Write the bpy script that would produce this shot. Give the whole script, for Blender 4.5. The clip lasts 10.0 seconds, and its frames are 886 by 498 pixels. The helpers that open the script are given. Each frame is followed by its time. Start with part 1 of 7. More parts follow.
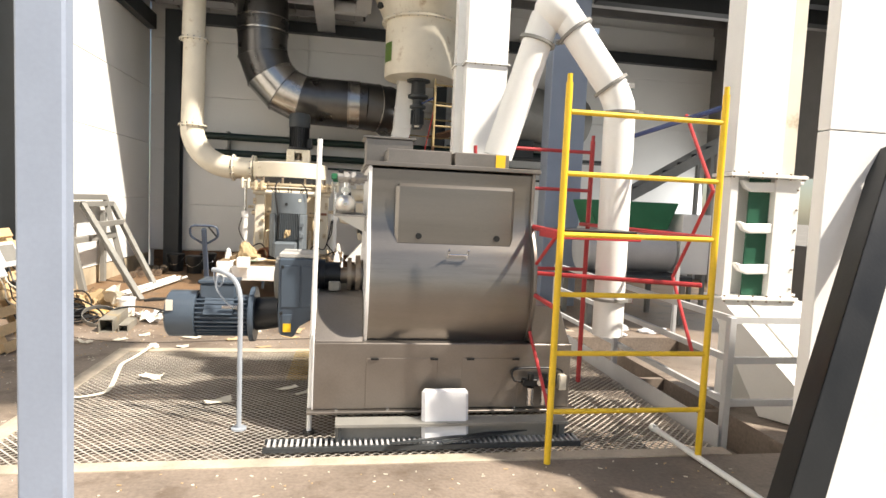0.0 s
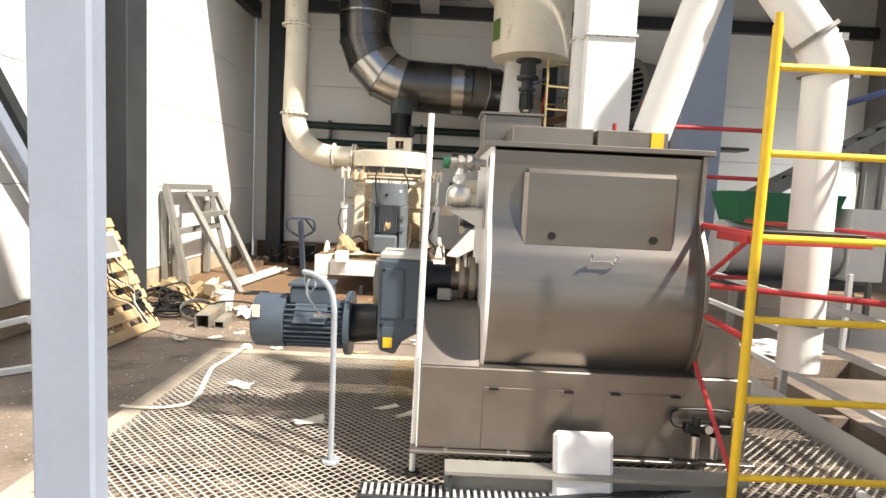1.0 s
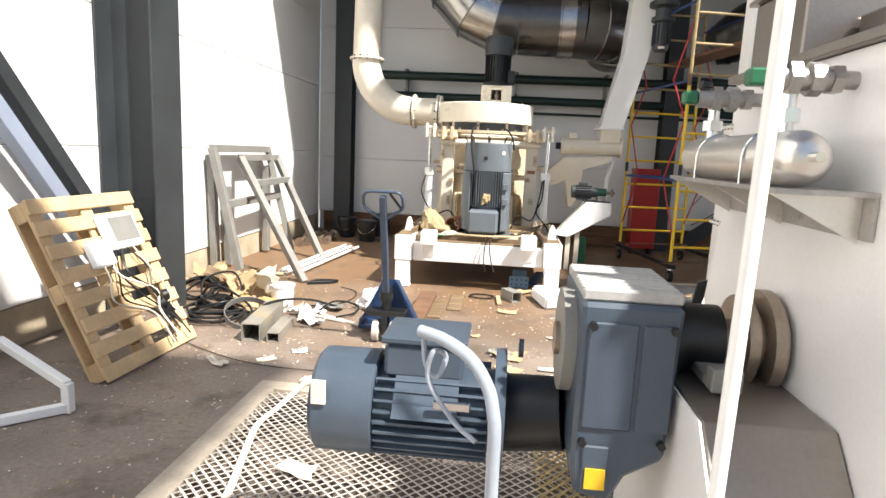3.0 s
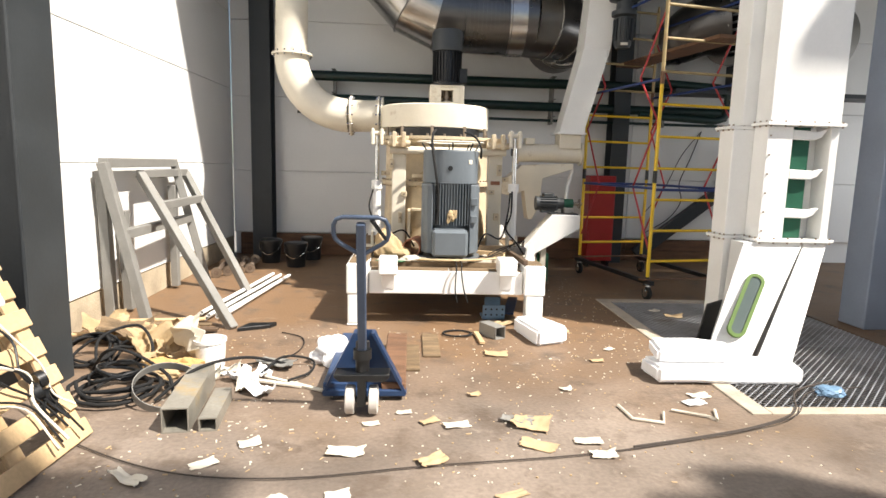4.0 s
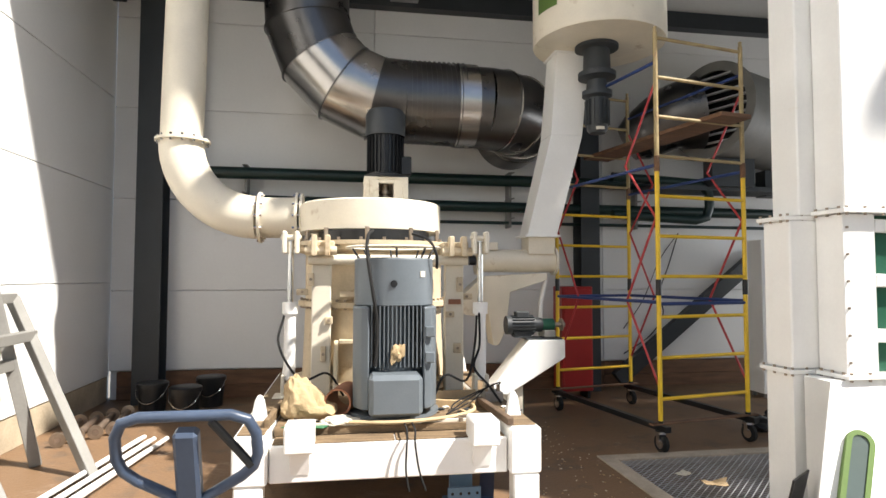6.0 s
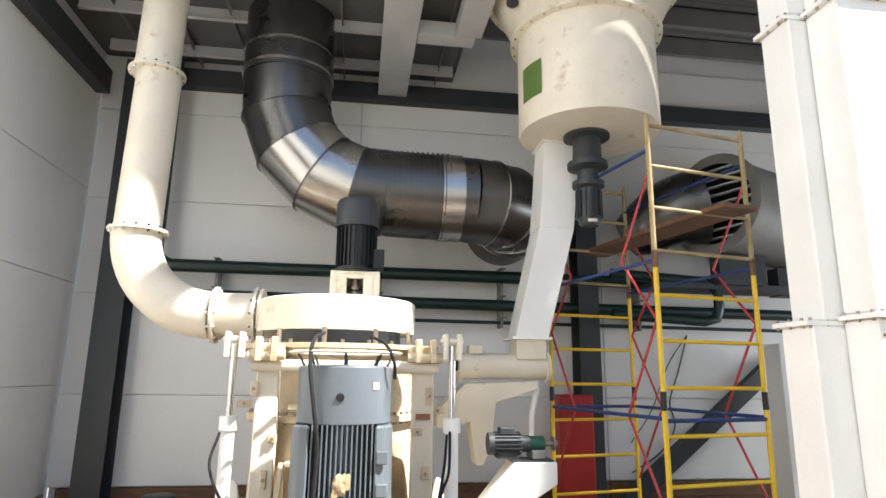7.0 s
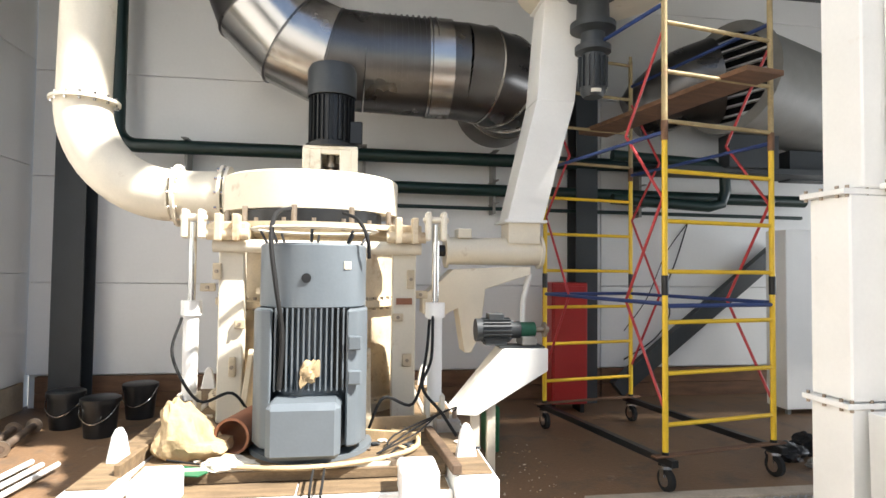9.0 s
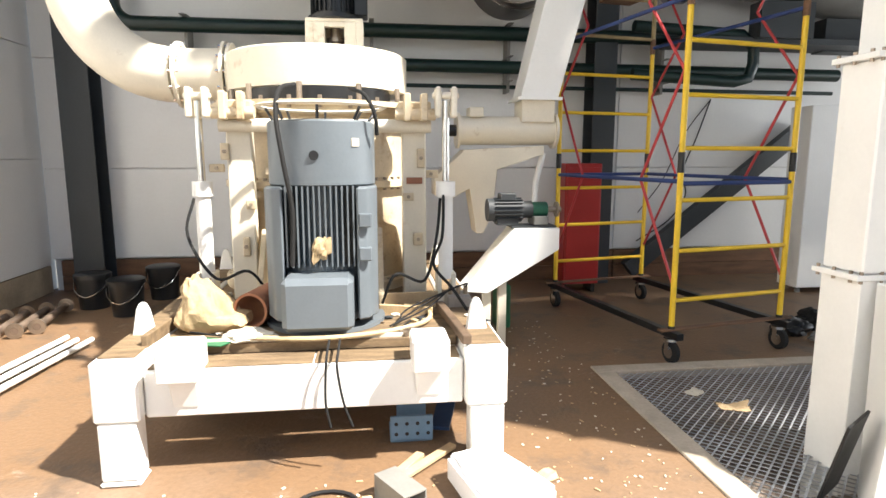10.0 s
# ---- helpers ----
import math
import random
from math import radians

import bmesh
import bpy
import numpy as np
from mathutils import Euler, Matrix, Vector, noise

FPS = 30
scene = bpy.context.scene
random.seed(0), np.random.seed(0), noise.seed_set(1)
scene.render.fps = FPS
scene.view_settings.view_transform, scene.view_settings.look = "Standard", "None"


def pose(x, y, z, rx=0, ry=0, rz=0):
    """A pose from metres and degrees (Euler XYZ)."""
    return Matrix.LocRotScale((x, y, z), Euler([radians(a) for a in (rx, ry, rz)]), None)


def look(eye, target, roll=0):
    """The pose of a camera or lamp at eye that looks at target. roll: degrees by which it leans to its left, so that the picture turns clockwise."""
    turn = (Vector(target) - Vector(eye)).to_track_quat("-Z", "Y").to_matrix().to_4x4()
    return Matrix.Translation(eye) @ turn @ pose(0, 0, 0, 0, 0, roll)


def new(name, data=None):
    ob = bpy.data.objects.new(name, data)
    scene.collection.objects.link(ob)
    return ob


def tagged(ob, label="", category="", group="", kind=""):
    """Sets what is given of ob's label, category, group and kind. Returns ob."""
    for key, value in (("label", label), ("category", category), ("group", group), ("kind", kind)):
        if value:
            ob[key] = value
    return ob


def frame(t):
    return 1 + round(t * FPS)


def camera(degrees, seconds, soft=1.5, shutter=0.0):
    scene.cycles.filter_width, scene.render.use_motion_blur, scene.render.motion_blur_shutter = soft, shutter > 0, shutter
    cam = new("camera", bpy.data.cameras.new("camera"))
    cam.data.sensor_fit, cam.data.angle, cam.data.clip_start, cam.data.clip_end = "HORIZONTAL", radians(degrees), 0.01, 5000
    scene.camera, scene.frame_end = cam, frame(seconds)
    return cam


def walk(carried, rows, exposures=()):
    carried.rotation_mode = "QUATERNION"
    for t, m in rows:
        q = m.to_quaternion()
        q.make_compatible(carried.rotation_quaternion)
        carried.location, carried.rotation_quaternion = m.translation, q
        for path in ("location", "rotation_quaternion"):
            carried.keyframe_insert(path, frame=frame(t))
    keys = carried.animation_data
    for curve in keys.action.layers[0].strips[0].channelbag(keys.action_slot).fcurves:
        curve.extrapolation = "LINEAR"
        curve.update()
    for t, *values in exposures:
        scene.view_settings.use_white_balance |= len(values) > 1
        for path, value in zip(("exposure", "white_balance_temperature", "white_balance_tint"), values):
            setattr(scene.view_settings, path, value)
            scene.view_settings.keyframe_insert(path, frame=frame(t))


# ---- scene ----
cam = camera(73.8, 10.0)
PATH = [
    (0, (0.299, -0.008, 1.576), (0.63, 1.958, 1.427), 2.6),
    (0.2, (0.25, 0.195, 1.545), (0.583, 2.163, 1.403), 4.0),
    (0.5, (0.18, 0.381, 1.571), (0.452, 2.352, 1.365), 3.9),
    (0.8, (0.205, 0.7, 1.554), (0.334, 2.687, 1.372), 2.4),
    (1, (0.198, 0.808, 1.564), (0.211, 2.799, 1.371), 2.8),
    (1.2, (0.133, 1.028, 1.54), (0.19, 3.018, 1.349), 3.5),
    (1.5, (-0.017, 1.269, 1.539), (0.053, 3.249, 1.269), 3.7),
    (1.8, (-0.063, 1.565, 1.535), (-0.123, 3.55, 1.304), 0.8),
    (2, (-0.074, 1.748, 1.523), (-0.174, 3.714, 1.169), 2.4),
    (2.2, (-0.144, 1.93, 1.5), (-0.178, 3.899, 1.143), 2.6),
    (2.5, (-0.267, 2.235, 1.524), (-0.303, 4.199, 1.145), 2.7),
    (2.8, (-0.31, 2.529, 1.535), (-0.503, 4.499, 1.248), 0.4),
    (3, (-0.377, 2.707, 1.527), (-0.572, 4.671, 1.202), 2.6),
    (3.2, (-0.54, 2.89, 1.544), (-0.595, 4.872, 1.28), 2.4),
    (4.3, (-1.107, 4.103, 1.492), (-0.988, 6.073, 1.171), 1.5),
    (4.5, (-1.166, 4.288, 1.479), (-1.057, 6.243, 1.071), 1.3),
    (4.8, (-1.179, 4.564, 1.463), (-1.024, 6.524, 1.095), 0.76),
    (5, (-1.188, 4.748, 1.452), (-0.97, 6.692, 1.036), 0.4),
    (5.2, (-1.175, 4.934, 1.469), (-0.805, 6.873, 1.168), 0.28),
    (5.5, (-1.156, 5.212, 1.495), (-0.719, 7.148, 1.246), 0.1),
    (5.7, (-1.064, 5.369, 1.507), (-0.682, 7.329, 1.389), 0.0),
    (6.8, (-0.589, 5.995, 1.591), (-0.324, 7.943, 1.96), 0.1),
    (7, (-0.524, 6.088, 1.608), (-0.252, 8.025, 2.024), 0.7),
    (7.2, (-0.502, 6.211, 1.594), (-0.156, 8.071, 2.232), 0.5),
    (7.5, (-0.47, 6.396, 1.574), (-0.095, 8.222, 2.3), 0.2),
    (7.8, (-0.439, 6.437, 1.569), (-0.11, 8.294, 2.23), 0.44),
    (8, (-0.419, 6.465, 1.566), (-0.078, 8.365, 2.088), 0.6),
    (8.2, (-0.406, 6.477, 1.559), (-0.074, 8.384, 2.051), 0.72),
    (8.5, (-0.387, 6.495, 1.548), (-0.079, 8.448, 1.85), 0.9),
    (9, (-0.376, 6.534, 1.522), (-0.08, 8.511, 1.593), 0.6),
    (9.2, (-0.372, 6.538, 1.511), (-0.063, 8.512, 1.548), 0.4),
    (9.5, (-0.367, 6.545, 1.494), (-0.087, 8.521, 1.357), 0.1),
    (10, (-0.347, 6.556, 1.467), (-0.101, 8.517, 1.159), 0.0),
]
EXPOSURES = [(0.0, 0.50, 7050, 11), (1.5, 0.55, 6950, 11), (2.5, 0.64, 6500, 11), (3.2, 0.65, 6550, 11), (4.5, 0.42, 6750, 11), (5.5, 0.42, 6700, 11), (7.0, 1.08, 6350, 10), (7.5, 0.98, 6450, 10), (8.5, 1.10, 6300, 10), (9.5, 1.12, 6600, 10), (10.0, 1.1, 6600, 10)]
walk(cam, [(t, look(eye, target, roll)) for t, eye, target, roll in PATH], EXPOSURES)

# ---- light: open bay above the walkway, roofed only over the mill ----
world = bpy.data.worlds.new("sky")
scene.world = world
world.use_nodes = True
wn = world.node_tree.nodes
sky = wn.new("ShaderNodeTexSky")
sky.sky_type = "NISHITA"
sky.sun_disc = False
sky.sun_elevation = radians(52)
sky.sun_rotation = radians(121)
world.node_tree.links.new(sky.outputs[0], wn["Background"].inputs[0])
wn["Background"].inputs[1].default_value = 0.09
sun = new("sun", bpy.data.lights.new("sun", "SUN"))
sun.data.energy, sun.data.angle, sun.data.color = 6.8, radians(1.6), (1.0, 0.95, 0.88)
sun.matrix_world = look((9.0, -2.0, 10.0), (9.0 - 0.66, -2.0 + 0.40, 10.0 - 1.0))


# daylight through the window band in the far side wall
window_light = new("window_light", bpy.data.lights.new("window_light", "AREA"))
window_light.data.shape, window_light.data.size, window_light.data.size_y = "RECTANGLE", 6.2, 1.2
window_light.data.energy, window_light.data.color = 95.0, (0.90, 0.95, 1.0)
window_light.matrix_world = look((8.98, 10.3, 1.75), (7.98, 10.3, 1.70))


# ---- materials ----
def mat(name, col, rough=0.5, metal=0.0, var=0.15, scale=4.0, fine=60.0, bump=0.0, dirt=None, amount=0.5, dscale=2.5, stretch=(1, 1, 1), dust=None):
    m = bpy.data.materials.new(name)
    m.use_nodes = True
    nt = m.node_tree
    b = nt.nodes["Principled BSDF"]
    tc = nt.nodes.new("ShaderNodeTexCoord")
    mp = nt.nodes.new("ShaderNodeMapping")
    mp.inputs["Scale"].default_value = stretch
    nt.links.new(tc.outputs["Object"], mp.inputs[0])

    def noise_tex(sc, detail):
        n = nt.nodes.new("ShaderNodeTexNoise")
        n.inputs["Scale"].default_value, n.inputs["Detail"].default_value = sc, detail
        nt.links.new(mp.outputs[0], n.inputs["Vector"])
        return n

    def ramp(src, lo, hi):
        r = nt.nodes.new("ShaderNodeMapRange")
        r.inputs[1].default_value, r.inputs[2].default_value = lo, hi
        nt.links.new(src, r.inputs[0])
        return r.outputs[0]

    def mixed(f, a, c):
        x = nt.nodes.new("ShaderNodeMix")
        x.data_type = "RGBA"
        nt.links.new(f, x.inputs[0])
        for k, v in ((6, a), (7, c)):
            if isinstance(v, tuple):
                x.inputs[k].default_value = (*v, 1)
            else:
                nt.links.new(v, x.inputs[k])
        return x.outputs[2]

    n1, n2 = noise_tex(scale, 5), noise_tex(fine, 3)
    lo = tuple(max(0, c * (1 - var)) for c in col)
    hi = tuple(min(1, c * (1 + var)) for c in col)
    c = mixed(ramp(n1.outputs["Fac"], 0.3, 0.7), lo, hi)
    c2 = nt.nodes.new("ShaderNodeMix")
    c2.data_type, c2.blend_type = "RGBA", "MULTIPLY"
    c2.inputs[0].default_value = min(1, var * 1.5)
    nt.links.new(c, c2.inputs[6])
    nt.links.new(n2.outputs["Fac"], c2.inputs[7])
    c = c2.outputs[2]
    if dirt:
        n3 = noise_tex(dscale, 8)
        n3.inputs["Roughness"].default_value = 0.65
        c = mixed(ramp(n3.outputs["Fac"], 0.72 - 0.3 * amount, 0.9 - 0.3 * amount), c, dirt)
    if dust:
        # dust trodden out in a band along y, with a ragged border
        colour, near, far = dust
        sp = nt.nodes.new("ShaderNodeSeparateXYZ")
        nt.links.new(tc.outputs["Object"], sp.inputs[0])
        n4 = noise_tex(0.8, 7)
        ad = nt.nodes.new("ShaderNodeMath")
        ad.operation = "MULTIPLY_ADD"
        ad.inputs[1].default_value = 4.0
        nt.links.new(n4.outputs["Fac"], ad.inputs[0])
        nt.links.new(sp.outputs["Y"], ad.inputs[2])
        c = mixed(ramp(ad.outputs[0], near + 2.0, far + 2.0), c, mixed(ramp(n2.outputs["Fac"], 0.2, 0.8), tuple(q * 0.8 for q in colour), colour))
        n5 = noise_tex(2.6, 9)
        n5.inputs["Roughness"].default_value = 0.7
        c = mixed(ramp(n5.outputs["Fac"], 0.52, 0.68), c, (0.11, 0.08, 0.058))
        n6 = noise_tex(1.9, 10)
        n6.inputs["Roughness"].default_value = 0.75
        n6.inputs["Distortion"].default_value = 0.6
        c = mixed(ramp(n6.outputs["Fac"], 0.60, 0.78), c, (0.43, 0.36, 0.29))
    nt.links.new(c, b.inputs["Base Color"])
    rr = nt.nodes.new("ShaderNodeMapRange")
    rr.inputs[3].default_value, rr.inputs[4].default_value = max(0.03, rough - 0.12), min(1, rough + 0.12)
    nt.links.new(n1.outputs["Fac"], rr.inputs[0])
    nt.links.new(rr.outputs[0], b.inputs["Roughness"])
    b.inputs["Metallic"].default_value = metal
    if bump:
        bp = nt.nodes.new("ShaderNodeBump")
        bp.inputs["Strength"].default_value, bp.inputs["Distance"].default_value = bump, 0.01
        nt.links.new(n2.outputs["Fac"], bp.inputs["Height"])
        nt.links.new(bp.outputs[0], b.inputs["Normal"])
    return m


CONCRETE = mat("concrete", (0.29, 0.235, 0.19), 0.58, 0, 0.35, 1.1, 38, 0.45, (0.15, 0.12, 0.09), 0.62, 0.8, (1, 1, 1), ((0.215, 0.130, 0.070), 6.6, 9.3))
TRIM = mat("frame_angle", (0.50, 0.43, 0.34), 0.7, 0, 0.2, 5, 60, 0.2, (0.25, 0.17, 0.1), 0.4)
PANEL = mat("white_panel", (0.84, 0.84, 0.82), 0.45, 0, 0.04, 0.8, 30, 0.02, (0.62, 0.60, 0.55), 0.2, 0.6)
PLINTH = mat("plinth_plaster", (0.55, 0.46, 0.33), 0.85, 0, 0.2, 3, 50, 0.4, (0.3, 0.22, 0.14), 0.4)
PLANKW = mat("old_timber", (0.21, 0.11, 0.06), 0.8, 0, 0.3, 3, 40, 0.4, None, 0.5, 2, (1, 6, 6))
DARKSTEEL = mat("dark_column_paint", (0.040, 0.046, 0.050), 0.5, 0, 0.15, 3, 50, 0.05)
GREYSTEEL = mat("grey_column_paint", (0.29, 0.34, 0.43), 0.5, 0, 0.08, 2, 50, 0.04, (0.25, 0.25, 0.25), 0.25)
RAIL = mat("pale_grey_paint", (0.50, 0.505, 0.51), 0.5, 0, 0.08, 3, 50, 0.04, (0.33, 0.30, 0.26), 0.3)
CABLE = mat("dusty_brown_cable", (0.055, 0.043, 0.035), 0.8, 0, 0.2, 8, 60, 0.1)
GROUND = mat("bare_ground", (0.25, 0.235, 0.21), 0.9, 0, 0.2, 0.4, 8, 0.3)
GREYFRAME = mat("grey_primer", (0.25, 0.245, 0.225), 0.55, 0, 0.12, 4, 60, 0.05, (0.2, 0.17, 0.13), 0.3)
DECK = mat("dull_deck_steel", (0.15, 0.146, 0.142), 0.5, 0.35, 0.15, 1.5, 40, 0.05, (0.25, 0.22, 0.2), 0.35)
CEILSTEEL = mat("ceiling_steel", (0.24, 0.235, 0.23), 0.6, 0, 0.12, 2, 40, 0.05, (0.22, 0.2, 0.18), 0.3)
STAINLESS = mat("brushed_stainless", (0.275, 0.255, 0.232), 0.34, 0.9, 0.12, 2.0, 120, 0.03, (0.15, 0.13, 0.115), 0.42, 1.5, (0.25, 1, 3))
# near-white stainless: the sunlit wall's reflection put into the base colour
LITSTAIN = mat("wall_lit_stainless", (0.90, 0.895, 0.885), 0.36, 0.2, 0.06, 2.0, 90, 0.03, (0.55, 0.52, 0.48), 0.2, 1.5)
TANKSTEEL = mat("polished_stainless", (0.78, 0.75, 0.70), 0.30, 0.8, 0.08, 3.0, 90, 0.03, (0.45, 0.40, 0.34), 0.25, 3)
FITTING = mat("dull_steel_fitting", (0.46, 0.44, 0.41), 0.38, 0.6, 0.2, 8, 90, 0.08, (0.20, 0.17, 0.14), 0.4, 9)
# pale grey that holds both dust and the sunlight on the gearbox ribs
SUNDUST = mat("sunlit_dusty_paint", (0.50, 0.49, 0.46), 0.7, 0, 0.2, 6, 60, 0.15, (0.16, 0.18, 0.20), 0.4, 7)
STAINDULL = mat("dull_stainless", (0.29, 0.262, 0.235), 0.38, 0.85, 0.12, 2.5, 90, 0.04, (0.15, 0.125, 0.105), 0.35, 1.6)
WHITESTEEL = mat("white_painted_steel", (0.87, 0.87, 0.84), 0.38, 0, 0.04, 2, 50, 0.03, (0.55, 0.46, 0.33), 0.18, 2.2)
CREAM = mat("cream_paint", (0.78, 0.72, 0.59), 0.42, 0, 0.07, 3, 60, 0.05, (0.36, 0.24, 0.12), 0.40, 3.5)
RUSTCREAM = mat("rust_stained_cream_paint", (0.66, 0.55, 0.38), 0.5, 0, 0.15, 5, 60, 0.1, (0.30, 0.18, 0.08), 0.5, 6)
DUCT = mat("spiral_duct_steel", (0.15, 0.145, 0.14), 0.3, 0.9, 0.15, 3, 80, 0.03, (0.10, 0.09, 0.08), 0.35, 2)
# lighter steel for the joint bands and for the sheen painted on gores
DUCTLIGHT = mat("band_and_sheen_steel", (0.50, 0.48, 0.45), 0.24, 0.95, 0.08, 3, 80, 0.02)
BLUEGREY = mat("blue_grey_motor_paint", (0.060, 0.083, 0.112), 0.36, 0, 0.1, 5, 80, 0.05, (0.07, 0.09, 0.11), 0.3, 4)
MILLGREY = mat("grey_motor_paint", (0.138, 0.162, 0.180), 0.36, 0, 0.08, 4, 70, 0.04, (0.15, 0.16, 0.16), 0.25, 3)
BLACKSTEEL = mat("black_paint", (0.010, 0.011, 0.012), 0.4, 0, 0.2, 5, 60, 0.05)
RUBBER = mat("black_rubber", (0.010, 0.010, 0.010), 0.86, 0, 0.2, 8, 60, 0.1)
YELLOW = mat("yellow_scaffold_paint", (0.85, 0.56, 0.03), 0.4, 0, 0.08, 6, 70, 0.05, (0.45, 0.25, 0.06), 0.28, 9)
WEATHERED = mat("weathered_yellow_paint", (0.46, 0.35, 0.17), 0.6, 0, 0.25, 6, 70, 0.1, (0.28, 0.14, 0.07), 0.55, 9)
RED = mat("red_scaffold_paint", (0.50, 0.045, 0.05), 0.45, 0, 0.15, 6, 70, 0.05, (0.2, 0.06, 0.04), 0.3, 9)
BLUE = mat("blue_scaffold_paint", (0.03, 0.06, 0.20), 0.45, 0, 0.15, 6, 70, 0.05)
REDCAB = mat("red_cabinet_paint", (0.40, 0.022, 0.02), 0.4, 0, 0.1, 3, 60, 0.03)
PIPEGREEN = mat("dark_green_pipe", (0.008, 0.028, 0.023), 0.4, 0, 0.2, 4, 60, 0.05)
GREEN = mat("green_paint", (0.02, 0.15, 0.065), 0.4, 0, 0.12, 4, 60, 0.05)
DARKGREEN = mat("green_belt", (0.012, 0.10, 0.055), 0.5, 0, 0.15, 4, 60, 0.05)
GALV = mat("galvanised_mesh", (0.72, 0.67, 0.60), 0.5, 0.15, 0.2, 3, 60, 0.05, (0.26, 0.17, 0.09), 0.4, 1.5)
# bluer copy of the mesh: the sky's sheen put into its colour
GALVSKY = mat("sky_sheen_mesh", (0.60, 0.62, 0.65), 0.5, 0.3, 0.25, 3, 60, 0.05, (0.18, 0.14, 0.10), 0.5, 1.5)
PITDARK = mat("pit_dark", (0.25, 0.20, 0.16), 0.9, 0, 0.2, 2, 30, 0.1)
GREYTUBE = mat("grey_tube_paint", (0.33, 0.37, 0.42), 0.35, 0, 0.08, 5, 60, 0.03)
FOAM = mat("white_foam", (0.86, 0.87, 0.88), 0.8, 0, 0.03, 10, 120, 0.25, (0.70, 0.68, 0.64), 0.2, 3)
PALLETWOOD = mat("pallet_pine", (0.66, 0.47, 0.26), 0.75, 0, 0.18, 3, 50, 0.25, (0.42, 0.28, 0.14), 0.3, 3, (4, 1, 1))
CHROME = mat("chrome", (0.75, 0.75, 0.74), 0.15, 1.0, 0.05, 5, 80, 0.0)
BRASS = mat("worn_steel", (0.40, 0.33, 0.26), 0.4, 0.8, 0.2, 6, 80, 0.05)
JACKBLUE = mat("blue_pallet_truck_paint", (0.018, 0.05, 0.13), 0.4, 0, 0.15, 5, 60, 0.05, (0.02, 0.03, 0.05), 0.3, 5)
JACKSHAFT = mat("worn_blue_paint", (0.055, 0.08, 0.13), 0.4, 0, 0.15, 6, 60, 0.05)
WHEEL = mat("grey_nylon_wheel", (0.55, 0.52, 0.48), 0.5, 0, 0.1, 6, 60, 0.05)
PAPER = mat("scrap_paper", (0.70, 0.65, 0.54), 0.8, 0, 0.08, 9, 60, 0.1)
CARD = mat("scrap_cardboard", (0.52, 0.38, 0.22), 0.85, 0, 0.15, 7, 60, 0.15)
CLOTH = mat("cream_sack", (0.46, 0.34, 0.19), 0.85, 0, 0.12, 6, 50, 0.4)
TERRA = mat("rusty_pipe", (0.36, 0.15, 0.08), 0.7, 0, 0.2, 6, 60, 0.2)
TAN = mat("tan_hose", (0.55, 0.42, 0.24), 0.7, 0, 0.15, 5, 60, 0.1)
BRASSY = mat("brassy_mesh", (0.66, 0.50, 0.20), 0.45, 0.3, 0.15, 4, 60, 0.05)
GREENRIM = mat("green_seal", (0.11, 0.19, 0.04), 0.6, 0, 0.1, 6, 60, 0.05)
YLABEL = mat("yellow_label", (0.80, 0.48, 0.02), 0.5, 0, 0.05, 8, 60)
LIGHTBLUE = mat("light_blue_steel", (0.16, 0.28, 0.42), 0.45, 0, 0.12, 5, 60, 0.05)
POLEWOOD = mat("brown_pole_wood", (0.14, 0.09, 0.055), 0.75, 0, 0.3, 5, 60, 0.25, (0.07, 0.045, 0.03), 0.5, 6, (1, 5, 5))
DUSTYPLANK = mat("dusty_plank", (0.25, 0.172, 0.095), 0.8, 0, 0.35, 5, 50, 0.3, (0.16, 0.11, 0.07), 0.55, 4, (1, 5, 5))
RUSTSTEEL = mat("rusty_bare_steel", (0.27, 0.20, 0.15), 0.5, 0.5, 0.25, 7, 60, 0.15, (0.30, 0.13, 0.06), 0.4, 6)
TUBESTEEL = mat("dusty_bare_tube", (0.36, 0.34, 0.29), 0.45, 0.35, 0.2, 5, 60, 0.1, (0.48, 0.33, 0.12), 0.55, 3)
OCHRE = mat("ochre_cloth", (0.55, 0.34, 0.13), 0.85, 0, 0.15, 7, 50, 0.4)
GLASS = mat("sight_glass", (0.11, 0.14, 0.13), 0.08, 0, 0.05, 3, 40)


# ---- mesh tools ----
def box(bm, a, b, m=None):
    (x0, y0, z0), (x1, y1, z1) = a, b
    v = [Vector(p) for p in ((x0, y0, z0), (x1, y0, z0), (x1, y1, z0), (x0, y1, z0), (x0, y0, z1), (x1, y0, z1), (x1, y1, z1), (x0, y1, z1))]
    v = [bm.verts.new(m @ p if m else p) for p in v]
    for f in ((0, 3, 2, 1), (4, 5, 6, 7), (0, 1, 5, 4), (1, 2, 6, 5), (2, 3, 7, 6), (3, 0, 4, 7)):
        bm.faces.new([v[i] for i in f])
    return bm


def axes(p, q, up=(0, 0, 1)):
    """A frame at p with its z along p to q."""
    p, q = Vector(p), Vector(q)
    d = (q - p).normalized()
    up = Vector(up)
    if abs(d.dot(up)) > 0.98:
        up = Vector((0, 1, 0))
    x = up.cross(d).normalized()
    y = d.cross(x)
    return Matrix((x, y, d)).transposed().to_4x4(), (q - p).length, p


def bar(bm, p, q, w, h, up=(0, 0, 1)):
    r, n, o = axes(p, q, up)
    return box(bm, (-w / 2, -h / 2, 0), (w / 2, h / 2, n), Matrix.Translation(o) @ r)


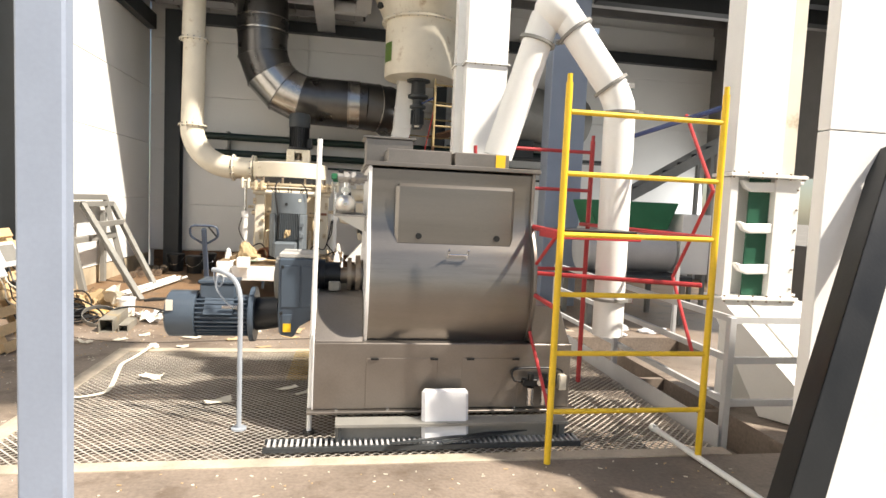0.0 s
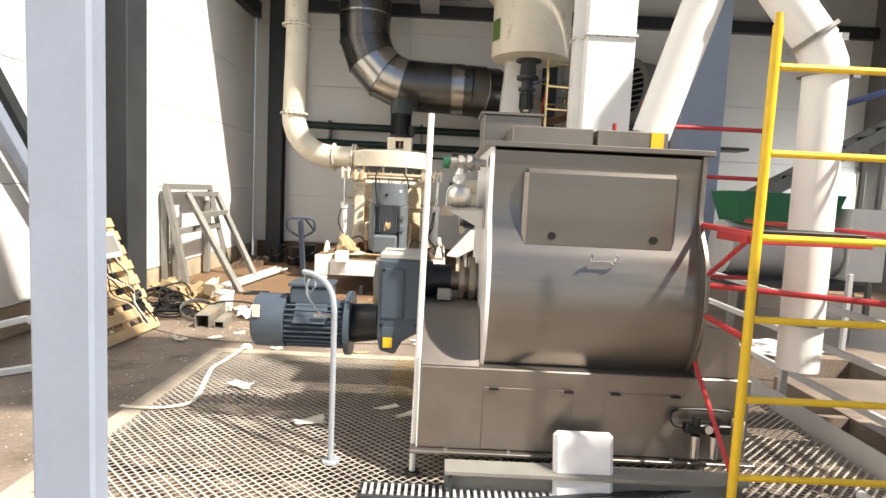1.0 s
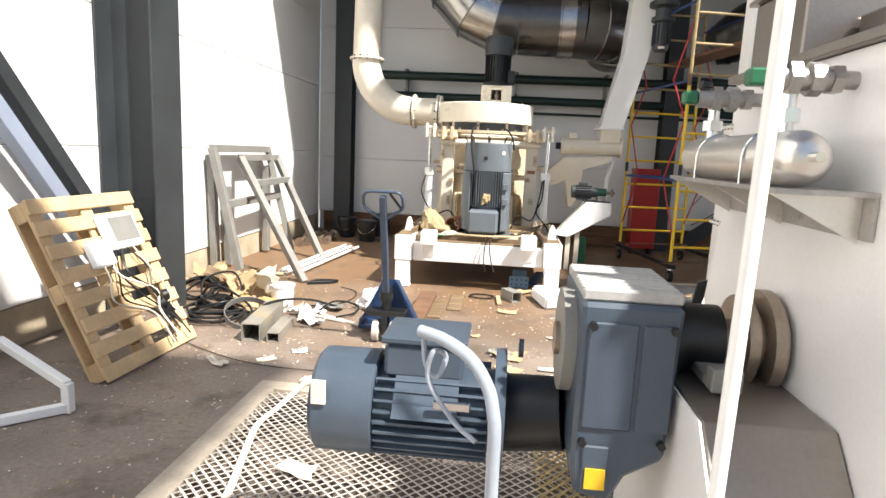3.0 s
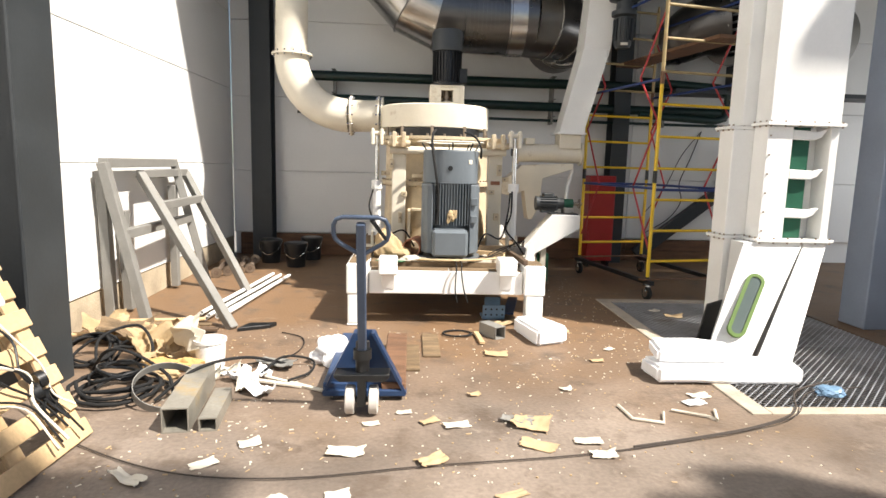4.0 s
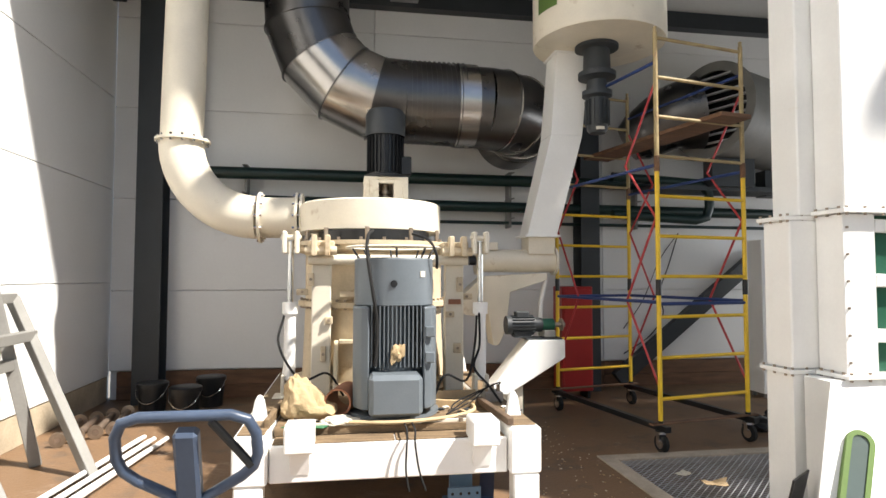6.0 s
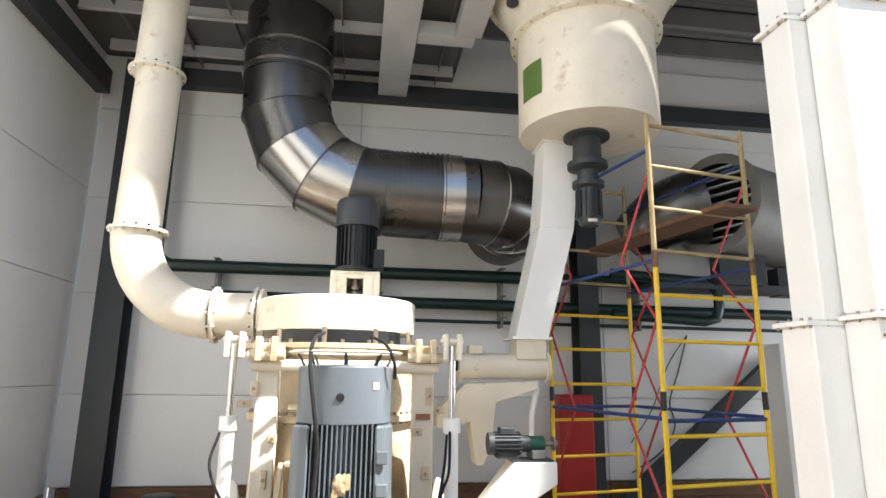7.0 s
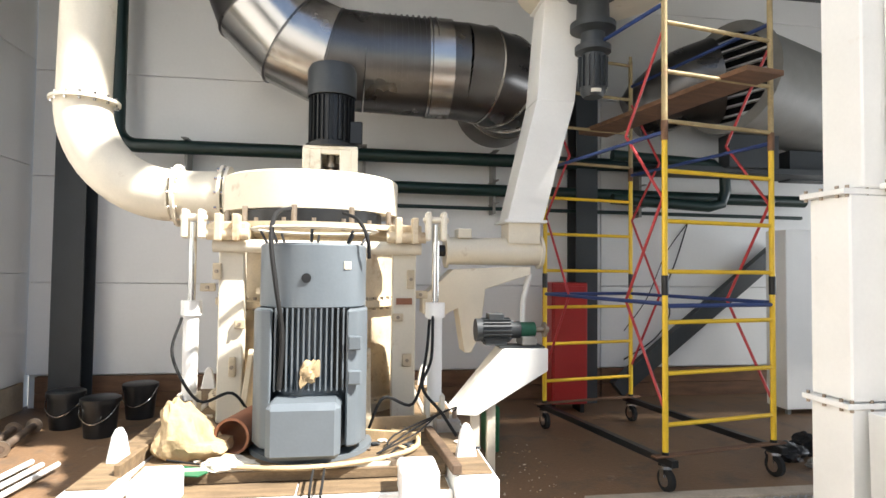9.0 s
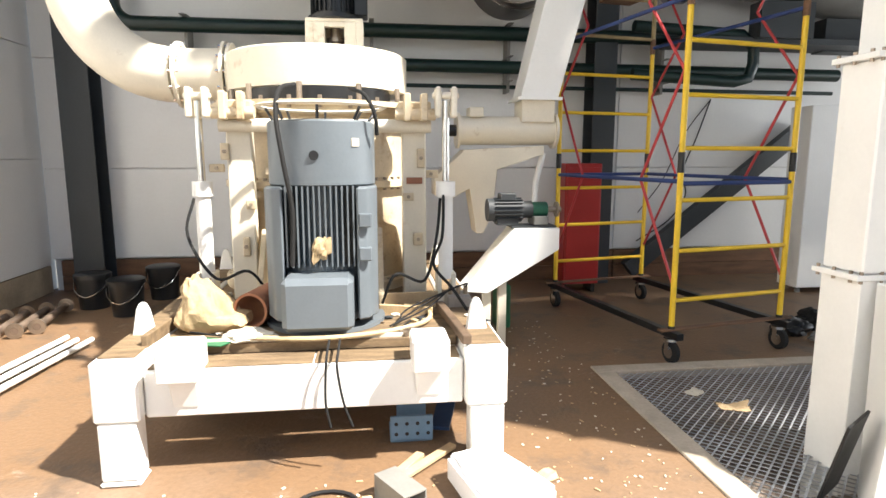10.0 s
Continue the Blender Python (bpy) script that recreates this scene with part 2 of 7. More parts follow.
def lathe(bm, prof, n=24, m=None, arc=None):
    rings = []
    full = arc is None
    a0, a1 = (0, 2 * math.pi) if full else arc
    cnt = n if full else n + 1
    for r, z in prof:
        if r < 1e-6 and full:
            p = Vector((0, 0, z))
            rings.append([bm.verts.new(m @ p if m else p)])
        else:
            ring = []
            for i in range(cnt):
                a = a0 + (a1 - a0) * i / n
                p = Vector((r * math.cos(a), r * math.sin(a), z))
                ring.append(bm.verts.new(m @ p if m else p))
            rings.append(ring)
    for a, b in zip(rings, rings[1:]):
        for i in range(n):
            j = (i + 1) % n if full else i + 1
            if len(a) == 1 and len(b) == 1:
                continue
            if len(a) == 1:
                bm.faces.new((a[0], b[j], b[i]))
            elif len(b) == 1:
                bm.faces.new((a[i], a[j], b[0]))
            else:
                bm.faces.new((a[i], a[j], b[j], b[i]))
    return bm


def rod(bm, p, q, r, n=12, r2=None):
    rt, ln, o = axes(p, q)
    r2 = r if r2 is None else r2
    return lathe(bm, ((0, 0), (r, 0), (r2, ln), (0, ln)), n, Matrix.Translation(o) @ rt)


def hollow(bm, w, h, e, n, m):
    """An open square tube of wall e along local z."""
    loops = []
    for z in (0, n):
        for k in (0, e):
            loops.append([bm.verts.new(m @ Vector((sx * (w / 2 - k), sy * (h / 2 - k), z))) for sx, sy in ((-1, -1), (1, -1), (1, 1), (-1, 1))])
    a, b, c, d = loops
    for p, q in ((a, c), (d, b), (b, a), (c, d)):
        for i in range(4):
            j = (i + 1) % 4
            bm.faces.new((p[i], p[j], q[j], q[i]))
    return bm


def ring(bm, p, q, ro, ri, n=28):
    """A flange or tube with a bore from p to q."""
    rt, ln, o = axes(p, q)
    return lathe(bm, ((ri, 0), (ro, 0), (ro, ln), (ri, ln), (ri, 0)), n, Matrix.Translation(o) @ rt)


def sweep(bm, pts, r, n=8, caps=True):
    pts = [Vector(p) for p in pts]
    d = (pts[1] - pts[0]).normalized()
    u = d.orthogonal().normalized()
    rings = []
    for i, p in enumerate(pts):
        a = pts[max(i - 1, 0)]
        b = pts[min(i + 1, len(pts) - 1)]
        t = (b - a).normalized()
        u = (u - t * u.dot(t)).normalized()
        w = t.cross(u)
        rr = r[i] if isinstance(r, (list, tuple)) else r
        rings.append([bm.verts.new(p + rr * (math.cos(2 * math.pi * k / n) * u + math.sin(2 * math.pi * k / n) * w)) for k in range(n)])
    for a, b in zip(rings, rings[1:]):
        for k in range(n):
            bm.faces.new((a[k], a[(k + 1) % n], b[(k + 1) % n], b[k]))
    if caps:
        bm.faces.new(rings[0][::-1])
        bm.faces.new(rings[-1])
    return bm


def spline(pts, k=6):
    """Catmull-Rom points through pts."""
    p = [Vector(a) for a in pts]
    p = [2 * p[0] - p[1]] + p + [2 * p[-1] - p[-2]]
    out = []
    for i in range(1, len(p) - 2):
        for j in range(k):
            t = j / k
            out.append(0.5 * (2 * p[i] + (p[i + 1] - p[i - 1]) * t + (2 * p[i - 1] - 5 * p[i] + 4 * p[i + 1] - p[i + 2]) * t * t + (3 * p[i] - p[i - 1] - 3 * p[i + 1] + p[i + 2]) * t ** 3))
    return out + [p[-2]]


def prism(bm, poly, axis, a, b):
    """A polygon drawn in the two other axes, drawn out along axis from a to b."""
    def put(u, v, w):
        return {"x": (w, u, v), "y": (u, w, v), "z": (u, v, w)}[axis]
    lo = [bm.verts.new(put(u, v, a)) for u, v in poly]
    hi = [bm.verts.new(put(u, v, b)) for u, v in poly]
    bm.faces.new(lo[::-1])
    bm.faces.new(hi)
    for i in range(len(poly)):
        j = (i + 1) % len(poly)
        bm.faces.new((lo[i], lo[j], hi[j], hi[i]))
    return bm


def thing(name, label, category, m=None, group="", kind=""):
    ob = new(name)
    ob.empty_display_size = 0.1
    if m is not None:
        ob.matrix_world = m
    return tagged(ob, label, category, group, kind)




def finish(bm, name, material, bevel=0.0, smooth=True):
    bmesh.ops.recalc_face_normals(bm, faces=bm.faces)
    if bevel:
        es = [e for e in bm.edges if len(e.link_faces) == 2 and e.calc_face_angle(0) > 0.6]
        bmesh.ops.bevel(bm, geom=es, offset=bevel, segments=1, affect="EDGES", clamp_overlap=True)
    me = bpy.data.meshes.new(name)
    bm.to_mesh(me)
    bm.free()
    me.materials.append(material)
    if smooth:
        me.polygons.foreach_set("use_smooth", [True] * len(me.polygons))
        me.set_sharp_from_angle(angle=0.6)
    return me


def part(name, bm, material, parent, label="", bevel=0.0, world_space=True, smooth=True):
    """One mesh object under a thing or a part; drawn in the world's axes unless told otherwise."""
    top = parent
    while top.parent:
        top = top.parent
    if world_space:
        bmesh.ops.transform(bm, matrix=top.matrix_basis.inverted(), verts=bm.verts)
    ob = new(name, finish(bm, name, material, bevel, smooth))
    ob.parent = parent
    return tagged(ob, label)


def solid(name, bm, material, label, category, group="", kind="", bevel=0.0):
    """A thing that is one mesh."""
    return tagged(new(name, finish(bm, name, material, bevel)), label, category, group, kind)


B = bmesh.new

# ---- structure ----
WX, BY = -3.8, 13.4


def floor_slab():
    bm = B()
    x0, x1, y0, y1 = WX - 0.2, 9.0, -4.0, BY + 0.2
    # around the two covered pits and the stairwell
    for a, b in (((x0, y0), (x1, 3.45)), ((x0, 3.45), (-1.85, 6.2)), ((3.4, 3.45), (x1, 6.2)), ((x0, 6.2), (2.9, 7.22)), ((4.6, 6.2), (x1, 7.22)), ((2.9, 6.9), (4.6, 7.22)),
                 ((x0, 7.22), (1.2, 10.36)), ((3.3, 7.22), (x1, 10.36)), ((x0, 10.36), (x1, y1))):
        box(bm, (*a, -0.25), (*b, 0))
    return tagged(new("floor", finish(bm, "floor", CONCRETE)), "dusty brown concrete factory floor strewn with scraps", "floor", kind="structure")


floor = floor_slab()


def pit(name, a, b, depth):
    bm = B()
    t = 0.1
    (x0, y0), (x1, y1) = a, b
    box(bm, (x0 - t, y0 - t, -depth - t), (x1 + t, y1 + t, -depth))
    box(bm, (x0 - t, y0 - t, -depth), (x0, y1 + t, -0.26))
    box(bm, (x1, y0 - t, -depth), (x1 + t, y1 + t, -0.26))
    box(bm, (x0, y0 - t, -depth), (x1, y0, -0.26))
    box(bm, (x0, y1, -depth), (x1, y1 + t, -0.26))
    return tagged(new(name, finish(bm, name, PITDARK)), "dark pit below the floor grating", "pit", kind="structure")


pit("pit_1", (-1.85, 3.45), (3.4, 6.2), 0.27)
pit("pit_2", (1.2, 7.22), (3.3, 10.36), 0.55)
pit("pit_3", (2.95, 6.2), (4.6, 6.9), 0.9)


def trim(name, pieces):
    bm = B()
    for a, b in pieces:
        box(bm, a, b)
    return tagged(new(name, finish(bm, name, TRIM, 0.004)), "dusty steel angle trim round the floor opening", "trim", kind="structure")


trim("trim_1", (((-1.87, 3.44, -0.05), (2.9, 3.55, 0.012)), ((-1.87, 3.552, -0.05), (-1.74, 6.1, 0.012)), ((-1.87, 6.102, -0.05), (2.9, 6.22, 0.012))))
trim("trim_2", (((1.18, 7.20, -0.05), (1.31, 10.25, 0.012)), ((1.18, 10.252, -0.05), (3.3, 10.38, 0.012)), ((1.312, 7.20, -0.05), (3.3, 7.30, 0.012))))


def expanded(name, a, b, px, py, z, label, w=0.020, material=GALV):
    """Expanded-metal sheet: rows of zigzag strands that meet in diamonds."""
    (x0, y0), (x1, y1) = a, b
    rows, cols = int((y1 - y0) / py), int((x1 - x0) / (px / 2))
    verts, faces = [], []
    for j in range(rows):
        base = len(verts)
        for k in range(cols + 1):
            s = 1 if (k + j) % 2 else -1
            x, y = x0 + k * px / 2, y0 + (j + 0.5) * py + s * py * 0.48
            for dy, dz in ((-w / 2, 0.004), (w / 2, -0.003), (w / 2, 0.001), (-w / 2, 0.008)):
                verts.append((x, y + dy, z + dz))
        for k in range(cols):
            p, q = base + 4 * k, base + 4 * k + 4
            for e in range(4):
                f = (e + 1) % 4
                faces.append((p + e, p + f, q + f, q + e))
    me = bpy.data.meshes.new(name)
    me.from_pydata(verts, [], faces)
    me.materials.append(material)
    return tagged(new(name, me), label, "floor grating", kind="stuff")


expanded("floor_grating", (-1.74, 3.55), (2.86, 6.1), 0.060, 0.029, 0.0, "walkable expanded-metal floor grating, galvanised and dusty")
expanded("floor_grating", (1.31, 7.30), (3.28, 10.25), 0.060, 0.029, 0.0, "expanded-metal floor grating beside the elevator, dusty", 0.015, GALVSKY)
expanded("mesh_sheet", (-0.15, 5.05), (0.22, 6.05), 0.062, 0.040, 0.030, "loose brassy expanded-metal sheet lying on the grating", 0.020, BRASSY)
# bearing bars below the gratings


def grating_beam(x0, x1, y):
    bm = B()
    box(bm, (x0, y - 0.03, -0.12), (x1, y + 0.03, -0.01))
    tagged(new("grating_beam", finish(bm, "grating_beam", PITDARK)), "dark steel bearer below the grating", "beam", kind="structure")


for y in (4.3, 5.2):
    grating_beam(-1.85, 3.4, y)
grating_beam(1.2, 3.3, 8.7)


def wall(name, label, panels, core, plinth_pieces=(), kind_mat=PANEL):
    w = tagged(new(name, finish(box(B(), *core), name, kind_mat)), label, "wall", kind="structure")
    for a, b in panels:
        ob = new("wall_panel", finish(box(B(), a, b), "wall_panel", PANEL, 0.006))
        ob.parent = w
    for a, b, m in plinth_pieces:
        ob = new("plinth", finish(box(B(), a, b), "plinth", m, 0.004))
        ob.parent = w
    return w


def left_panels():
    out = []
    for y0, y1 in ((-4.0, 1.78), (1.79, 7.58), (7.59, 13.38)):
        z = 0.30
        while z < 8.9:
            h = 1.14
            out.append(((WX - 0.06, y0, z), (WX, y1, min(z + h, 9.0))))
            z += h + 0.006
    return out


def back_panels():
    out = []
    for x0, x1 in ((WX, -0.6), (-0.592, 2.6), (2.608, 9.0)):
        z = 0.36
        for h in (0.98, 1.14, 1.14, 1.14, 1.14):
            out.append(((x0, BY, z), (x1, BY + 0.06, z + h)))
            z += h + 0.006
    return out


wall("wall_left", "white sandwich-panel wall on a plastered plinth", left_panels(), ((WX - 0.25, -4.0, 0), (WX - 0.07, BY + 0.2, 9.0)),
     (((WX - 0.06, -4.0, 0), (WX - 0.012, BY, 0.29), PLINTH),))
wall("wall_back", "white sandwich-panel wall above a timber skirting", back_panels(), ((WX, BY + 0.07, 0), (9.0, BY + 0.25, 9.0)),
     tuple(((x0, BY - 0.02, z0), (x1, BY + 0.05, z1), PLANKW) for x0, x1 in ((-3.7, -0.6), (-0.59, 2.6), (2.61, 6.0)) for z0, z1 in ((0.0, 0.165), (0.17, 0.345))))
# walls that close the bay round and behind the camera
wall("wall_right", "dull grey far side wall of the bay", (), ((9.0, 5.0, 0), (9.2, 7.2, 6.4)), kind_mat=CEILSTEEL)
wall("wall_right", "dull grey far side wall of the bay", (), ((9.0, 7.2, 2.4), (9.2, BY + 0.2, 6.4)), kind_mat=CEILSTEEL)
wall("wall_right", "dull grey far side wall below the window opening", (), ((9.0, 7.2, 0), (9.2, BY + 0.2, 1.1)), kind_mat=CEILSTEEL)
for yy in (8.2, 9.4, 10.6, 11.7, 12.8):
    wall("wall_right", "dull grey pier between the window openings", (), ((9.0, yy, 1.1), (9.2, yy + 0.35, 2.4)), kind_mat=CEILSTEEL)
wall("wall_right", "dull grey far side wall of the bay", (), ((9.0, -4.0, 0), (9.2, 5.0, 3.2)), kind_mat=CEILSTEEL)
wall("wall_behind", "plain wall beside the big open gate", (), ((WX, -4.2, 0), (-2.6, -4.0, 5.0)))


def h_column(name, x, y, b, h, z1, material, label, turn=0):
    """An H section: flanges b wide, h deep."""
    bm = B()
    m = pose(x, y, 0, 0, 0, turn)
    t = 0.018
    box(bm, (h / 2 - t, -b / 2, 0), (h / 2, b / 2, z1), m)
    box(bm, (-h / 2, -b / 2, 0), (-h / 2 + t, b / 2, z1), m)
    box(bm, (-h / 2 + t, -0.007, 0), (h / 2 - t, 0.007, z1), m)
    return tagged(new(name, finish(bm, name, material)), label, "column", kind="structure")


h_column("column_1", WX + 0.26, 7.62, 0.42, 0.50, 8.8, DARKSTEEL, "dark grey steel H column against the panel wall")
h_column("column_2", -3.28, BY - 0.17, 0.30, 0.30, 5.3, DARKSTEEL, "dark grey steel H column in the corner", 90)
h_column("column_3", 2.30, BY - 0.17, 0.26, 0.30, 5.3, DARKSTEEL, "dark grey steel H column at the far wall", 90)


def near_post():
    bm = B()
    box(bm, (-0.875, 2.34, 0.02), (-0.707, 2.42, 5.0))
    c = tagged(new("column_4", finish(bm, "column_4", GREYSTEEL, 0.01)), "light blue-grey painted square steel post", "column", kind="structure")
    bm = B()
    box(bm, (-0.93, 2.28, 0.0), (-0.65, 2.48, 0.02))
    part("base_plate", bm, GREYSTEEL, c)


near_post()
bm = B()
box(bm, (3.49, 9.20, 0.0), (4.09, 9.55, 5.19))
tagged(new("column_5", finish(bm, "column_5", GREYSTEEL, 0.01)), "light grey boxed building column", "column", kind="structure")


def ceiling():
    bm = B()
    x0, x1, y0, y1 = WX, 9.0, 10.4, BY
    # flat floor plates over the mill, a higher deck round the vessel
    box(bm, (x0, y0, 5.50), (0.55, y1, 6.1))
    box(bm, (0.554, y0, 5.50), (0.60, y1, 6.29))
    n = int((y1 - y0) / 0.11)
    v = []
    for k in range(n * 4 + 1):
        y = y0 + (y1 - y0) * k / (n * 4)
        z = 6.30 + (0.04 if k % 4 in (1, 2) else 0)
        v.append((bm.verts.new((0.6, y, z)), bm.verts.new((x1, y, z))))
    for a, b in zip(v, v[1:]):
        bm.faces.new((a[0], a[1], b[1], b[0]))
    box(bm, (0.6, y0, 6.4), (x1, y1, 6.6))
    box(bm, (1.15, 9.9, 6.3), (x1, y0 - 0.004, 6.6))
    return tagged(new("ceiling", finish(bm, "ceiling", DECK)), "dull steel plate ceiling on slim steel stiffeners", "ceiling", kind="structure")


ceiling()


def steel(name, pieces, label, material=CEILSTEEL, bevel=0.0):
    bm = B()
    for a, b in pieces:
        box(bm, a, b)
    return tagged(new(name, finish(bm, name, material, bevel)), label, "beam", kind="structure")


def channel(y, x0, x1, z0, z1):
    return [((x0, y, z0), (x1, y + 0.07, z0 + 0.012)), ((x0, y, z0 + 0.012), (x1, y + 0.012, z1)), ((x0, y, z1 - 0.012), (x1, y + 0.07, z1))]


# angle stiffeners with a pale lower flange, and flat ribs between them
ROWS = (10.47, 11.30, 12.13, 12.95)
for y in ROWS:
    steel("purlin", (((WX + 0.2, y, 5.36), (0.54, y + 0.055, 5.368)), ((WX + 0.2, y + 0.024, 5.3685), (0.54, y + 0.032, 5.498))), "slim grey steel ceiling stiffener", RAIL)
for y, y2 in zip(ROWS, ROWS[1:] + (BY,)):
    for i in range(7):
        x = WX + 0.55 + i * 0.60
        steel("rib", (((x, y + 0.034, 5.42), (x + 0.012, y2 + 0.02 if y2 < BY else BY, 5.498)),), "flat grey steel rib of the ceiling plates")
for y in (10.42, 11.03, 11.72, 12.40, 13.05):
    steel("purlin", channel(y, 0.61, 9.0, 6.02, 6.29), "grey steel purlin of the upper deck")
steel("beam_1", (((-0.40, 9.8, 5.16), (-0.03, BY, 5.18)), ((-0.225, 9.8, 5.18), (-0.205, BY, 5.32)), ((-0.40, 9.8, 5.32), (-0.03, BY, 5.335))), "wide light grey I beam below the ceiling", RAIL)
steel("beam_2", (((0.38, 9.98, 5.16), (0.66, 11.74, 5.335)),), "light grey boxed beam below the ceiling", RAIL)
steel("beam_3", (((-0.02, 11.76, 5.17), (0.60, 11.96, 5.335)),), "light grey trimmer beam below the ceiling", RAIL)
steel("beam_4", (((1.15, 9.78, 5.1), (9.0, 9.96, 5.15)), ((1.15, 9.85, 5.15), (9.0, 9.88, 6.3))), "pale edge beam of the upper floor", RAIL)
# roof extent made up to shade the back right floor and drum machine
steel("roof_slab", (((4.0, 7.5, 5.2), (9.0, 9.77, 5.4)), ((6.0, 5.4, 5.2), (9.0, 7.498, 5.4))), "dark underside of the neighbouring roof, stretched to block sun", DECK)
# added out of view, sized to keep sun off the left floor
steel("shade_slab", (((-1.0, 2.5, 5.2), (1.68, 4.42, 5.4)),), "unseen slab added overhead to shade the left floor", DECK)
for y in (7.6, 8.4, 9.2):
    steel("roof_beam", (((4.2, y, 4.95), (9.0, y + 0.2, 5.197)),), "dark steel roof beam", DARKSTEEL)
steel("beam_5", (((-3.2, BY - 0.16, 5.10), (9.0, BY - 0.004, 5.33)),), "dark steel beam along the far wall", DARKSTEEL)
steel("beam_6", (((WX + 0.004, 10.87, 4.9), (WX + 0.16, BY - 0.17, 5.2)),), "dark steel beam along the panel wall", DARKSTEEL)

# ---- stainless paddle mixer with its drive ----
def mixer():
    t = thing("mixer", "brown-grey stainless paddle mixer on a boxed pedestal", "mixer", pose(1.0, 4.3, 0))
    # skid
    for y in (3.72, 4.75):
        bm = B()
        h, e = 0.07, 0.008
        prism(bm, [(y - h, 0.012), (y + h, 0.012), (y + h, 0.03), (y + e, 0.03), (y + e, 0.15), (y + h, 0.15), (y + h, 0.168), (y - h, 0.168), (y - h, 0.15), (y - e, 0.15), (y - e, 0.03), (y - h, 0.03)], "x", 0.28, 1.82)
        part("skid_beam", bm, GREYFRAME, t, "grey steel skid beam")
    for x in (0.30, 1.74):
        bm = B()
        box(bm, (x, 3.66, 0.02), (x + 0.02, 3.79, 0.16))
        part("stiffener", bm, DARKSTEEL, t)
    # pedestal: base with a proud lower flange, side bearing blocks
    bm = B()
    box(bm, (0.13, 3.87, 0.19), (1.90, 4.92, 0.64))
    part("pedestal", bm, STAINDULL, t, "dull stainless boxed pedestal", 0.006)
    bm = B()
    prism(bm, [(3.873, 0.642), (4.11, 0.915), (4.92, 0.915), (4.92, 0.642)], "x", 0.13, 0.445)
    part("bearing_block", bm, STAINDULL, t, "sloping stainless bearing block", 0.006)
    bm = B()
    prism(bm, [(1.60, 0.642), (1.89, 0.642), (1.80, 0.90), (1.60, 0.915)], "y", 3.885, 4.92)
    part("bearing_block", bm, STAINDULL, t, "", 0.006)
    # added sheet, its near-white colour stands for light off the left wall
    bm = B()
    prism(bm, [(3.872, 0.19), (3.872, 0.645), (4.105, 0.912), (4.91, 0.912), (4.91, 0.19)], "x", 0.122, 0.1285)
    part("side_panel", bm, LITSTAIN, t, "stainless side sheet added, near-white for wall-reflected light", 0.001)
    bm = B()
    box(bm, (0.09, 3.83, 0.17), (1.94, 4.96, 0.188))
    part("base_flange", bm, STAINDULL, t, "", 0.003)
    # doors in the pedestal front
    for x0, x1 in ((0.47, 0.95), (1.12, 1.52)):
        bm = B()
        box(bm, (x0, 3.866, 0.20), (x1, 3.8695, 0.54))
        d = part("door", bm, STAINDULL, t, "", 0.003)
        for x in (x0 + 0.03, x1 - 0.05):
            bm = B()
            bar(bm, (x, 3.858, 0.535), (x + 0.05, 3.858, 0.535), 0.008, 0.012)
            part("latch", bm, BLACKSTEEL, d)
    for x in (0.28, 0.62, 1.0, 1.5, 1.78):
        bm = B()
        rod(bm, (x, 3.85, 0.185), (x, 3.85, 0.20), 0.012, 6)
        part("bolt", bm, CHROME, t)
    # drum shell between the end plates
    front = spline([(0, 3.975, 1.80), (0, 3.982, 1.55), (0, 3.965, 1.42), (0, 3.935, 1.33), (0, 3.892, 1.22), (0, 3.862, 1.08), (0, 3.858, 0.96), (0, 3.876, 0.84), (0, 3.92, 0.72), (0, 3.99, 0.60)], 4)
    prof = [(p.y, p.z) for p in front] + [(4.8, 0.57), (5.08, 1.0), (4.98, 1.80)]
    bm = B()
    prism(bm, prof, "x", 0.47, 1.575)
    part("drum", bm, STAINLESS, t, "curved brushed stainless drum shell")
    edge = spline([(0, 3.955, 1.815), (0, 3.958, 1.55), (0, 3.935, 1.44), (0, 3.862, 1.33), (0, 3.815, 1.22), (0, 3.80, 1.09), (0, 3.802, 0.97), (0, 3.828, 0.85), (0, 3.88, 0.73), (0, 3.955, 0.62)], 3)
    outline = [(p.y, p.z) for p in edge] + [(4.2, 0.60), (4.6, 0.55), (5.0, 0.60), (5.12, 1.0), (5.02, 1.4), (5.02, 1.815)]
    for x in (0.447, 1.575):
        bm = B()
        prism(bm, outline, "x", x, x + 0.022)
        # left plate lightened for the wall's glow, right one keeps dull stainless
        pl = part("end_plate", bm, STAINDULL if x > 1 else LITSTAIN, t, "end plate with a wavy front edge, the left lightened for wall glow", 0.002)
        bm = B()
        ring(bm, (x - 0.003, 4.04, 1.74), (x + 0.025, 4.04, 1.74), 0.032, 0.018, 16)
        part("lifting_eye", bm, BLACKSTEEL, pl)
    # hatch on the upper front
    bm = B()
    box(bm, (0.63, 3.925, 1.29), (1.45, 4.0, 1.71))
    hatch = part("hatch", bm, STAINLESS, t, "raised hatch with two round holes", 0.022)
    for x in (0.79, 1.33):
        bm = B()
        rod(bm, (x, 3.916, 1.36), (x, 3.935, 1.36), 0.021, 16)
        part("port", bm, BLACKSTEEL, hatch)
    bm = B()
    sweep(bm, [(0.99, 3.875, 1.23), (0.99, 3.845, 1.27), (0.99, 3.835, 1.28)], 0.007)
    sweep(bm, [(1.12, 3.875, 1.23), (1.12, 3.845, 1.27), (1.12, 3.835, 1.28)], 0.007)
    sweep(bm, [(0.985, 3.86, 1.245), (1.125, 3.86, 1.245)], 0.007)
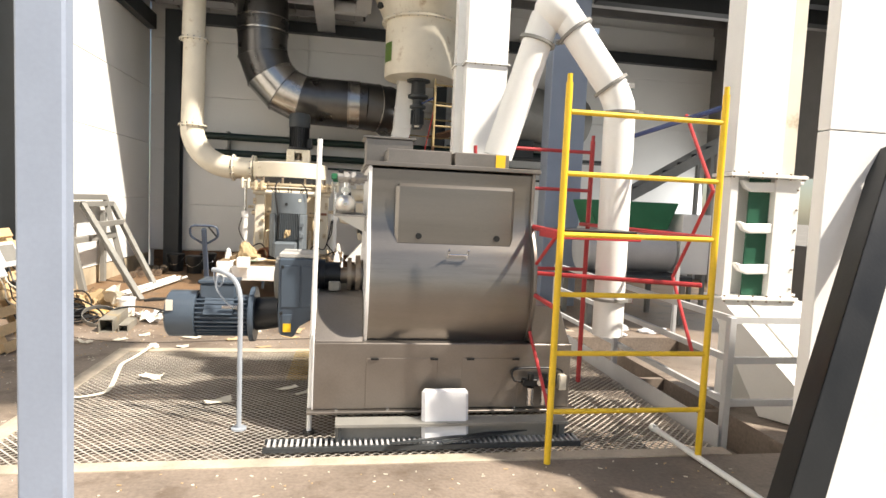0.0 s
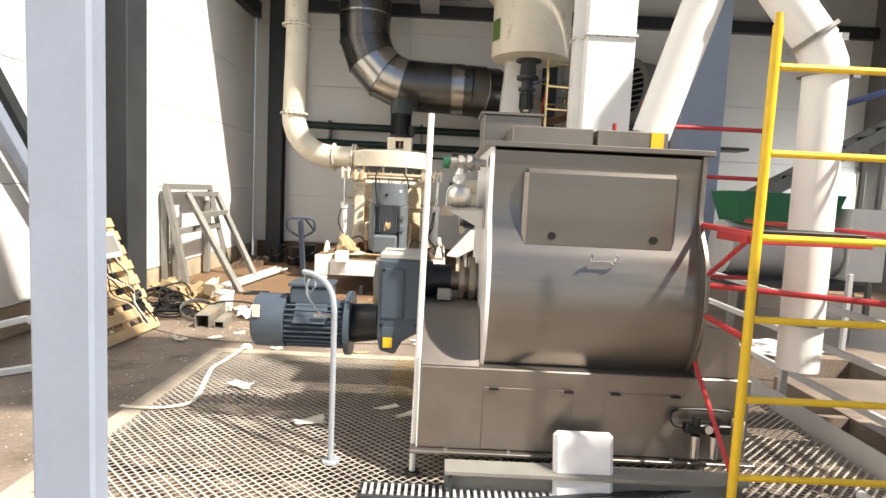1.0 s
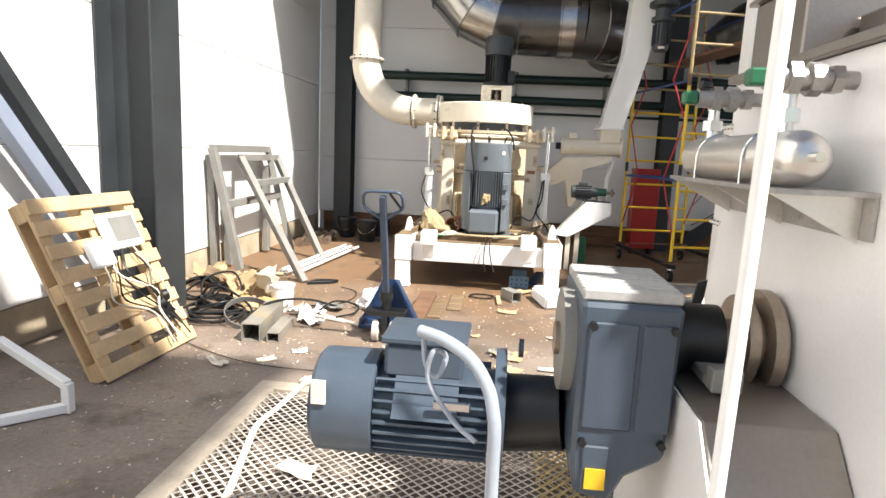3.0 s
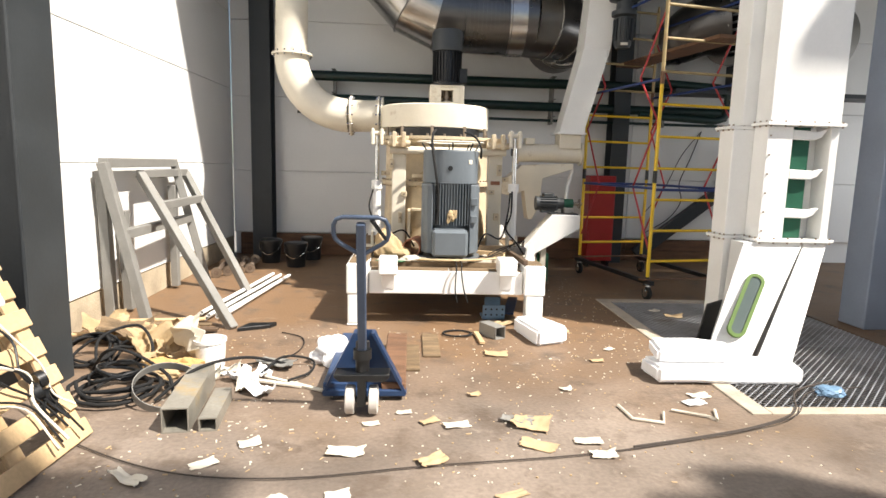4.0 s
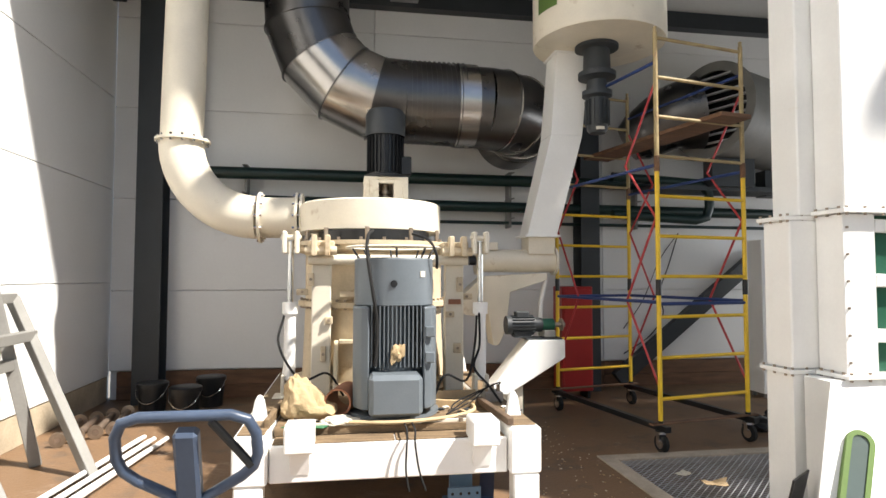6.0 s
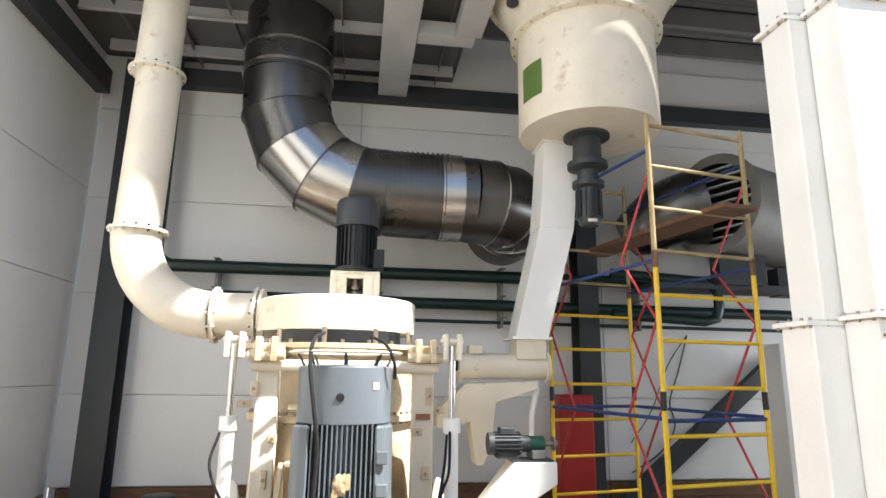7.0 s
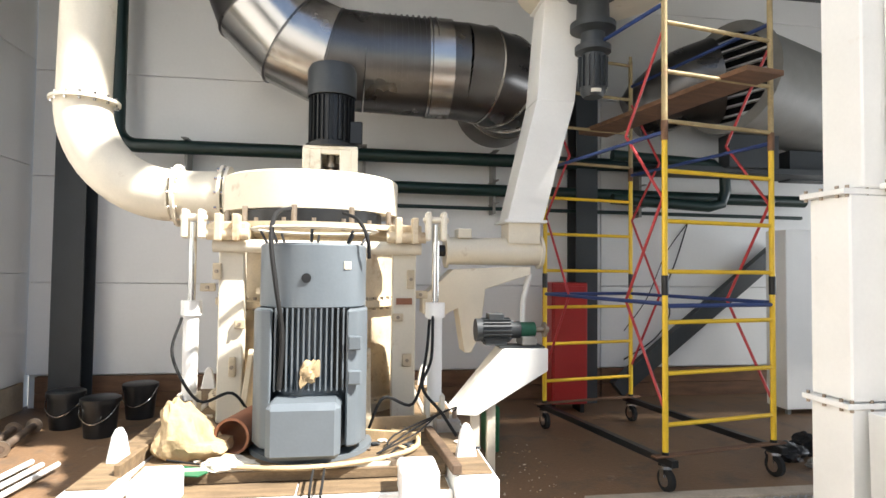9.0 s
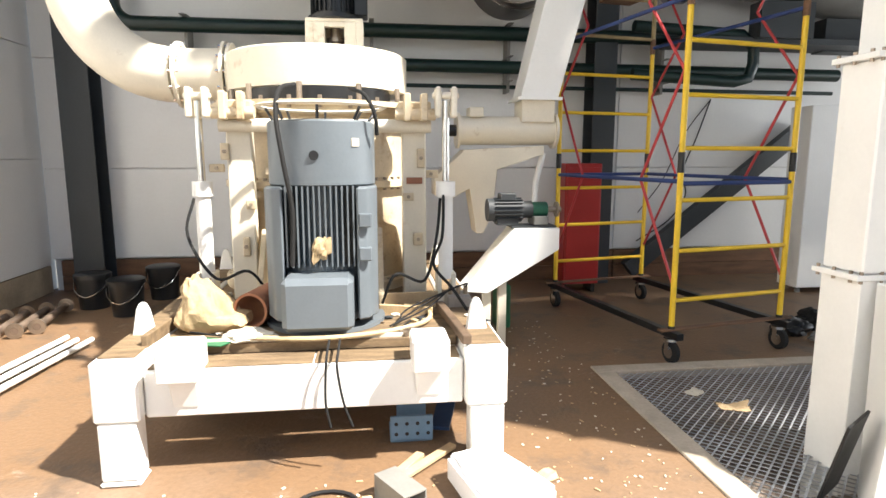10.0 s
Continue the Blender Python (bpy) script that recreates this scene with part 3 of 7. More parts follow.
    part("handle", bm, CHROME, t, "small chrome handle")
    # lid with upstand boxes
    bm = B()
    box(bm, (0.42, 3.94, 1.817), (1.63, 5.06, 1.845))
    part("lid", bm, STAINDULL, t, "", 0.003)
    for x0, x1 in ((0.58, 1.035), (1.06, 1.46)):
        bm = B()
        box(bm, (x0, 4.17, 1.846), (x1, 4.55, 1.955))
        part("inlet_box", bm, STAINDULL, t, "", 0.006)
    bm = B()
    box(bm, (0.44, 4.56, 1.846), (0.80, 4.92, 2.06))
    part("inlet_box", bm, STAINDULL, t, "", 0.006)
    bm = B()
    box(bm, (0.42, 4.54, 2.061), (0.82, 4.94, 2.075))
    part("inlet_flange", bm, STAINDULL, t)
    # yellow stripe label on the inlet
    bm = B()
    box(bm, (1.36, 4.164, 1.86), (1.43, 4.169, 1.95))
    part("stripe", bm, YLABEL, t, "faded yellow tape")
    # shaft, seal and bearing
    for a, b, rr, mt in ((0.16, 0.28, 0.10, BLACKSTEEL), (0.28, 0.33, 0.06, BRASS), (0.33, 0.36, 0.135, BRASS), (0.36, 0.39, 0.09, BRASS), (0.39, 0.425, 0.155, BRASS), (0.425, 0.446, 0.12, STAINDULL)):
        bm = B()
        rod(bm, (a, 4.50, 1.01), (b, 4.50, 1.01), rr, 28)
        part("shaft_collar", bm, mt, t)
    bm = B()
    box(bm, (0.20, 4.32, 0.926), (0.29, 4.68, 0.96))
    box(bm, (0.20, 4.26, 0.926), (0.28, 4.31, 0.99))
    part("pillow_block", bm, GREYFRAME, t, "", 0.004)
    return t


mixer()


def gear_motor():
    t = thing("gear_motor", "blue-grey geared motor driving the mixer", "motor", pose(-0.4, 4.5, 0))
    # shaft-mounted gearbox
    bm = B()
    prism(bm, [(-0.15, 1.15), (-0.15, 0.70), (-0.135, 0.60), (-0.04, 0.58), (0.0, 0.66), (0.10, 0.72), (0.115, 1.15)], "y", 4.26, 4.68)
    g = part("gearbox", bm, BLUEGREY, t, "boxy blue-grey gearbox with a ribbed top", 0.012)
    for x0, x1, z0, z1 in ((-0.13, 0.0, 0.80, 1.10), (0.012, 0.10, 0.80, 1.10), (-0.12, -0.05, 0.62, 0.75)):
        bm = B()
        box(bm, (x0, 4.252, z0), (x1, 4.262, z1))
        part("rib_panel", bm, BLUEGREY, g, "", 0.004)
    bm = B()
    box(bm, (-0.11, 4.247, 0.625), (-0.055, 4.2515, 0.685))
    part("label", bm, YLABEL, g, "yellow warning label")
    # ribs pale from dust, with sunlight from above put into the colour
    for i in range(9):
        y = 4.28 + i * 0.043
        bm = B()
        box(bm, (-0.15, y, 1.151), (0.115, y + 0.022, 1.185))
        part("fin", bm, SUNDUST, g, "", 0.006)
    for x, z in ((-0.12, 1.09), (0.09, 1.09), (-0.125, 0.76), (0.085, 0.77)):
        bm = B()
        rod(bm, (x, 4.240, z), (x, 4.262, z), 0.012, 6)
        part("bolt", bm, BLACKSTEEL, g)
    bm = B()
    ring(bm, (-0.185, 4.47, 0.985), (-0.149, 4.47, 0.985), 0.155, 0.05, 32)
    part("cover_ring", bm, GREYFRAME, g, "pale round gearbox cover")
    bm = B()
    rod(bm, (-0.20, 4.47, 0.985), (-0.15, 4.47, 0.985), 0.05, 20)
    part("hub", bm, BRASS, g)
    bm = B()
    rod(bm, (0.115, 4.5, 1.01), (0.165, 4.5, 1.01), 0.12, 28)
    part("hollow_shaft", bm, BLACKSTEEL, g)
    # motor, axis along x
    ax = (4.55, 0.695)
    bm = B()
    mt = Matrix.Translation((-0.95, ax[0], ax[1])) @ axes((0, 0, 0), (1, 0, 0))[0]
    lathe(bm, ((0, 0.0), (0.10, 0.0), (0.105, -0.004), (0.155, 0.0), (0.17, 0.015), (0.172, 0.2), (0.165, 0.205), (0, 0.205)), 36, mt)
    part("fan_cowl", bm, BLUEGREY, t, "smooth rounded fan cowl")
    bm = B()
    rod(bm, (-0.745, *ax), (-0.37, *ax), 0.135, 32)
    body = part("motor_body", bm, BLUEGREY, t)
    for k in range(30):
        a = 2 * math.pi * k / 30
        if 50 < math.degrees(a) < 130:
            continue
        m = Matrix.Translation((0, *ax)) @ Matrix.Rotation(a, 4, "X")
        bm = B()
        box(bm, (-0.74, 0.13, -0.004), (-0.385, 0.166, 0.004), m)
        part("cooling_fin", bm, BLUEGREY, body)
    bm = B()
    box(bm, (-0.72, 4.45, 0.82), (-0.47, 4.66, 0.93))
    tb = part("terminal_box", bm, BLUEGREY, t, "", 0.012)
    bm = B()
    box(bm, (-0.73, 4.44, 0.931), (-0.46, 4.67, 0.955))
    part("terminal_lid", bm, BLUEGREY, tb, "", 0.006)
    bm = B()
    prism(bm, [(4.37, 0.72), (4.46, 0.84), (4.46, 0.72)], "x", -0.68, -0.48)
    part("foot", bm, BLUEGREY, t)
    bm = B()
    box(bm, (-0.55, 4.36, 0.765), (-0.44, 4.375, 0.79))
    part("name_plate", bm, CHROME, t, "bright metal rating plate", 0.002)
    bm = B()
    box(bm, (-0.93, 4.372, 0.745), (-0.885, 4.382, 0.82))
    part("sticker", bm, PAPER, t, "white paper sticker")
    bm = B()
    rod(bm, (-0.37, *ax), (-0.335, *ax), 0.205, 32)
    part("motor_flange", bm, BLUEGREY, t)
    bm = B()
    rod(bm, (-0.335, *ax), (-0.15, 4.52, 0.72), 0.125, 28, 0.115)
    part("adapter", bm, BLACKSTEEL, t, "black bell housing")
    bm = B()
    ring(bm, (-0.30, 4.55, 0.915), (-0.285, 4.55, 0.915), 0.03, 0.016, 14)
    part("lifting_eye", bm, BLUEGREY, t)
    return t


gear_motor()


def air_tank():
    t = thing("air_tank", "small stainless air receiver on a wall bracket", "air tank", pose(0.28, 4.45, 1.4))
    rt = Matrix.Translation((0.30, 4.12, 1.548)) @ axes((0, 0, 0), (0, 1, 0))[0]
    bm = B()
    lathe(bm, ((0, -0.005), (0.036, 0.0), (0.056, 0.018), (0.066, 0.05), (0.066, 0.76), (0.056, 0.80), (0.03, 0.82), (0, 0.823)), 28, rt)
    tk = part("tank", bm, TANKSTEEL, t, "polished stainless tank")
    bm = B()
    rod(bm, (0.30, 4.08, 1.552), (0.30, 4.12, 1.552), 0.012, 10)
    part("nipple", bm, CHROME, tk)
    bm = B()
    box(bm, (0.225, 4.10, 1.468), (0.445, 4.97, 1.480))
    box(bm, (0.435, 4.10, 1.37), (0.445, 4.97, 1.467))
    part("bracket", bm, FITTING, t, "folded steel bracket")
    for y in (4.14, 4.52, 4.93):
        bm = B()
        prism(bm, [(0.23, 1.467), (0.434, 1.467), (0.434, 1.36)], "y", y, y + 0.01)
        part("gusset", bm, TANKSTEEL, t)
    for y in (4.33, 4.70):
        bm = B()
        pts = [(0.30 + 0.07 * math.cos(radians(a)), y, 1.548 + 0.07 * math.sin(radians(a))) for a in range(0, 181, 15)]
        sweep(bm, [(0.37, y, 1.475)] + pts + [(0.23, y, 1.475)], 0.004, 6)
        part("clamp", bm, CHROME, t)
    return t


air_tank()


def valve(y):
    t = thing("solenoid_valve", "brass-grey pipe valve with a green coil", "valve", pose(0.3, y, 1.7), "valves over the tank")
    bm = B()
    for x0, x1, r, n in ((0.24, 0.285, 0.030, 14), (0.285, 0.312, 0.043, 6), (0.312, 0.335, 0.028, 14), (0.335, 0.365, 0.041, 8), (0.365, 0.385, 0.026, 14), (0.385, 0.41, 0.036, 6), (0.41, 0.447, 0.022, 14)):
        rod(bm, (x0, y, 1.74), (x1, y, 1.74), r, n)
    part("pipe", bm, FITTING, t, "dull steel unions")
    bm = B()
    rod(bm, (0.30, y, 1.605), (0.30, y, 1.705), 0.018, 12)
    rod(bm, (0.30, y, 1.635), (0.30, y, 1.668), 0.032, 6)
    part("riser", bm, CHROME, t)
    bm = B()
    box(bm, (0.195, y - 0.022, 1.720), (0.24, y + 0.022, 1.762))
    part("coil", bm, GREEN, t, "green plastic coil", 0.006)
    bm = B()
    box(bm, (0.245, y - 0.020, 1.772), (0.28, y + 0.020, 1.795))
    part("plug", bm, BLACKSTEEL, t, "", 0.004)
    return t


for y in (4.27, 4.80):
    valve(y)


def air_unit():
    t = thing("air_preparation_unit", "two-bowl compressed-air filter regulator on the pedestal", "air regulator", pose(1.65, 3.84, 0.4))
    bm = B()
    box(bm, (1.54, 3.80, 0.36), (1.78, 3.86, 0.41))
    part("block", bm, BLACKSTEEL, t, "", 0.006)
    for x in (1.59, 1.69):
        bm = B()
        rod(bm, (x, 3.80, 0.235), (x, 3.80, 0.355), 0.026, 14)
        part("bowl", bm, CHROME, t, "clear-silver filter bowl")
        bm = B()
        rod(bm, (x, 3.80, 0.41), (x, 3.80, 0.455), 0.022, 14)
        part("knob", bm, BLACKSTEEL, t)
    bm = B()
    rod(bm, (1.65, 3.775, 0.395), (1.65, 3.799, 0.395), 0.022, 16)
    part("gauge", bm, CHROME, t, "round pressure gauge")
    bm = B()
    sweep(bm, spline([(1.54, 3.83, 0.385), (1.48, 3.83, 0.40), (1.50, 3.85, 0.47), (1.80, 3.85, 0.47), (1.84, 3.85, 0.40)]), 0.007)
    part("air_hose", bm, BLACKSTEEL, t)
    bm = B()
    box(bm, (1.80, 3.80, 0.33), (1.85, 3.86, 0.44))
    part("bottle", bm, PAPER, t, "", 0.006)
    return t


air_unit()

bm = B()
m = pose(0.99, 3.68, 0.012, -14, 0, 0)
box(bm, (-0.155, -0.03, 0.0), (0.155, 0.02, 0.36), m)
solid("foam_board", bm, FOAM, "white foam board leaning against the mixer base", "foam board", bevel=0.02)

# white upright pole, grey hooked post
t = thing("pole", "slim white-painted upright pole beside the mixer", "pole", pose(0.11, 3.93, 0))
bm = B()
rod(bm, (0.106, 3.93, 0.012), (0.125, 3.93, 1.965), 0.0165, 14)
part("tube", bm, WHITESTEEL, t)
bm = B()
rod(bm, (0.106, 3.93, 0.01), (0.106, 3.93, 0.03), 0.04, 14)
part("foot", bm, BLACKSTEEL, t)

t = thing("hooked_post", "grey tubular post with a bent-over top", "post", pose(-0.36, 4.03, 0))
bm = B()
sweep(bm, [(-0.36, 4.03, 0.01), (-0.365, 4.03, 0.86)] + spline([(-0.367, 4.03, 0.90), (-0.385, 4.05, 0.97), (-0.43, 4.08, 1.03), (-0.50, 4.12, 1.062), (-0.57, 4.16, 1.07)]), 0.0165, 14)
part("tube", bm, GREYTUBE, t)
bm = B()
rod(bm, (-0.36, 4.03, 0.008), (-0.36, 4.03, 0.02), 0.05, 16)
part("foot", bm, GREYTUBE, t)
bm = B()
sweep(bm, spline([(-0.56, 4.15, 1.06), (-0.55, 4.14, 0.99), (-0.52, 4.13, 0.96), (-0.50, 4.15, 1.01), (-0.53, 4.12, 1.03), (-0.54, 4.13, 0.95), (-0.47, 4.10, 0.86), (-0.41, 4.06, 0.83)]), 0.007)
part("cable", bm, GREYTUBE, t, "grey cable coiled round the hook")


# ---- scaffold towers ----
def ladder_frame(parent, x0, x1, y, z0, z1, rungs, material, rung_mat=None, lean=0.0):
    for x in (x0, x1):
        bm = B()
        rod(bm, (x, y, z0), (x + lean, y, z1), 0.021, 12)
        part("post", bm, material, parent, world_space=False)
        bm = B()
        rod(bm, (x + lean, y, z1), (x + lean, y, z1 + 0.05), 0.016, 10)
        part("spigot", bm, material, parent, world_space=False)
    for z in rungs:
        bm = B()
        rod(bm, (x0 + 0.018, y, z), (x1 - 0.018, y, z), 0.016, 10)
        part("rung", bm, rung_mat or material, parent, world_space=False)


def link(parent, name, p, q, r, material, n=8):
    bm = B()
    rod(bm, p, q, r, n)
    part(name, bm, material, parent, world_space=False)


def caster(parent, x, y, h):
    bm = B()
    rod(bm, (x, y, h - 0.02), (x, y, h), 0.05, 12)
    box(bm, (x - 0.035, y - 0.02, 0.10), (x - 0.028, y + 0.02, h - 0.02))
    box(bm, (x + 0.028, y - 0.02, 0.10), (x + 0.035, y + 0.02, h - 0.02))
    f = part("caster_fork", bm, CHROME, parent, world_space=False)
    bm = B()
    lathe(bm, ((0, -0.022), (0.07, -0.022), (0.08, -0.016), (0.08, 0.016), (0.07, 0.022), (0, 0.022)), 20, Matrix.Translation((x, y - 0.01, 0.08)) @ axes((0, 0, 0), (1, 0, 0))[0])
    part("wheel", bm, RUBBER, f, world_space=False)
    bm = B()
    rod(bm, (x - 0.026, y - 0.01, 0.08), (x + 0.026, y - 0.01, 0.08), 0.045, 16)
    part("hub", bm, CHROME, f, world_space=False)


def near_tower():
    t = thing("scaffold_tower", "yellow and red tubular scaffold tower beside the mixer", "scaffold", pose(1.58, 3.37, 0), "scaffold towers")
    ladder_frame(t, 0.0, 1.02, 0.0, 0.012, 2.33, [0.34 + 0.364 * i for i in range(6)], YELLOW)
    # far frame, red
    ladder_frame(t, 0.0, 0.88, 1.66, 0.012, 2.2, (1.05, 1.40, 1.76, 2.10), RED)
    for z, y in ((1.44, 0.02), (0.98, 0.02)):
        link(t, "ledger", (-0.0, y, z), (0.05, 1.69, z + 0.04), 0.016, RED)
    link(t, "ledger", (1.02, 0.02, 1.44), (0.82, 1.69, 1.46), 0.016, RED)
    link(t, "guard_rail", (1.02, 0.0, 2.26), (0.90, 1.0, 2.17), 0.018, BLUE)
    link(t, "ledger", (0.10, 0.85, 1.10), (1.02, 0.10, 1.13), 0.016, RED)
    for a, b in (((1.02, 0.43, 2.27), (1.02, 0.06, 1.74)), ((1.02, 0.06, 1.74), (1.02, 0.45, 1.14)), ((1.02, 0.45, 1.14), (1.02, 0.14, 0.66)),
                 ((0.0, 0.03, 1.44), (0.02, 0.85, 0.98)), ((0.02, 0.85, 0.98), (0.0, 1.68, 0.3)), ((0.0, 1.68, 1.5), (0.02, 0.85, 0.98)), ((0.02, 0.85, 0.98), (0.0, 0.03, 0.35))):
        link(t, "brace", a, b, 0.012, RED)
    bm = B()
    box(bm, (-0.02, 0.05, 1.40), (0.55, 0.34, 1.445))
    part("platform_end", bm, RED, t, "red steel platform edge", 0.004, False)
    bm = B()
    box(bm, (0.02, 0.07, 1.446), (0.53, 0.32, 1.462))
    part("board", bm, BLACKSTEEL, t, "", 0.003, False)
    link(t, "cross_rail", (-0.18, 1.66, 1.87), (0.0, 1.66, 1.89), 0.016, RED)
    link(t, "stub", (-0.18, 1.66, 1.87), (-0.19, 1.66, 2.1), 0.016, RED)
    return t


near_tower()


def far_tower():
    t = thing("scaffold_tower", "tall yellow scaffold tower on casters with red braces", "scaffold", pose(1.79, 10.42, 0, 0, 0, 11), "scaffold towers")
    w, d = 1.0, 1.70
    rungs = [0.455 + 0.3575 * i for i in range(10)]
    for y in (0.0, d):
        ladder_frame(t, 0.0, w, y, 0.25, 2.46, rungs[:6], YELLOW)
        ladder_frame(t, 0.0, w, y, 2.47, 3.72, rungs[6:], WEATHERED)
        for x in (0.0, w):
            for z in (1.36, 2.46):
                bm = B()
                rod(bm, (x, y, z), (x, y, z + 0.14), 0.025, 12)
                part("sleeve", bm, BLACKSTEEL if z < 2 else PLANKW, t, world_space=False)
            bm = B()
            rod(bm, (x, y, 0.17), (x, y, 0.27), 0.026, 12)
            part("socket", bm, BLACKSTEEL, t, world_space=False)
            caster(t, x, y, 0.18)
    # chassis channels
    for x in (0.0, w):
        bm = B()
        box(bm, (x - 0.03, -0.10, 0.185), (x + 0.03, d + 0.10, 0.235))
        part("chassis_rail", bm, BLACKSTEEL, t, "", 0.004, False)
    for y in (0.0, d):
        bm = B()
        box(bm, (-0.10, y - 0.03, 0.236), (w + 0.10, y + 0.03, 0.25))
        part("chassis_plate", bm, PLANKW, t, "", 0.003, False)
    # blue rails and red braces on the long sides
    for x in (0.0, w):
        for z in (1.30, 2.52, 3.45):
            link(t, "guard_rail", (x, 0.02, z), (x, d - 0.02, z), 0.016, BLUE)
        # folding braces that zigzag beside each post
        for y, f in ((0.02, 1), (d - 0.02, -1)):
            zig = [(x, y + f * k, z) for z, k in ((0.58, 0.0), (1.30, 0.42), (2.05, 0.0), (2.58, 0.42), (3.25, 0.0))]
            for a, c in zip(zig, zig[1:]):
                link(t, "brace", a, c, 0.011, RED)
    link(t, "guard_rail", (0.0, d, 1.30), (w, d, 1.30), 0.016, BLUE)
    link(t, "guard_rail", (0.0, 0.0, 1.285), (w, 0.0, 1.285), 0.016, BLUE)
    # plank
    bm = B()
    box(bm, (0.50, -0.25, 2.90), (0.85, d + 0.2, 2.94), pose(0, 0, 0.05, 0, 0, 0))
    part("plank", bm, PLANKW, t, "weathered timber plank", 0.004, False)
    return t


far_tower()


# ---- vertical-roller mill on its table ----
def mill():
    t = thing("mill", "cream-painted grinding mill on a heavy white table frame", "mill", pose(-0.65, 10.1, 0))
    x0, x1, y0, y1 = -1.57, 0.29, 9.17, 11.55
    for x in (x0, x1 - 0.19):
        for y in (y0, y1 - 0.19):
            bm = B()
            box(bm, (x + 0.012, y, 0.025), (x + 0.178, y + 0.12, 0.30))
            box(bm, (x + 0.006, y - 0.006, 0.0), (x + 0.184, y + 0.126, 0.024))
            part("leg", bm, WHITESTEEL, t, "", 0.01)
    for x in (x0, x1 - 0.20):
        bm = B()
        box(bm, (x, y0 - 0.006, 0.302), (x + 0.20, y1, 0.585))
        part("side_beam", bm, WHITESTEEL, t, "", 0.012)
        for a, c in ((y0 + 0.05, y0 + 0.75), (y0 + 0.76, y0 + 1.6), (y0 + 1.61, y1 - 0.05)):
            bm = B()
            box(bm, (x + 0.02, a, 0.586), (x + 0.18, c, 0.594))
            part("edge_plank", bm, DUSTYPLANK, t, "dusty plank along the table edge", 0.003)
    for y in (y0 + 0.05, y1 - 0.25):
        bm = B()
        box(bm, (x0 + 0.205, y, 0.30), (x1 - 0.205, y + 0.18, 0.52))
        part("cross_beam", bm, WHITESTEEL, t, "", 0.008)
    for a, c in ((x0 + 0.22, -0.62), (-0.612, x1 - 0.22)):
        bm = B()
        box(bm, (a, y0 + 0.062, 0.521), (c, y0 + 0.225, 0.529))
        part("edge_plank", bm, DUSTYPLANK, t, "dusty plank along the table edge", 0.003)
    for i in range(7):
        a = y0 + 0.24 + i * 0.325
        bm = B()
        box(bm, (x0 + 0.21, a, 0.525), (x1 - 0.21, a + 0.318, 0.575))
        part("deck_plate", bm, DUSTYPLANK, t, "dusty worn deck plate", 0.004)
    for x in (-1.27, -0.165):
        bm = B()
        box(bm, (x, 9.09, 0.50), (x + 0.17, 9.30, 0.655))
        prism(bm, [(9.175, 0.50), (9.215, 0.50), (9.215, 0.34)], "x", x + 0.02, x + 0.15)
        part("bracket", bm, WHITESTEEL, t, "", 0.01)
    for x, y in ((-1.47, 9.55), (0.19, 9.45), (-1.47, 11.3), (0.19, 11.3)):
        bm = B()
        prism(bm, [(-0.055, 0.586), (0.055, 0.586), (0.03, 0.72), (0.012, 0.755), (-0.012, 0.755), (-0.03, 0.72)], "y", y, y + 0.035)
        for v in bm.verts:
            v.co.x += x
        part("lifting_lug", bm, WHITESTEEL, t, "", 0.006)
    # lower housing
    c = (-0.68, 11.0)
    mm = Matrix.Translation((*c, 0))
    bm = B()
    lathe(bm, ((0, 0.58), (0.70, 0.58), (0.70, 0.64), (0.63, 0.66), (0.61, 1.25), (0.67, 1.27), (0.67, 1.31), (0.61, 1.33), (0.61, 1.72), (0.70, 1.74), (0.70, 1.78), (0, 1.78)), 40, mm)
    part("housing", bm, RUSTCREAM, t, "round rust-streaked cream housing with bolted flanges")
    for z in (0.61, 1.29):
        for k in range(28):
            a = radians(180 + k * 180 / 27)
            rr = 0.665 if z < 1 else 0.642
            bm = B()
            rod(bm, (c[0] + rr * math.cos(a), c[1] + rr * math.sin(a), z - 0.04), (c[0] + rr * math.cos(a), c[1] + rr * math.sin(a), z + 0.045), 0.012, 6)
            part("bolt", bm, BRASS, t)
    bm = B()
    box(bm, (-0.98, 10.33, 1.36), (-0.38, 10.42, 1.40))
    part("band_plate", bm, RUSTCREAM, t, "rust-stained band plate", 0.004)
    bm = B()
    box(bm, (-0.98, 10.33, 0.99), (-0.38, 10.42, 1.02))
    part("band_plate", bm, RUSTCREAM, t, "rust-stained band plate", 0.004)
    bm = B()
    box(bm, (0.10, 9.90, 0.578), (0.24, 10.06, 0.66))
    mf = part("manifold", bm, FITTING, t, "dull steel hydraulic manifold", 0.006)
    for k in range(3):
        bm = B()
        rod(bm, (0.125 + 0.045 * k, 9.96, 0.66), (0.125 + 0.045 * k, 9.96, 0.71), 0.014, 8)
        part("port", bm, BRASS, mf)
        bm = B()
        sweep(bm, spline([(0.125 + 0.045 * k, 9.96, 0.70), (0.11 + 0.04 * k, 9.88, 0.71 + 0.012 * k), (0.0 - 0.05 * k, 9.80, 0.64), (-0.10 - 0.04 * k, 9.72, 0.61), (-0.25 + 0.03 * k, 9.55 + 0.05 * k, 0.596)]), 0.005, 6)
        part("hose", bm, RUBBER, mf, "thin black hydraulic hose")
    bm = B()
    sweep(bm, spline([(0.10, 10.10, 1.24), (0.08, 10.0, 1.0), (0.02, 9.92, 0.85), (0.12, 9.86, 0.72), (0.20, 9.80, 0.60)]), 0.009, 6)
    part("hose", bm, RUBBER, t, "black hydraulic hose")
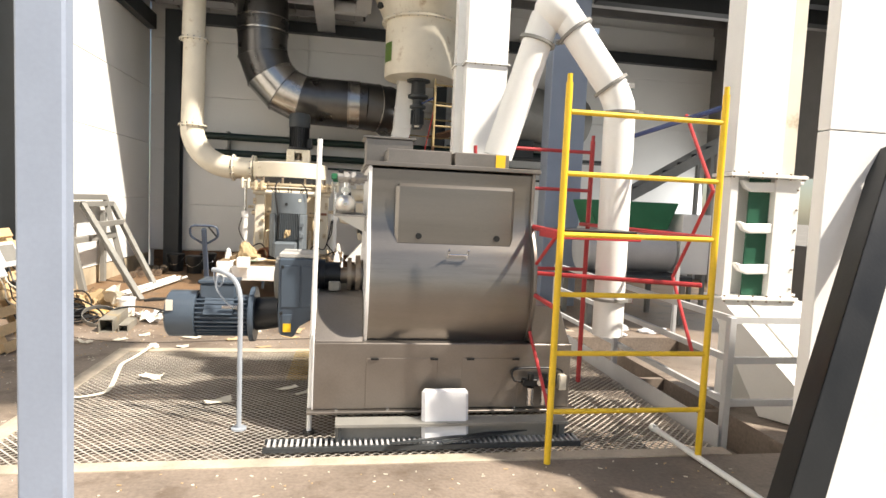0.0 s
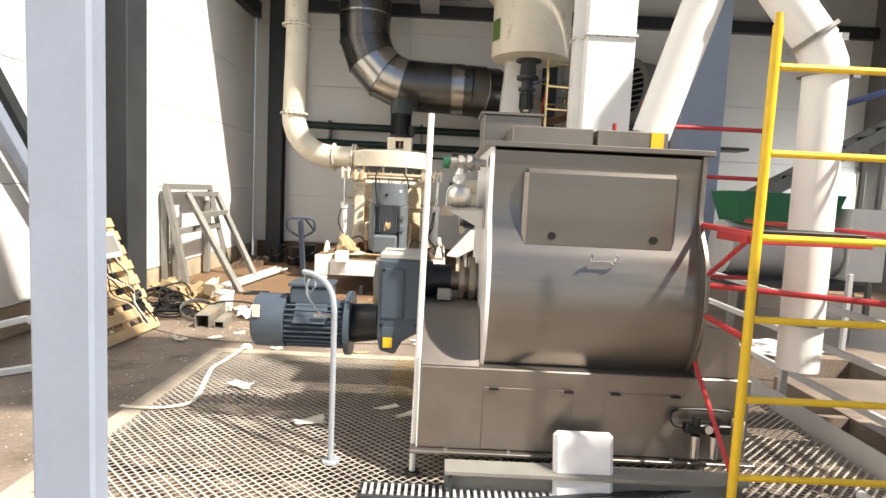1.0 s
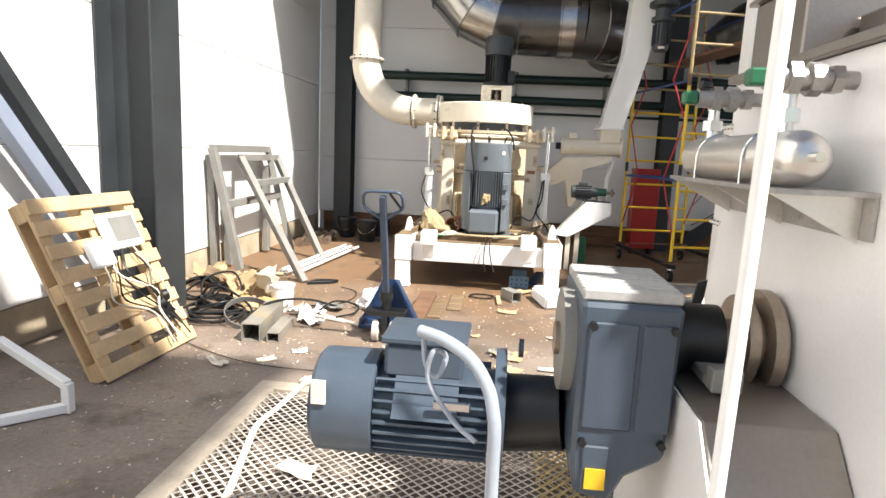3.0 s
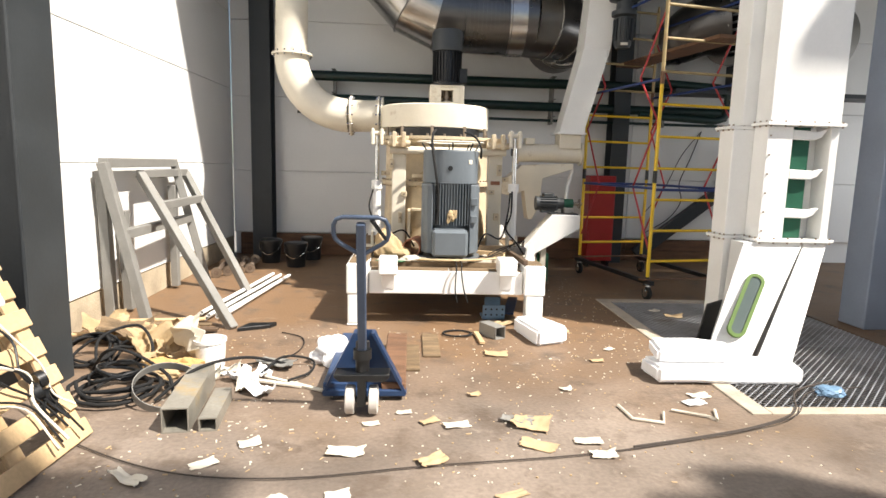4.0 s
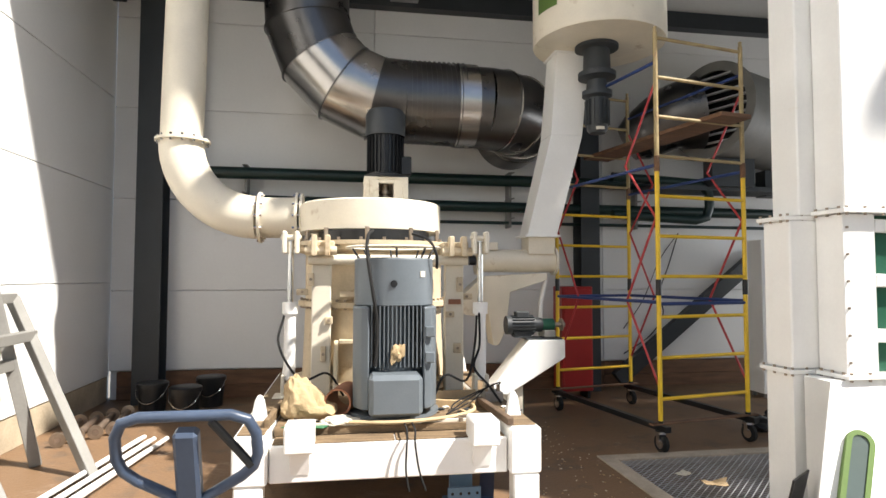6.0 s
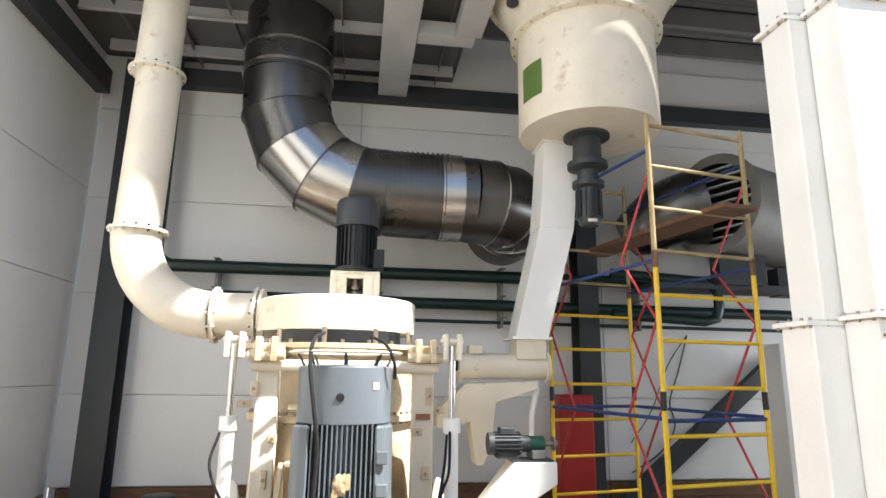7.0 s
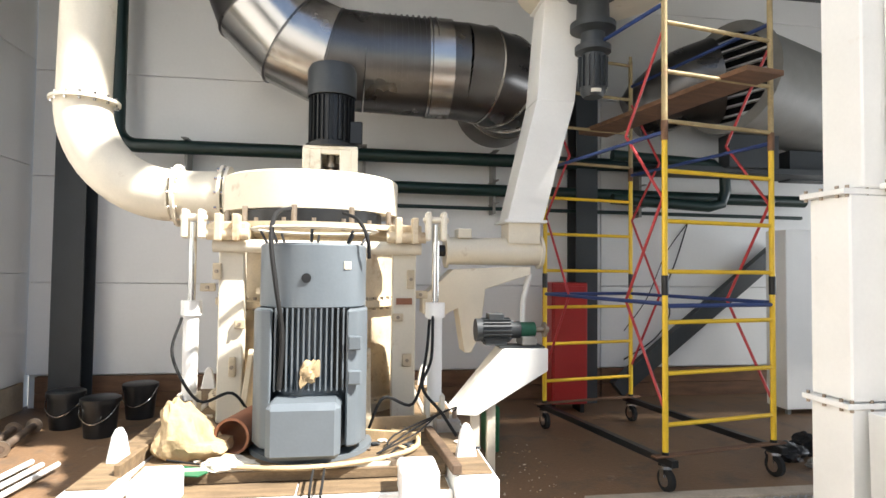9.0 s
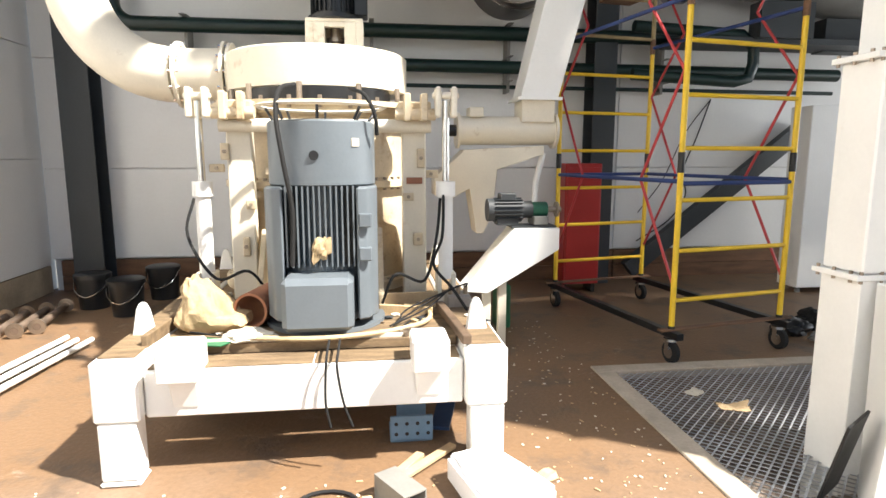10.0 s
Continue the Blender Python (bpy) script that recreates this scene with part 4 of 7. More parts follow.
    # black shell stands for the shade in the gap under the classifier
    bm = B()
    lathe(bm, ((0.50, 1.78), (0.50, 1.92)), 32, mm)
    lathe(bm, ((0.49, 1.78), (0.49, 1.92)), 32, mm)
    part("gap_shell", bm, BLACKSTEEL, t, "black shell put in as the gap's shade below the classifier")
    bm = B()
    lathe(bm, ((0.60, 1.781), (0.745, 1.781), (0.745, 1.815), (0.60, 1.815), (0.60, 1.781)), 44, mm)
    rim = part("rim", bm, RUSTCREAM, t, "rust-stained rim below the classifier")
    for k in range(24):
        a = radians(15 * k + 4)
        bm = B()
        rod(bm, (c[0] + 0.71 * math.cos(a), c[1] + 0.71 * math.sin(a), 1.765), (c[0] + 0.71 * math.cos(a), c[1] + 0.71 * math.sin(a), 1.84), 0.013, 6)
        part("bolt", bm, BRASS, rim)
    # long shaft that joins the two tilting arms
    bm = B()
    rod(bm, (-1.22, 10.26, 1.655), (0.04, 10.26, 1.655), 0.04, 16)
    part("tilt_shaft", bm, CREAM, t)
    for k in range(10):
        a = radians(36 * k + 10)
        bm = B()
        rod(bm, (c[0] + 0.60 * math.cos(a), c[1] + 0.60 * math.sin(a), 1.78), (c[0] + 0.60 * math.cos(a), c[1] + 0.60 * math.sin(a), 1.93), 0.018, 8)
        part("stud", bm, BRASS, t)
    # classifier ring with tangential outlet
    c2 = (-0.70, 11.22)
    bm = B()
    lathe(bm, ((0, 1.93), (0.655, 1.93), (0.655, 2.180), (0.64, 2.193), (0, 2.193)), 48, Matrix.Translation((*c2, 0)))
    part("classifier", bm, CREAM, t, "drum-shaped cream classifier casing")
    bm = B()
    box(bm, (-1.36, 11.20, 1.91), (-0.9, 11.58, 2.187))
    part("outlet", bm, CREAM, t, "", 0.01)
    bm = B()
    ring(bm, (-1.37, 11.38, 2.085), (-1.345, 11.38, 2.085), 0.235, 0.05, 32)
    part("outlet_flange", bm, CREAM, t)
    bm = B()
    rod(bm, (-0.2, 11.3, 2.185), (-0.2, 11.3, 2.25), 0.012, 8)
    part("pin", bm, CREAM, t)
    # neck with a window, top motor
    nx, ny = -0.57, 11.22
    bm = B()
    for dx, dy, sx, sy in ((-0.18, 0.0, 0.055, 0.32), (0.18, 0.0, 0.055, 0.32), (0.0, 0.14, 0.26, 0.05)):
        box(bm, (nx + dx - sx / 2, ny + dy - sy / 2, 2.194), (nx + dx + sx / 2, ny + dy + sy / 2, 2.43))
    box(bm, (nx - 0.205, ny - 0.16, 2.43), (nx + 0.205, ny + 0.165, 2.455))
    box(bm, (nx - 0.1525, ny - 0.16, 2.194), (nx - 0.07, ny - 0.11, 2.429))
    box(bm, (nx + 0.07, ny - 0.16, 2.194), (nx + 0.1525, ny - 0.11, 2.429))
    box(bm, (nx - 0.07, ny - 0.16, 2.194), (nx + 0.07, ny - 0.11, 2.26))
    box(bm, (nx - 0.07, ny - 0.16, 2.395), (nx + 0.07, ny - 0.11, 2.429))
    neck = part("neck", bm, CREAM, t, "cream lantern piece with an open window", 0.004)
    bm = B()
    rod(bm, (nx, ny, 2.195), (nx, ny, 2.43), 0.035, 14)
    rod(bm, (nx, ny, 2.26), (nx, ny, 2.29), 0.065, 18)
    rod(bm, (nx, ny, 2.31), (nx, ny, 2.34), 0.065, 18)
    part("coupling", bm, BRASS, neck)
    bm = B()
    lathe(bm, ((0, 2.456), (0.20, 2.456), (0.20, 2.485), (0.155, 2.495), (0.155, 2.86), (0, 2.86)), 28, Matrix.Translation((nx, ny, 0)))
    tm = part("top_motor", bm, BLACKSTEEL, t, "dark vertical electric motor")
    for k in range(26):
        a = radians(k * 360 / 26)
        m = Matrix.Translation((nx, ny, 0)) @ Matrix.Rotation(a, 4, "Z")
        bm = B()
        box(bm, (0.15, -0.004, 2.51), (0.178, 0.004, 2.85), m)
        part("cooling_fin", bm, BLACKSTEEL, tm)
    bm = B()
    lathe(bm, ((0.185, 2.86), (0.19, 2.865), (0.19, 3.07), (0.17, 3.11), (0.05, 3.13), (0, 3.13)), 28, Matrix.Translation((nx, ny, 0)))
    part("fan_cowl", bm, DARKSTEEL, tm, "rounded grey fan cowl")
    bm = B()
    box(bm, (nx + 0.14, ny - 0.12, 2.485), (nx + 0.24, ny + 0.05, 2.66))
    part("terminal_box", bm, BLACKSTEEL, tm, "", 0.008)
    # main motor in front
    px, py = -0.59, 9.80
    mo = Matrix.Translation((px, py, 0))
    bm = B()
    lathe(bm, ((0, 0.62), (0.24, 0.62), (0.24, 1.33), (0, 1.33)), 36, mo)
    body = part("main_motor", bm, MILLGREY, t, "large grey finned electric motor standing upright")
    bm = B()
    lathe(bm, ((0.272, 1.325), (0.278, 1.33), (0.278, 1.64), (0.27, 1.65), (0.20, 1.655), (0, 1.655)), 44, mo)
    cowl = part("fan_cowl", bm, MILLGREY, body, "smooth grey cowl with a spinner hole")
    bm = B()
    rod(bm, (px - 0.02, py - 0.284, 1.475), (px - 0.02, py - 0.268, 1.475), 0.024, 16)
    part("grommet", bm, BLACKSTEEL, body)
    bm = B()
    m = Matrix.Translation((px, py, 0)) @ Matrix.Rotation(radians(40), 4, "Z")
    box(bm, (-0.022, -0.283, 1.52), (0.022, -0.276, 1.56), m)
    part("sticker", bm, PAPER, body, "white square sticker")
    bm = B()
    lathe(bm, ((0.33, 1.66), (0.35, 1.67), (0.33, 1.68), (0.31, 1.67), (0.33, 1.66)), 40, Matrix.Translation((px, py + 0.05, 0.06)))
    part("guard_ring", bm, CREAM, body)
    for k in range(8):
        a = radians(45 * k)
        bm = B()
        rod(bm, (px + 0.25 * math.cos(a), py + 0.25 * math.sin(a), 1.655), (px + 0.29 * math.cos(a), py + 0.05 + 0.29 * math.sin(a), 1.72), 0.008, 6)
        part("guard_strut", bm, BLACKSTEEL, body)
    for i in range(13):
        x = -0.165 + i * 0.0275
        bm = B()
        box(bm, (px + x - 0.004, py - 0.275, 0.92), (px + x + 0.004, py - 0.20, 1.325))
        part("cooling_fin", bm, MILLGREY, body)
    # black sheet behind the fins, shade between them put in as colour
    bm = B()
    box(bm, (px - 0.175, py - 0.21, 0.92), (px + 0.175, py - 0.185, 1.325))
    part("fin_shade", bm, BLACKSTEEL, body)
    for sx in (-1, 1):
        bm = B()
        prism(bm, [(px + sx * 0.18, py - 0.285), (px + sx * 0.235, py - 0.26), (px + sx * 0.285, py - 0.15), (px + sx * 0.285, py + 0.1), (px + sx * 0.2, py + 0.1)], "z", 0.64, 1.32)
        part("side_casing", bm, MILLGREY, body, "", 0.01)
        for z in (0.95, 1.12) if sx > 0 else ():
            bm = B()
            box(bm, (px + 0.19, py - 0.30, z), (px + 0.255, py - 0.27, z + 0.07))
            part("bracket", bm, MILLGREY, body, "", 0.006)
    bm = B()
    box(bm, (px - 0.185, py - 0.43, 0.625), (px + 0.16, py - 0.20, 0.89))
    tb = part("terminal_box", bm, MILLGREY, body, "grey terminal box with a bolted lid", 0.025)
    bm = B()
    box(bm, (px - 0.165, py - 0.445, 0.645), (px + 0.14, py - 0.429, 0.87))
    part("terminal_lid", bm, MILLGREY, tb, "", 0.008)
    bm = B()
    lathe(bm, ((0.22, 0.577), (0.32, 0.577), (0.32, 0.60), (0.22, 0.60)), 40, mo)
    part("foot_flange", bm, MILLGREY, body)
    bm = B()
    m = pose(px + 0.0, py - 0.29, 1.02, 0, 0, 10)
    bmesh.ops.create_icosphere(bm, subdivisions=3, radius=1.0)
    for v in bm.verts:
        k = 1 + 0.55 * noise.noise(v.co * 1.6 + Vector((4.2, 0, 1.3))) - 0.5 * abs(noise.noise(v.co * 3.1)) + 0.12 * noise.noise(v.co * 8)
        v.co = m @ Vector((v.co.x * k * 0.050 + 0.015 * v.co.z, v.co.y * k * 0.026 - 0.005, v.co.z * k * 0.062 - 0.005))
    part("rag", bm, CLOTH, body, "crumpled cream rag tied to the fins")
    # tilting arms, posts, hydraulic cylinders
    for x, s in ((-1.12, -1), (-0.06, 1)):
        bm = B()
        box(bm, (x - 0.075, 10.30, 0.58), (x + 0.075, 10.40, 1.70))
        part("upright", bm, CREAM, t, "", 0.008)
        bm = B()
        box(bm, (x - 0.10, 10.22, 1.70), (x + 0.10, 10.52, 1.80))
        part("arm", bm, RUSTCREAM, t, "", 0.008)
        bm = B()
        prism(bm, [(10.40, 0.60), (10.75, 0.60), (10.62, 1.1), (10.40, 1.35)], "x", x - 0.03, x + 0.03)
        part("gusset", bm, RUSTCREAM, t, "", 0.006)
        for dx in (-0.07, 0.03):
            bm = B()
            box(bm, (x + dx + 0.0, 10.12, 1.68), (x + dx + 0.04, 10.21, 1.84))
            part("clevis", bm, RUSTCREAM, t, "", 0.006)
        bm = B()
        rod(bm, (x - 0.12, 10.18, 1.72), (x + 0.12, 10.18, 1.72), 0.035, 14)
        part("pivot_pin", bm, RUSTCREAM, t)
    for x, y in ((-1.36, 10.35), (0.12, 10.15)):
        cy = thing("hydraulic_cylinder", "white hydraulic cylinder with a chrome rod", "hydraulic cylinder", pose(x, y, 0.58), "mill lifting cylinders")
        bm = B()
        rod(bm, (x, y, 0.72), (x, y, 1.28), 0.045, 18)
        rod(bm, (x, y, 1.23), (x, y, 1.32), 0.06, 18)
        part("barrel", bm, WHITESTEEL, cy)
        bm = B()
        rod(bm, (x, y, 1.32), (x, y, 1.80), 0.022, 14)
        part("piston_rod", bm, CHROME, cy, "bright chrome rod")
        bm = B()
        for dx in (-0.06, 0.03):
            box(bm, (x + dx, y - 0.05, 0.58), (x + dx + 0.03, y + 0.05, 0.76))
        box(bm, (x - 0.12, y - 0.1, 0.577), (x + 0.12, y + 0.1, 0.60))
        part("foot_clevis", bm, CREAM, cy, "", 0.006)
        bm = B()
        for dx in (-0.065, 0.03):
            box(bm, (x + dx, y - 0.045, 1.70), (x + dx + 0.035, y + 0.045, 1.88))
        rod(bm, (x - 0.08, y, 1.83), (x + 0.08, y, 1.83), 0.022, 12)
        part("rod_eye", bm, CREAM, cy, "", 0.01)
        bm = B()
        sweep(bm, spline([(x - 0.04, y - 0.05, 1.22), (x - 0.07, y - 0.12, 1.0), (x + (0.1 if x < 0 else -0.15), y - 0.2, 0.75), (x + (0.3 if x < 0 else -0.32), y - 0.25, 0.80), (x + (0.42 if x < 0 else -0.4), y - 0.2, 0.62)]), 0.009)
        part("hose", bm, RUBBER, cy, "black rubber hose")
    # small fittings on the uprights and the housing
    for x, y, z, w, h in ((-1.20, 10.27, 1.50, 0.05, 0.10), (-1.06, 10.27, 1.18, 0.06, 0.06), (-1.10, 10.27, 0.92, 0.04, 0.12), (-0.02, 10.27, 1.46, 0.05, 0.12), (-0.10, 10.27, 1.22, 0.07, 0.05), (-0.04, 10.27, 0.95, 0.06, 0.08), (0.05, 10.35, 1.36, 0.10, 0.05), (-1.27, 10.35, 1.40, 0.09, 0.05)):
        bm = B()
        box(bm, (x - w / 2, y, z - h / 2), (x + w / 2, y + 0.028, z + h / 2))
        part("bracket", bm, RUSTCREAM, t, "", 0.005)
        bm = B()
        rod(bm, (x, y - 0.014, z), (x, y + 0.001, z), 0.012, 6)
        part("bolt", bm, BRASS, t)
    bm = B()
    box(bm, (-0.11, 10.285, 1.30), (-0.01, 10.298, 1.34))
    part("name_plate", bm, TERRA, t, "small reddish name plate")
    for x in (-1.02, -0.30):
        bm = B()
        prism(bm, [(10.0, 0.58), (10.42, 0.58), (10.42, 0.98), (10.36, 1.02), (10.10, 0.70), (10.0, 0.66)], "x", x, x + 0.035)
        part("rib", bm, RUSTCREAM, t, "", 0.005)
    # cables and bits on the mill
    bm = B()
    sweep(bm, spline([(-0.74, 9.95, 1.86), (-0.78, 9.66, 1.80), (-0.785, 9.54, 1.66), (-0.75, 9.50, 1.42), (-0.72, 9.51, 1.20), (-0.73, 9.51, 0.93)]), 0.012)
    sweep(bm, spline([(-0.44, 9.95, 1.84), (-0.36, 9.66, 1.78), (-0.31, 9.62, 1.68), (-0.30, 9.66, 1.58)]), 0.010)
    part("cable", bm, RUBBER, t, "black cable hung over the motor")
    bm = B()
    for dx in (0.0, 0.05):
        sweep(bm, spline([(-0.55 + dx, 9.42, 0.59), (-0.55 + dx, 9.20, 0.585), (-0.555 + dx, 9.155, 0.52), (-0.56 + dx * 1.6, 9.15, 0.36), (-0.54 + dx * 2, 9.15, 0.24)]), 0.006)
    part("cable", bm, RUBBER, t)
    return t


mill()

# sack, rusty pipe stub and tools lying on the mill deck
def crumple(name, size, at, material, label, category, seed, flat=1.0):
    bm = B()
    bmesh.ops.create_icosphere(bm, subdivisions=4, radius=1.0)
    for v in bm.verts:
        n = noise.noise(v.co * 1.7 + Vector((seed, 0, 0))) * 0.35 + noise.noise(v.co * 4.5 + Vector((0, seed, 0))) * 0.16 + abs(noise.noise(v.co * 9 + Vector((0, 0, seed)))) * 0.08
        v.co *= 1 + n
        v.co = Vector((v.co.x * size[0], v.co.y * size[1], max(v.co.z, -0.55 * flat) * size[2]))
    lo = min(v.co.z for v in bm.verts)
    for v in bm.verts:
        v.co += Vector(at) - Vector((0, 0, lo))
    return solid(name, bm, material, label, category)




def sack():
    """A slumped bag: wide skirt, folded neck leaning to one side, sharp creases."""
    bm = B()
    bmesh.ops.create_icosphere(bm, subdivisions=5, radius=1.0)
    for v in bm.verts:
        p = v.co.copy()
        h = (p.z + 1) / 2
        w = 1.12 - 0.62 * h ** 1.6
        crease = abs(noise.noise(Vector((p.x * 1.8, p.y * 1.8, p.z * 0.9)) + Vector((3.1, 0, 0)))) * 0.50 + abs(noise.noise(p * 3.6)) * 0.11
        w *= 1.08 - crease
        v.co = Vector((p.x * w * 0.175 - 0.07 * h * h + (0.05 if p.x > 0.3 and h < 0.4 else 0), p.y * w * 0.16, max(h - 0.16, 0) * 0.335 * (1 - 0.35 * crease + 0.12 * noise.noise(p * 3))))
    bmesh.ops.translate(bm, vec=(-1.19, 9.70, 0.578), verts=bm.verts)
    return solid("sack", bm, CLOTH, "crumpled cream sack slumped on the mill deck", "sack")


sack()
for (p, q), w, h, mt, lab in ((((-1.30, 9.43, 0.581), (0.0, 9.43, 0.581)), 0.03, 0.010, PAPER, "pale strip lying along the front of the mill deck"),
                              (((0.10, 9.20, 0.617), (0.05, 9.88, 0.617)), 0.045, 0.045, POLEWOOD, "rough brown wooden pole lying on the mill deck"),
                              (((-0.36, 10.02, 0.60), (0.06, 10.05, 0.60)), 0.12, 0.022, CARD, "short board lying on the mill deck"),
                              (((-0.30, 9.90, 0.592), (0.0, 9.80, 0.592)), 0.07, 0.018, PALLETWOOD, "short board lying on the mill deck"),
                              (((-1.40, 9.36, 0.610), (-1.37, 9.95, 0.610)), 0.07, 0.03, DUSTYPLANK, "pale plank lying on the table edge")):
    bm = B()
    bar(bm, p, q, h, w)
    solid("plank", bm, mt, lab, "plank", "planks on the mill deck", bevel=0.004)
t = thing("pipe_stub", "rusty red open pipe stub lying on the mill deck", "pipe", pose(-0.98, 10.0, 0.58))
bm = B()
ring(bm, (-0.975, 9.66, 0.672), (-0.90, 9.95, 0.672), 0.093, 0.080, 28)
part("tube", bm, TERRA, t)
bm = B()
prism(bm, [(-1.32, 9.42), (-1.06, 9.36), (-1.0, 9.46), (-1.2, 9.52)], "z", 0.577, 0.582)
solid("green_sheet", bm, GREEN, "bright green sheet scrap on the mill deck", "scrap")
crumple("rag", (0.12, 0.08, 0.03), (-0.95, 9.48, 0.577), PAPER, "pale plastic rag on the mill deck", "rag", 8.4)
t = thing("adjustable_hose", "tan hose looped on the mill deck", "hose")
bm = B()
sweep(bm, spline([(-0.95, 9.42, 0.60), (-0.6, 9.36, 0.60), (-0.25, 9.45, 0.60), (-0.05, 9.62, 0.60), (-0.03, 9.85, 0.60), (-0.15, 9.95, 0.60)]), 0.013)
part("tube", bm, TAN, t)
t = thing("deck_cable", "thin black cable trailing over the mill deck edge", "cable")
bm = B()
sweep(bm, spline([(-1.25, 9.55, 0.60), (-1.05, 9.50, 0.586), (-0.72, 9.42, 0.592), (-0.58, 9.40, 0.590), (-0.40, 9.42, 0.590), (-0.22, 9.53, 0.584), (-0.12, 9.70, 0.584), (0.0, 9.84, 0.584)]), 0.005, 6)
part("core", bm, RUBBER, t)
r3 = random.Random(77)
for i in range(36):
    x, y = r3.choice(((-0.14, 9.62), (-0.05, 9.90), (-1.02, 9.62), (-0.20, 9.78), (0.19, 9.62), (-0.98, 9.52)))
    x, y = x + r3.uniform(-0.10, 0.08), y + r3.uniform(-0.11, 0.11)
    bm = B()
    s0 = r3.uniform(0.008, 0.028)
    bmesh.ops.create_icosphere(bm, subdivisions=1, radius=1.0)
    for v in bm.verts:
        v.co = Vector((v.co.x * s0 * r3.uniform(0.7, 1.6), v.co.y * s0 * r3.uniform(0.6, 1.0), (v.co.z + 0.8) * s0 * 0.4)) + Vector((x, y, 0.595 if x > 0.1 else 0.577))
    solid("deck_crumb", bm, r3.choice((DARKSTEEL, BRASS, CARD, POLEWOOD, PAPER)), "small dirt crumb on the dusty mill deck", "crumb", "dirt crumbs on the mill deck")
for i in range(26):
    x, y = random.uniform(-1.3, 0.0), random.uniform(9.45, 9.75) if random.random() < 0.5 else random.uniform(9.9, 10.3)
    if abs(x + 0.6) < 0.36 and y > 9.3:
        x = random.choice((-1.05, -0.12)) + random.uniform(-0.1, 0.1)
    bm = B()
    box(bm, (-random.uniform(0.02, 0.06), -0.015, 0), (random.uniform(0.02, 0.09), 0.015, random.uniform(0.008, 0.03)), pose(x, y, 0.577, 0, 0, random.uniform(0, 180)))
    solid("wood_offcut", bm, random.choice((CARD, PALLETWOOD, BRASS)), "small offcut lying on the dusty mill deck", "offcut", "scraps on the mill deck")


# ---- pipework over the mill ----
def elbow_pts(c, r, a0, a1, plane, n=14):
    out = []
    for i in range(n + 1):
        a = radians(a0 + (a1 - a0) * i / n)
        u, v = r * math.cos(a), r * math.sin(a)
        out.append((c[0] + u, c[1], c[2] + v) if plane == "xz" else (c[0] + u, c[1] + v, c[2]))
    return out


def bolt_ring(parent, c, axis, rad, n, size=0.012):
    for k in range(n):
        a = 2 * math.pi * k / n
        u, w = rad * math.cos(a), rad * math.sin(a)
        p = Vector(c) + (Vector((u, w, 0)) if axis == "z" else Vector((0, u, w)))
        d = Vector((0, 0, 0.035)) if axis == "z" else Vector((0.035, 0, 0))
        bm = B()
        rod(bm, p - d, p + d, size, 6)
        part("bolt", bm, CHROME, parent)


def suction_pipe():
    t = thing("suction_pipe", "cream-white round pipe rising from the mill to the ceiling", "pipe", pose(-2.5, 11.5, 2.8))
    r = 0.195
    bm = B()
    rod(bm, (-1.37, 11.38, 2.085), (-1.72, 11.42, 2.085), r, 32)
    part("spool", bm, CREAM, t)
    for x, y in ((-1.40, 11.385), (-1.745, 11.42)):
        bm = B()
        ring(bm, (x - 0.012, y, 2.085), (x + 0.012, y, 2.085), 0.245, r - 0.02, 32)
        f = part("flange", bm, CREAM, t)
        bolt_ring(f, (x, y, 2.085), "x", 0.222, 12)
    pts = [(x, 11.5 - 0.08 * i / 14, z) for i, (x, y, z) in enumerate(elbow_pts((-1.77, 11.5, 2.815), 0.73, 180, 270, "xz"))]
    bm = B()
    sweep(bm, pts, r + 0.01, 32)
    part("elbow", bm, CREAM, t, "smooth cream pipe bend")
    for z0, z1 in ((2.83, 4.33), (4.35, 5.80)):
        bm = B()
        rod(bm, (-2.50, 11.5, z0), (-2.47, 11.5, z1), r, 32)
        part("riser", bm, CREAM, t)
    for z in (2.815, 4.335):
        bm = B()
        ring(bm, (-2.49, 11.5, z - 0.012), (-2.49, 11.5, z + 0.012), 0.25, r - 0.02, 32)
        f = part("flange", bm, CREAM, t)
        bolt_ring(f, (-2.49, 11.5, z), "z", 0.226, 14)
    return t


suction_pipe()


def segment(bm, pts, i, r, n):
    """The piece of a swept pipe between its points i and i + 1."""
    tmp = B()
    sweep(tmp, pts, r, n, False)
    tmp.verts.ensure_lookup_table()
    rings = [[bm.verts.new(tmp.verts[k * n + j].co) for j in range(n)] for k in (i, i + 1)]
    tmp.free()
    for j in range(n):
        bm.faces.new((rings[0][j], rings[0][(j + 1) % n], rings[1][(j + 1) % n], rings[1][j]))


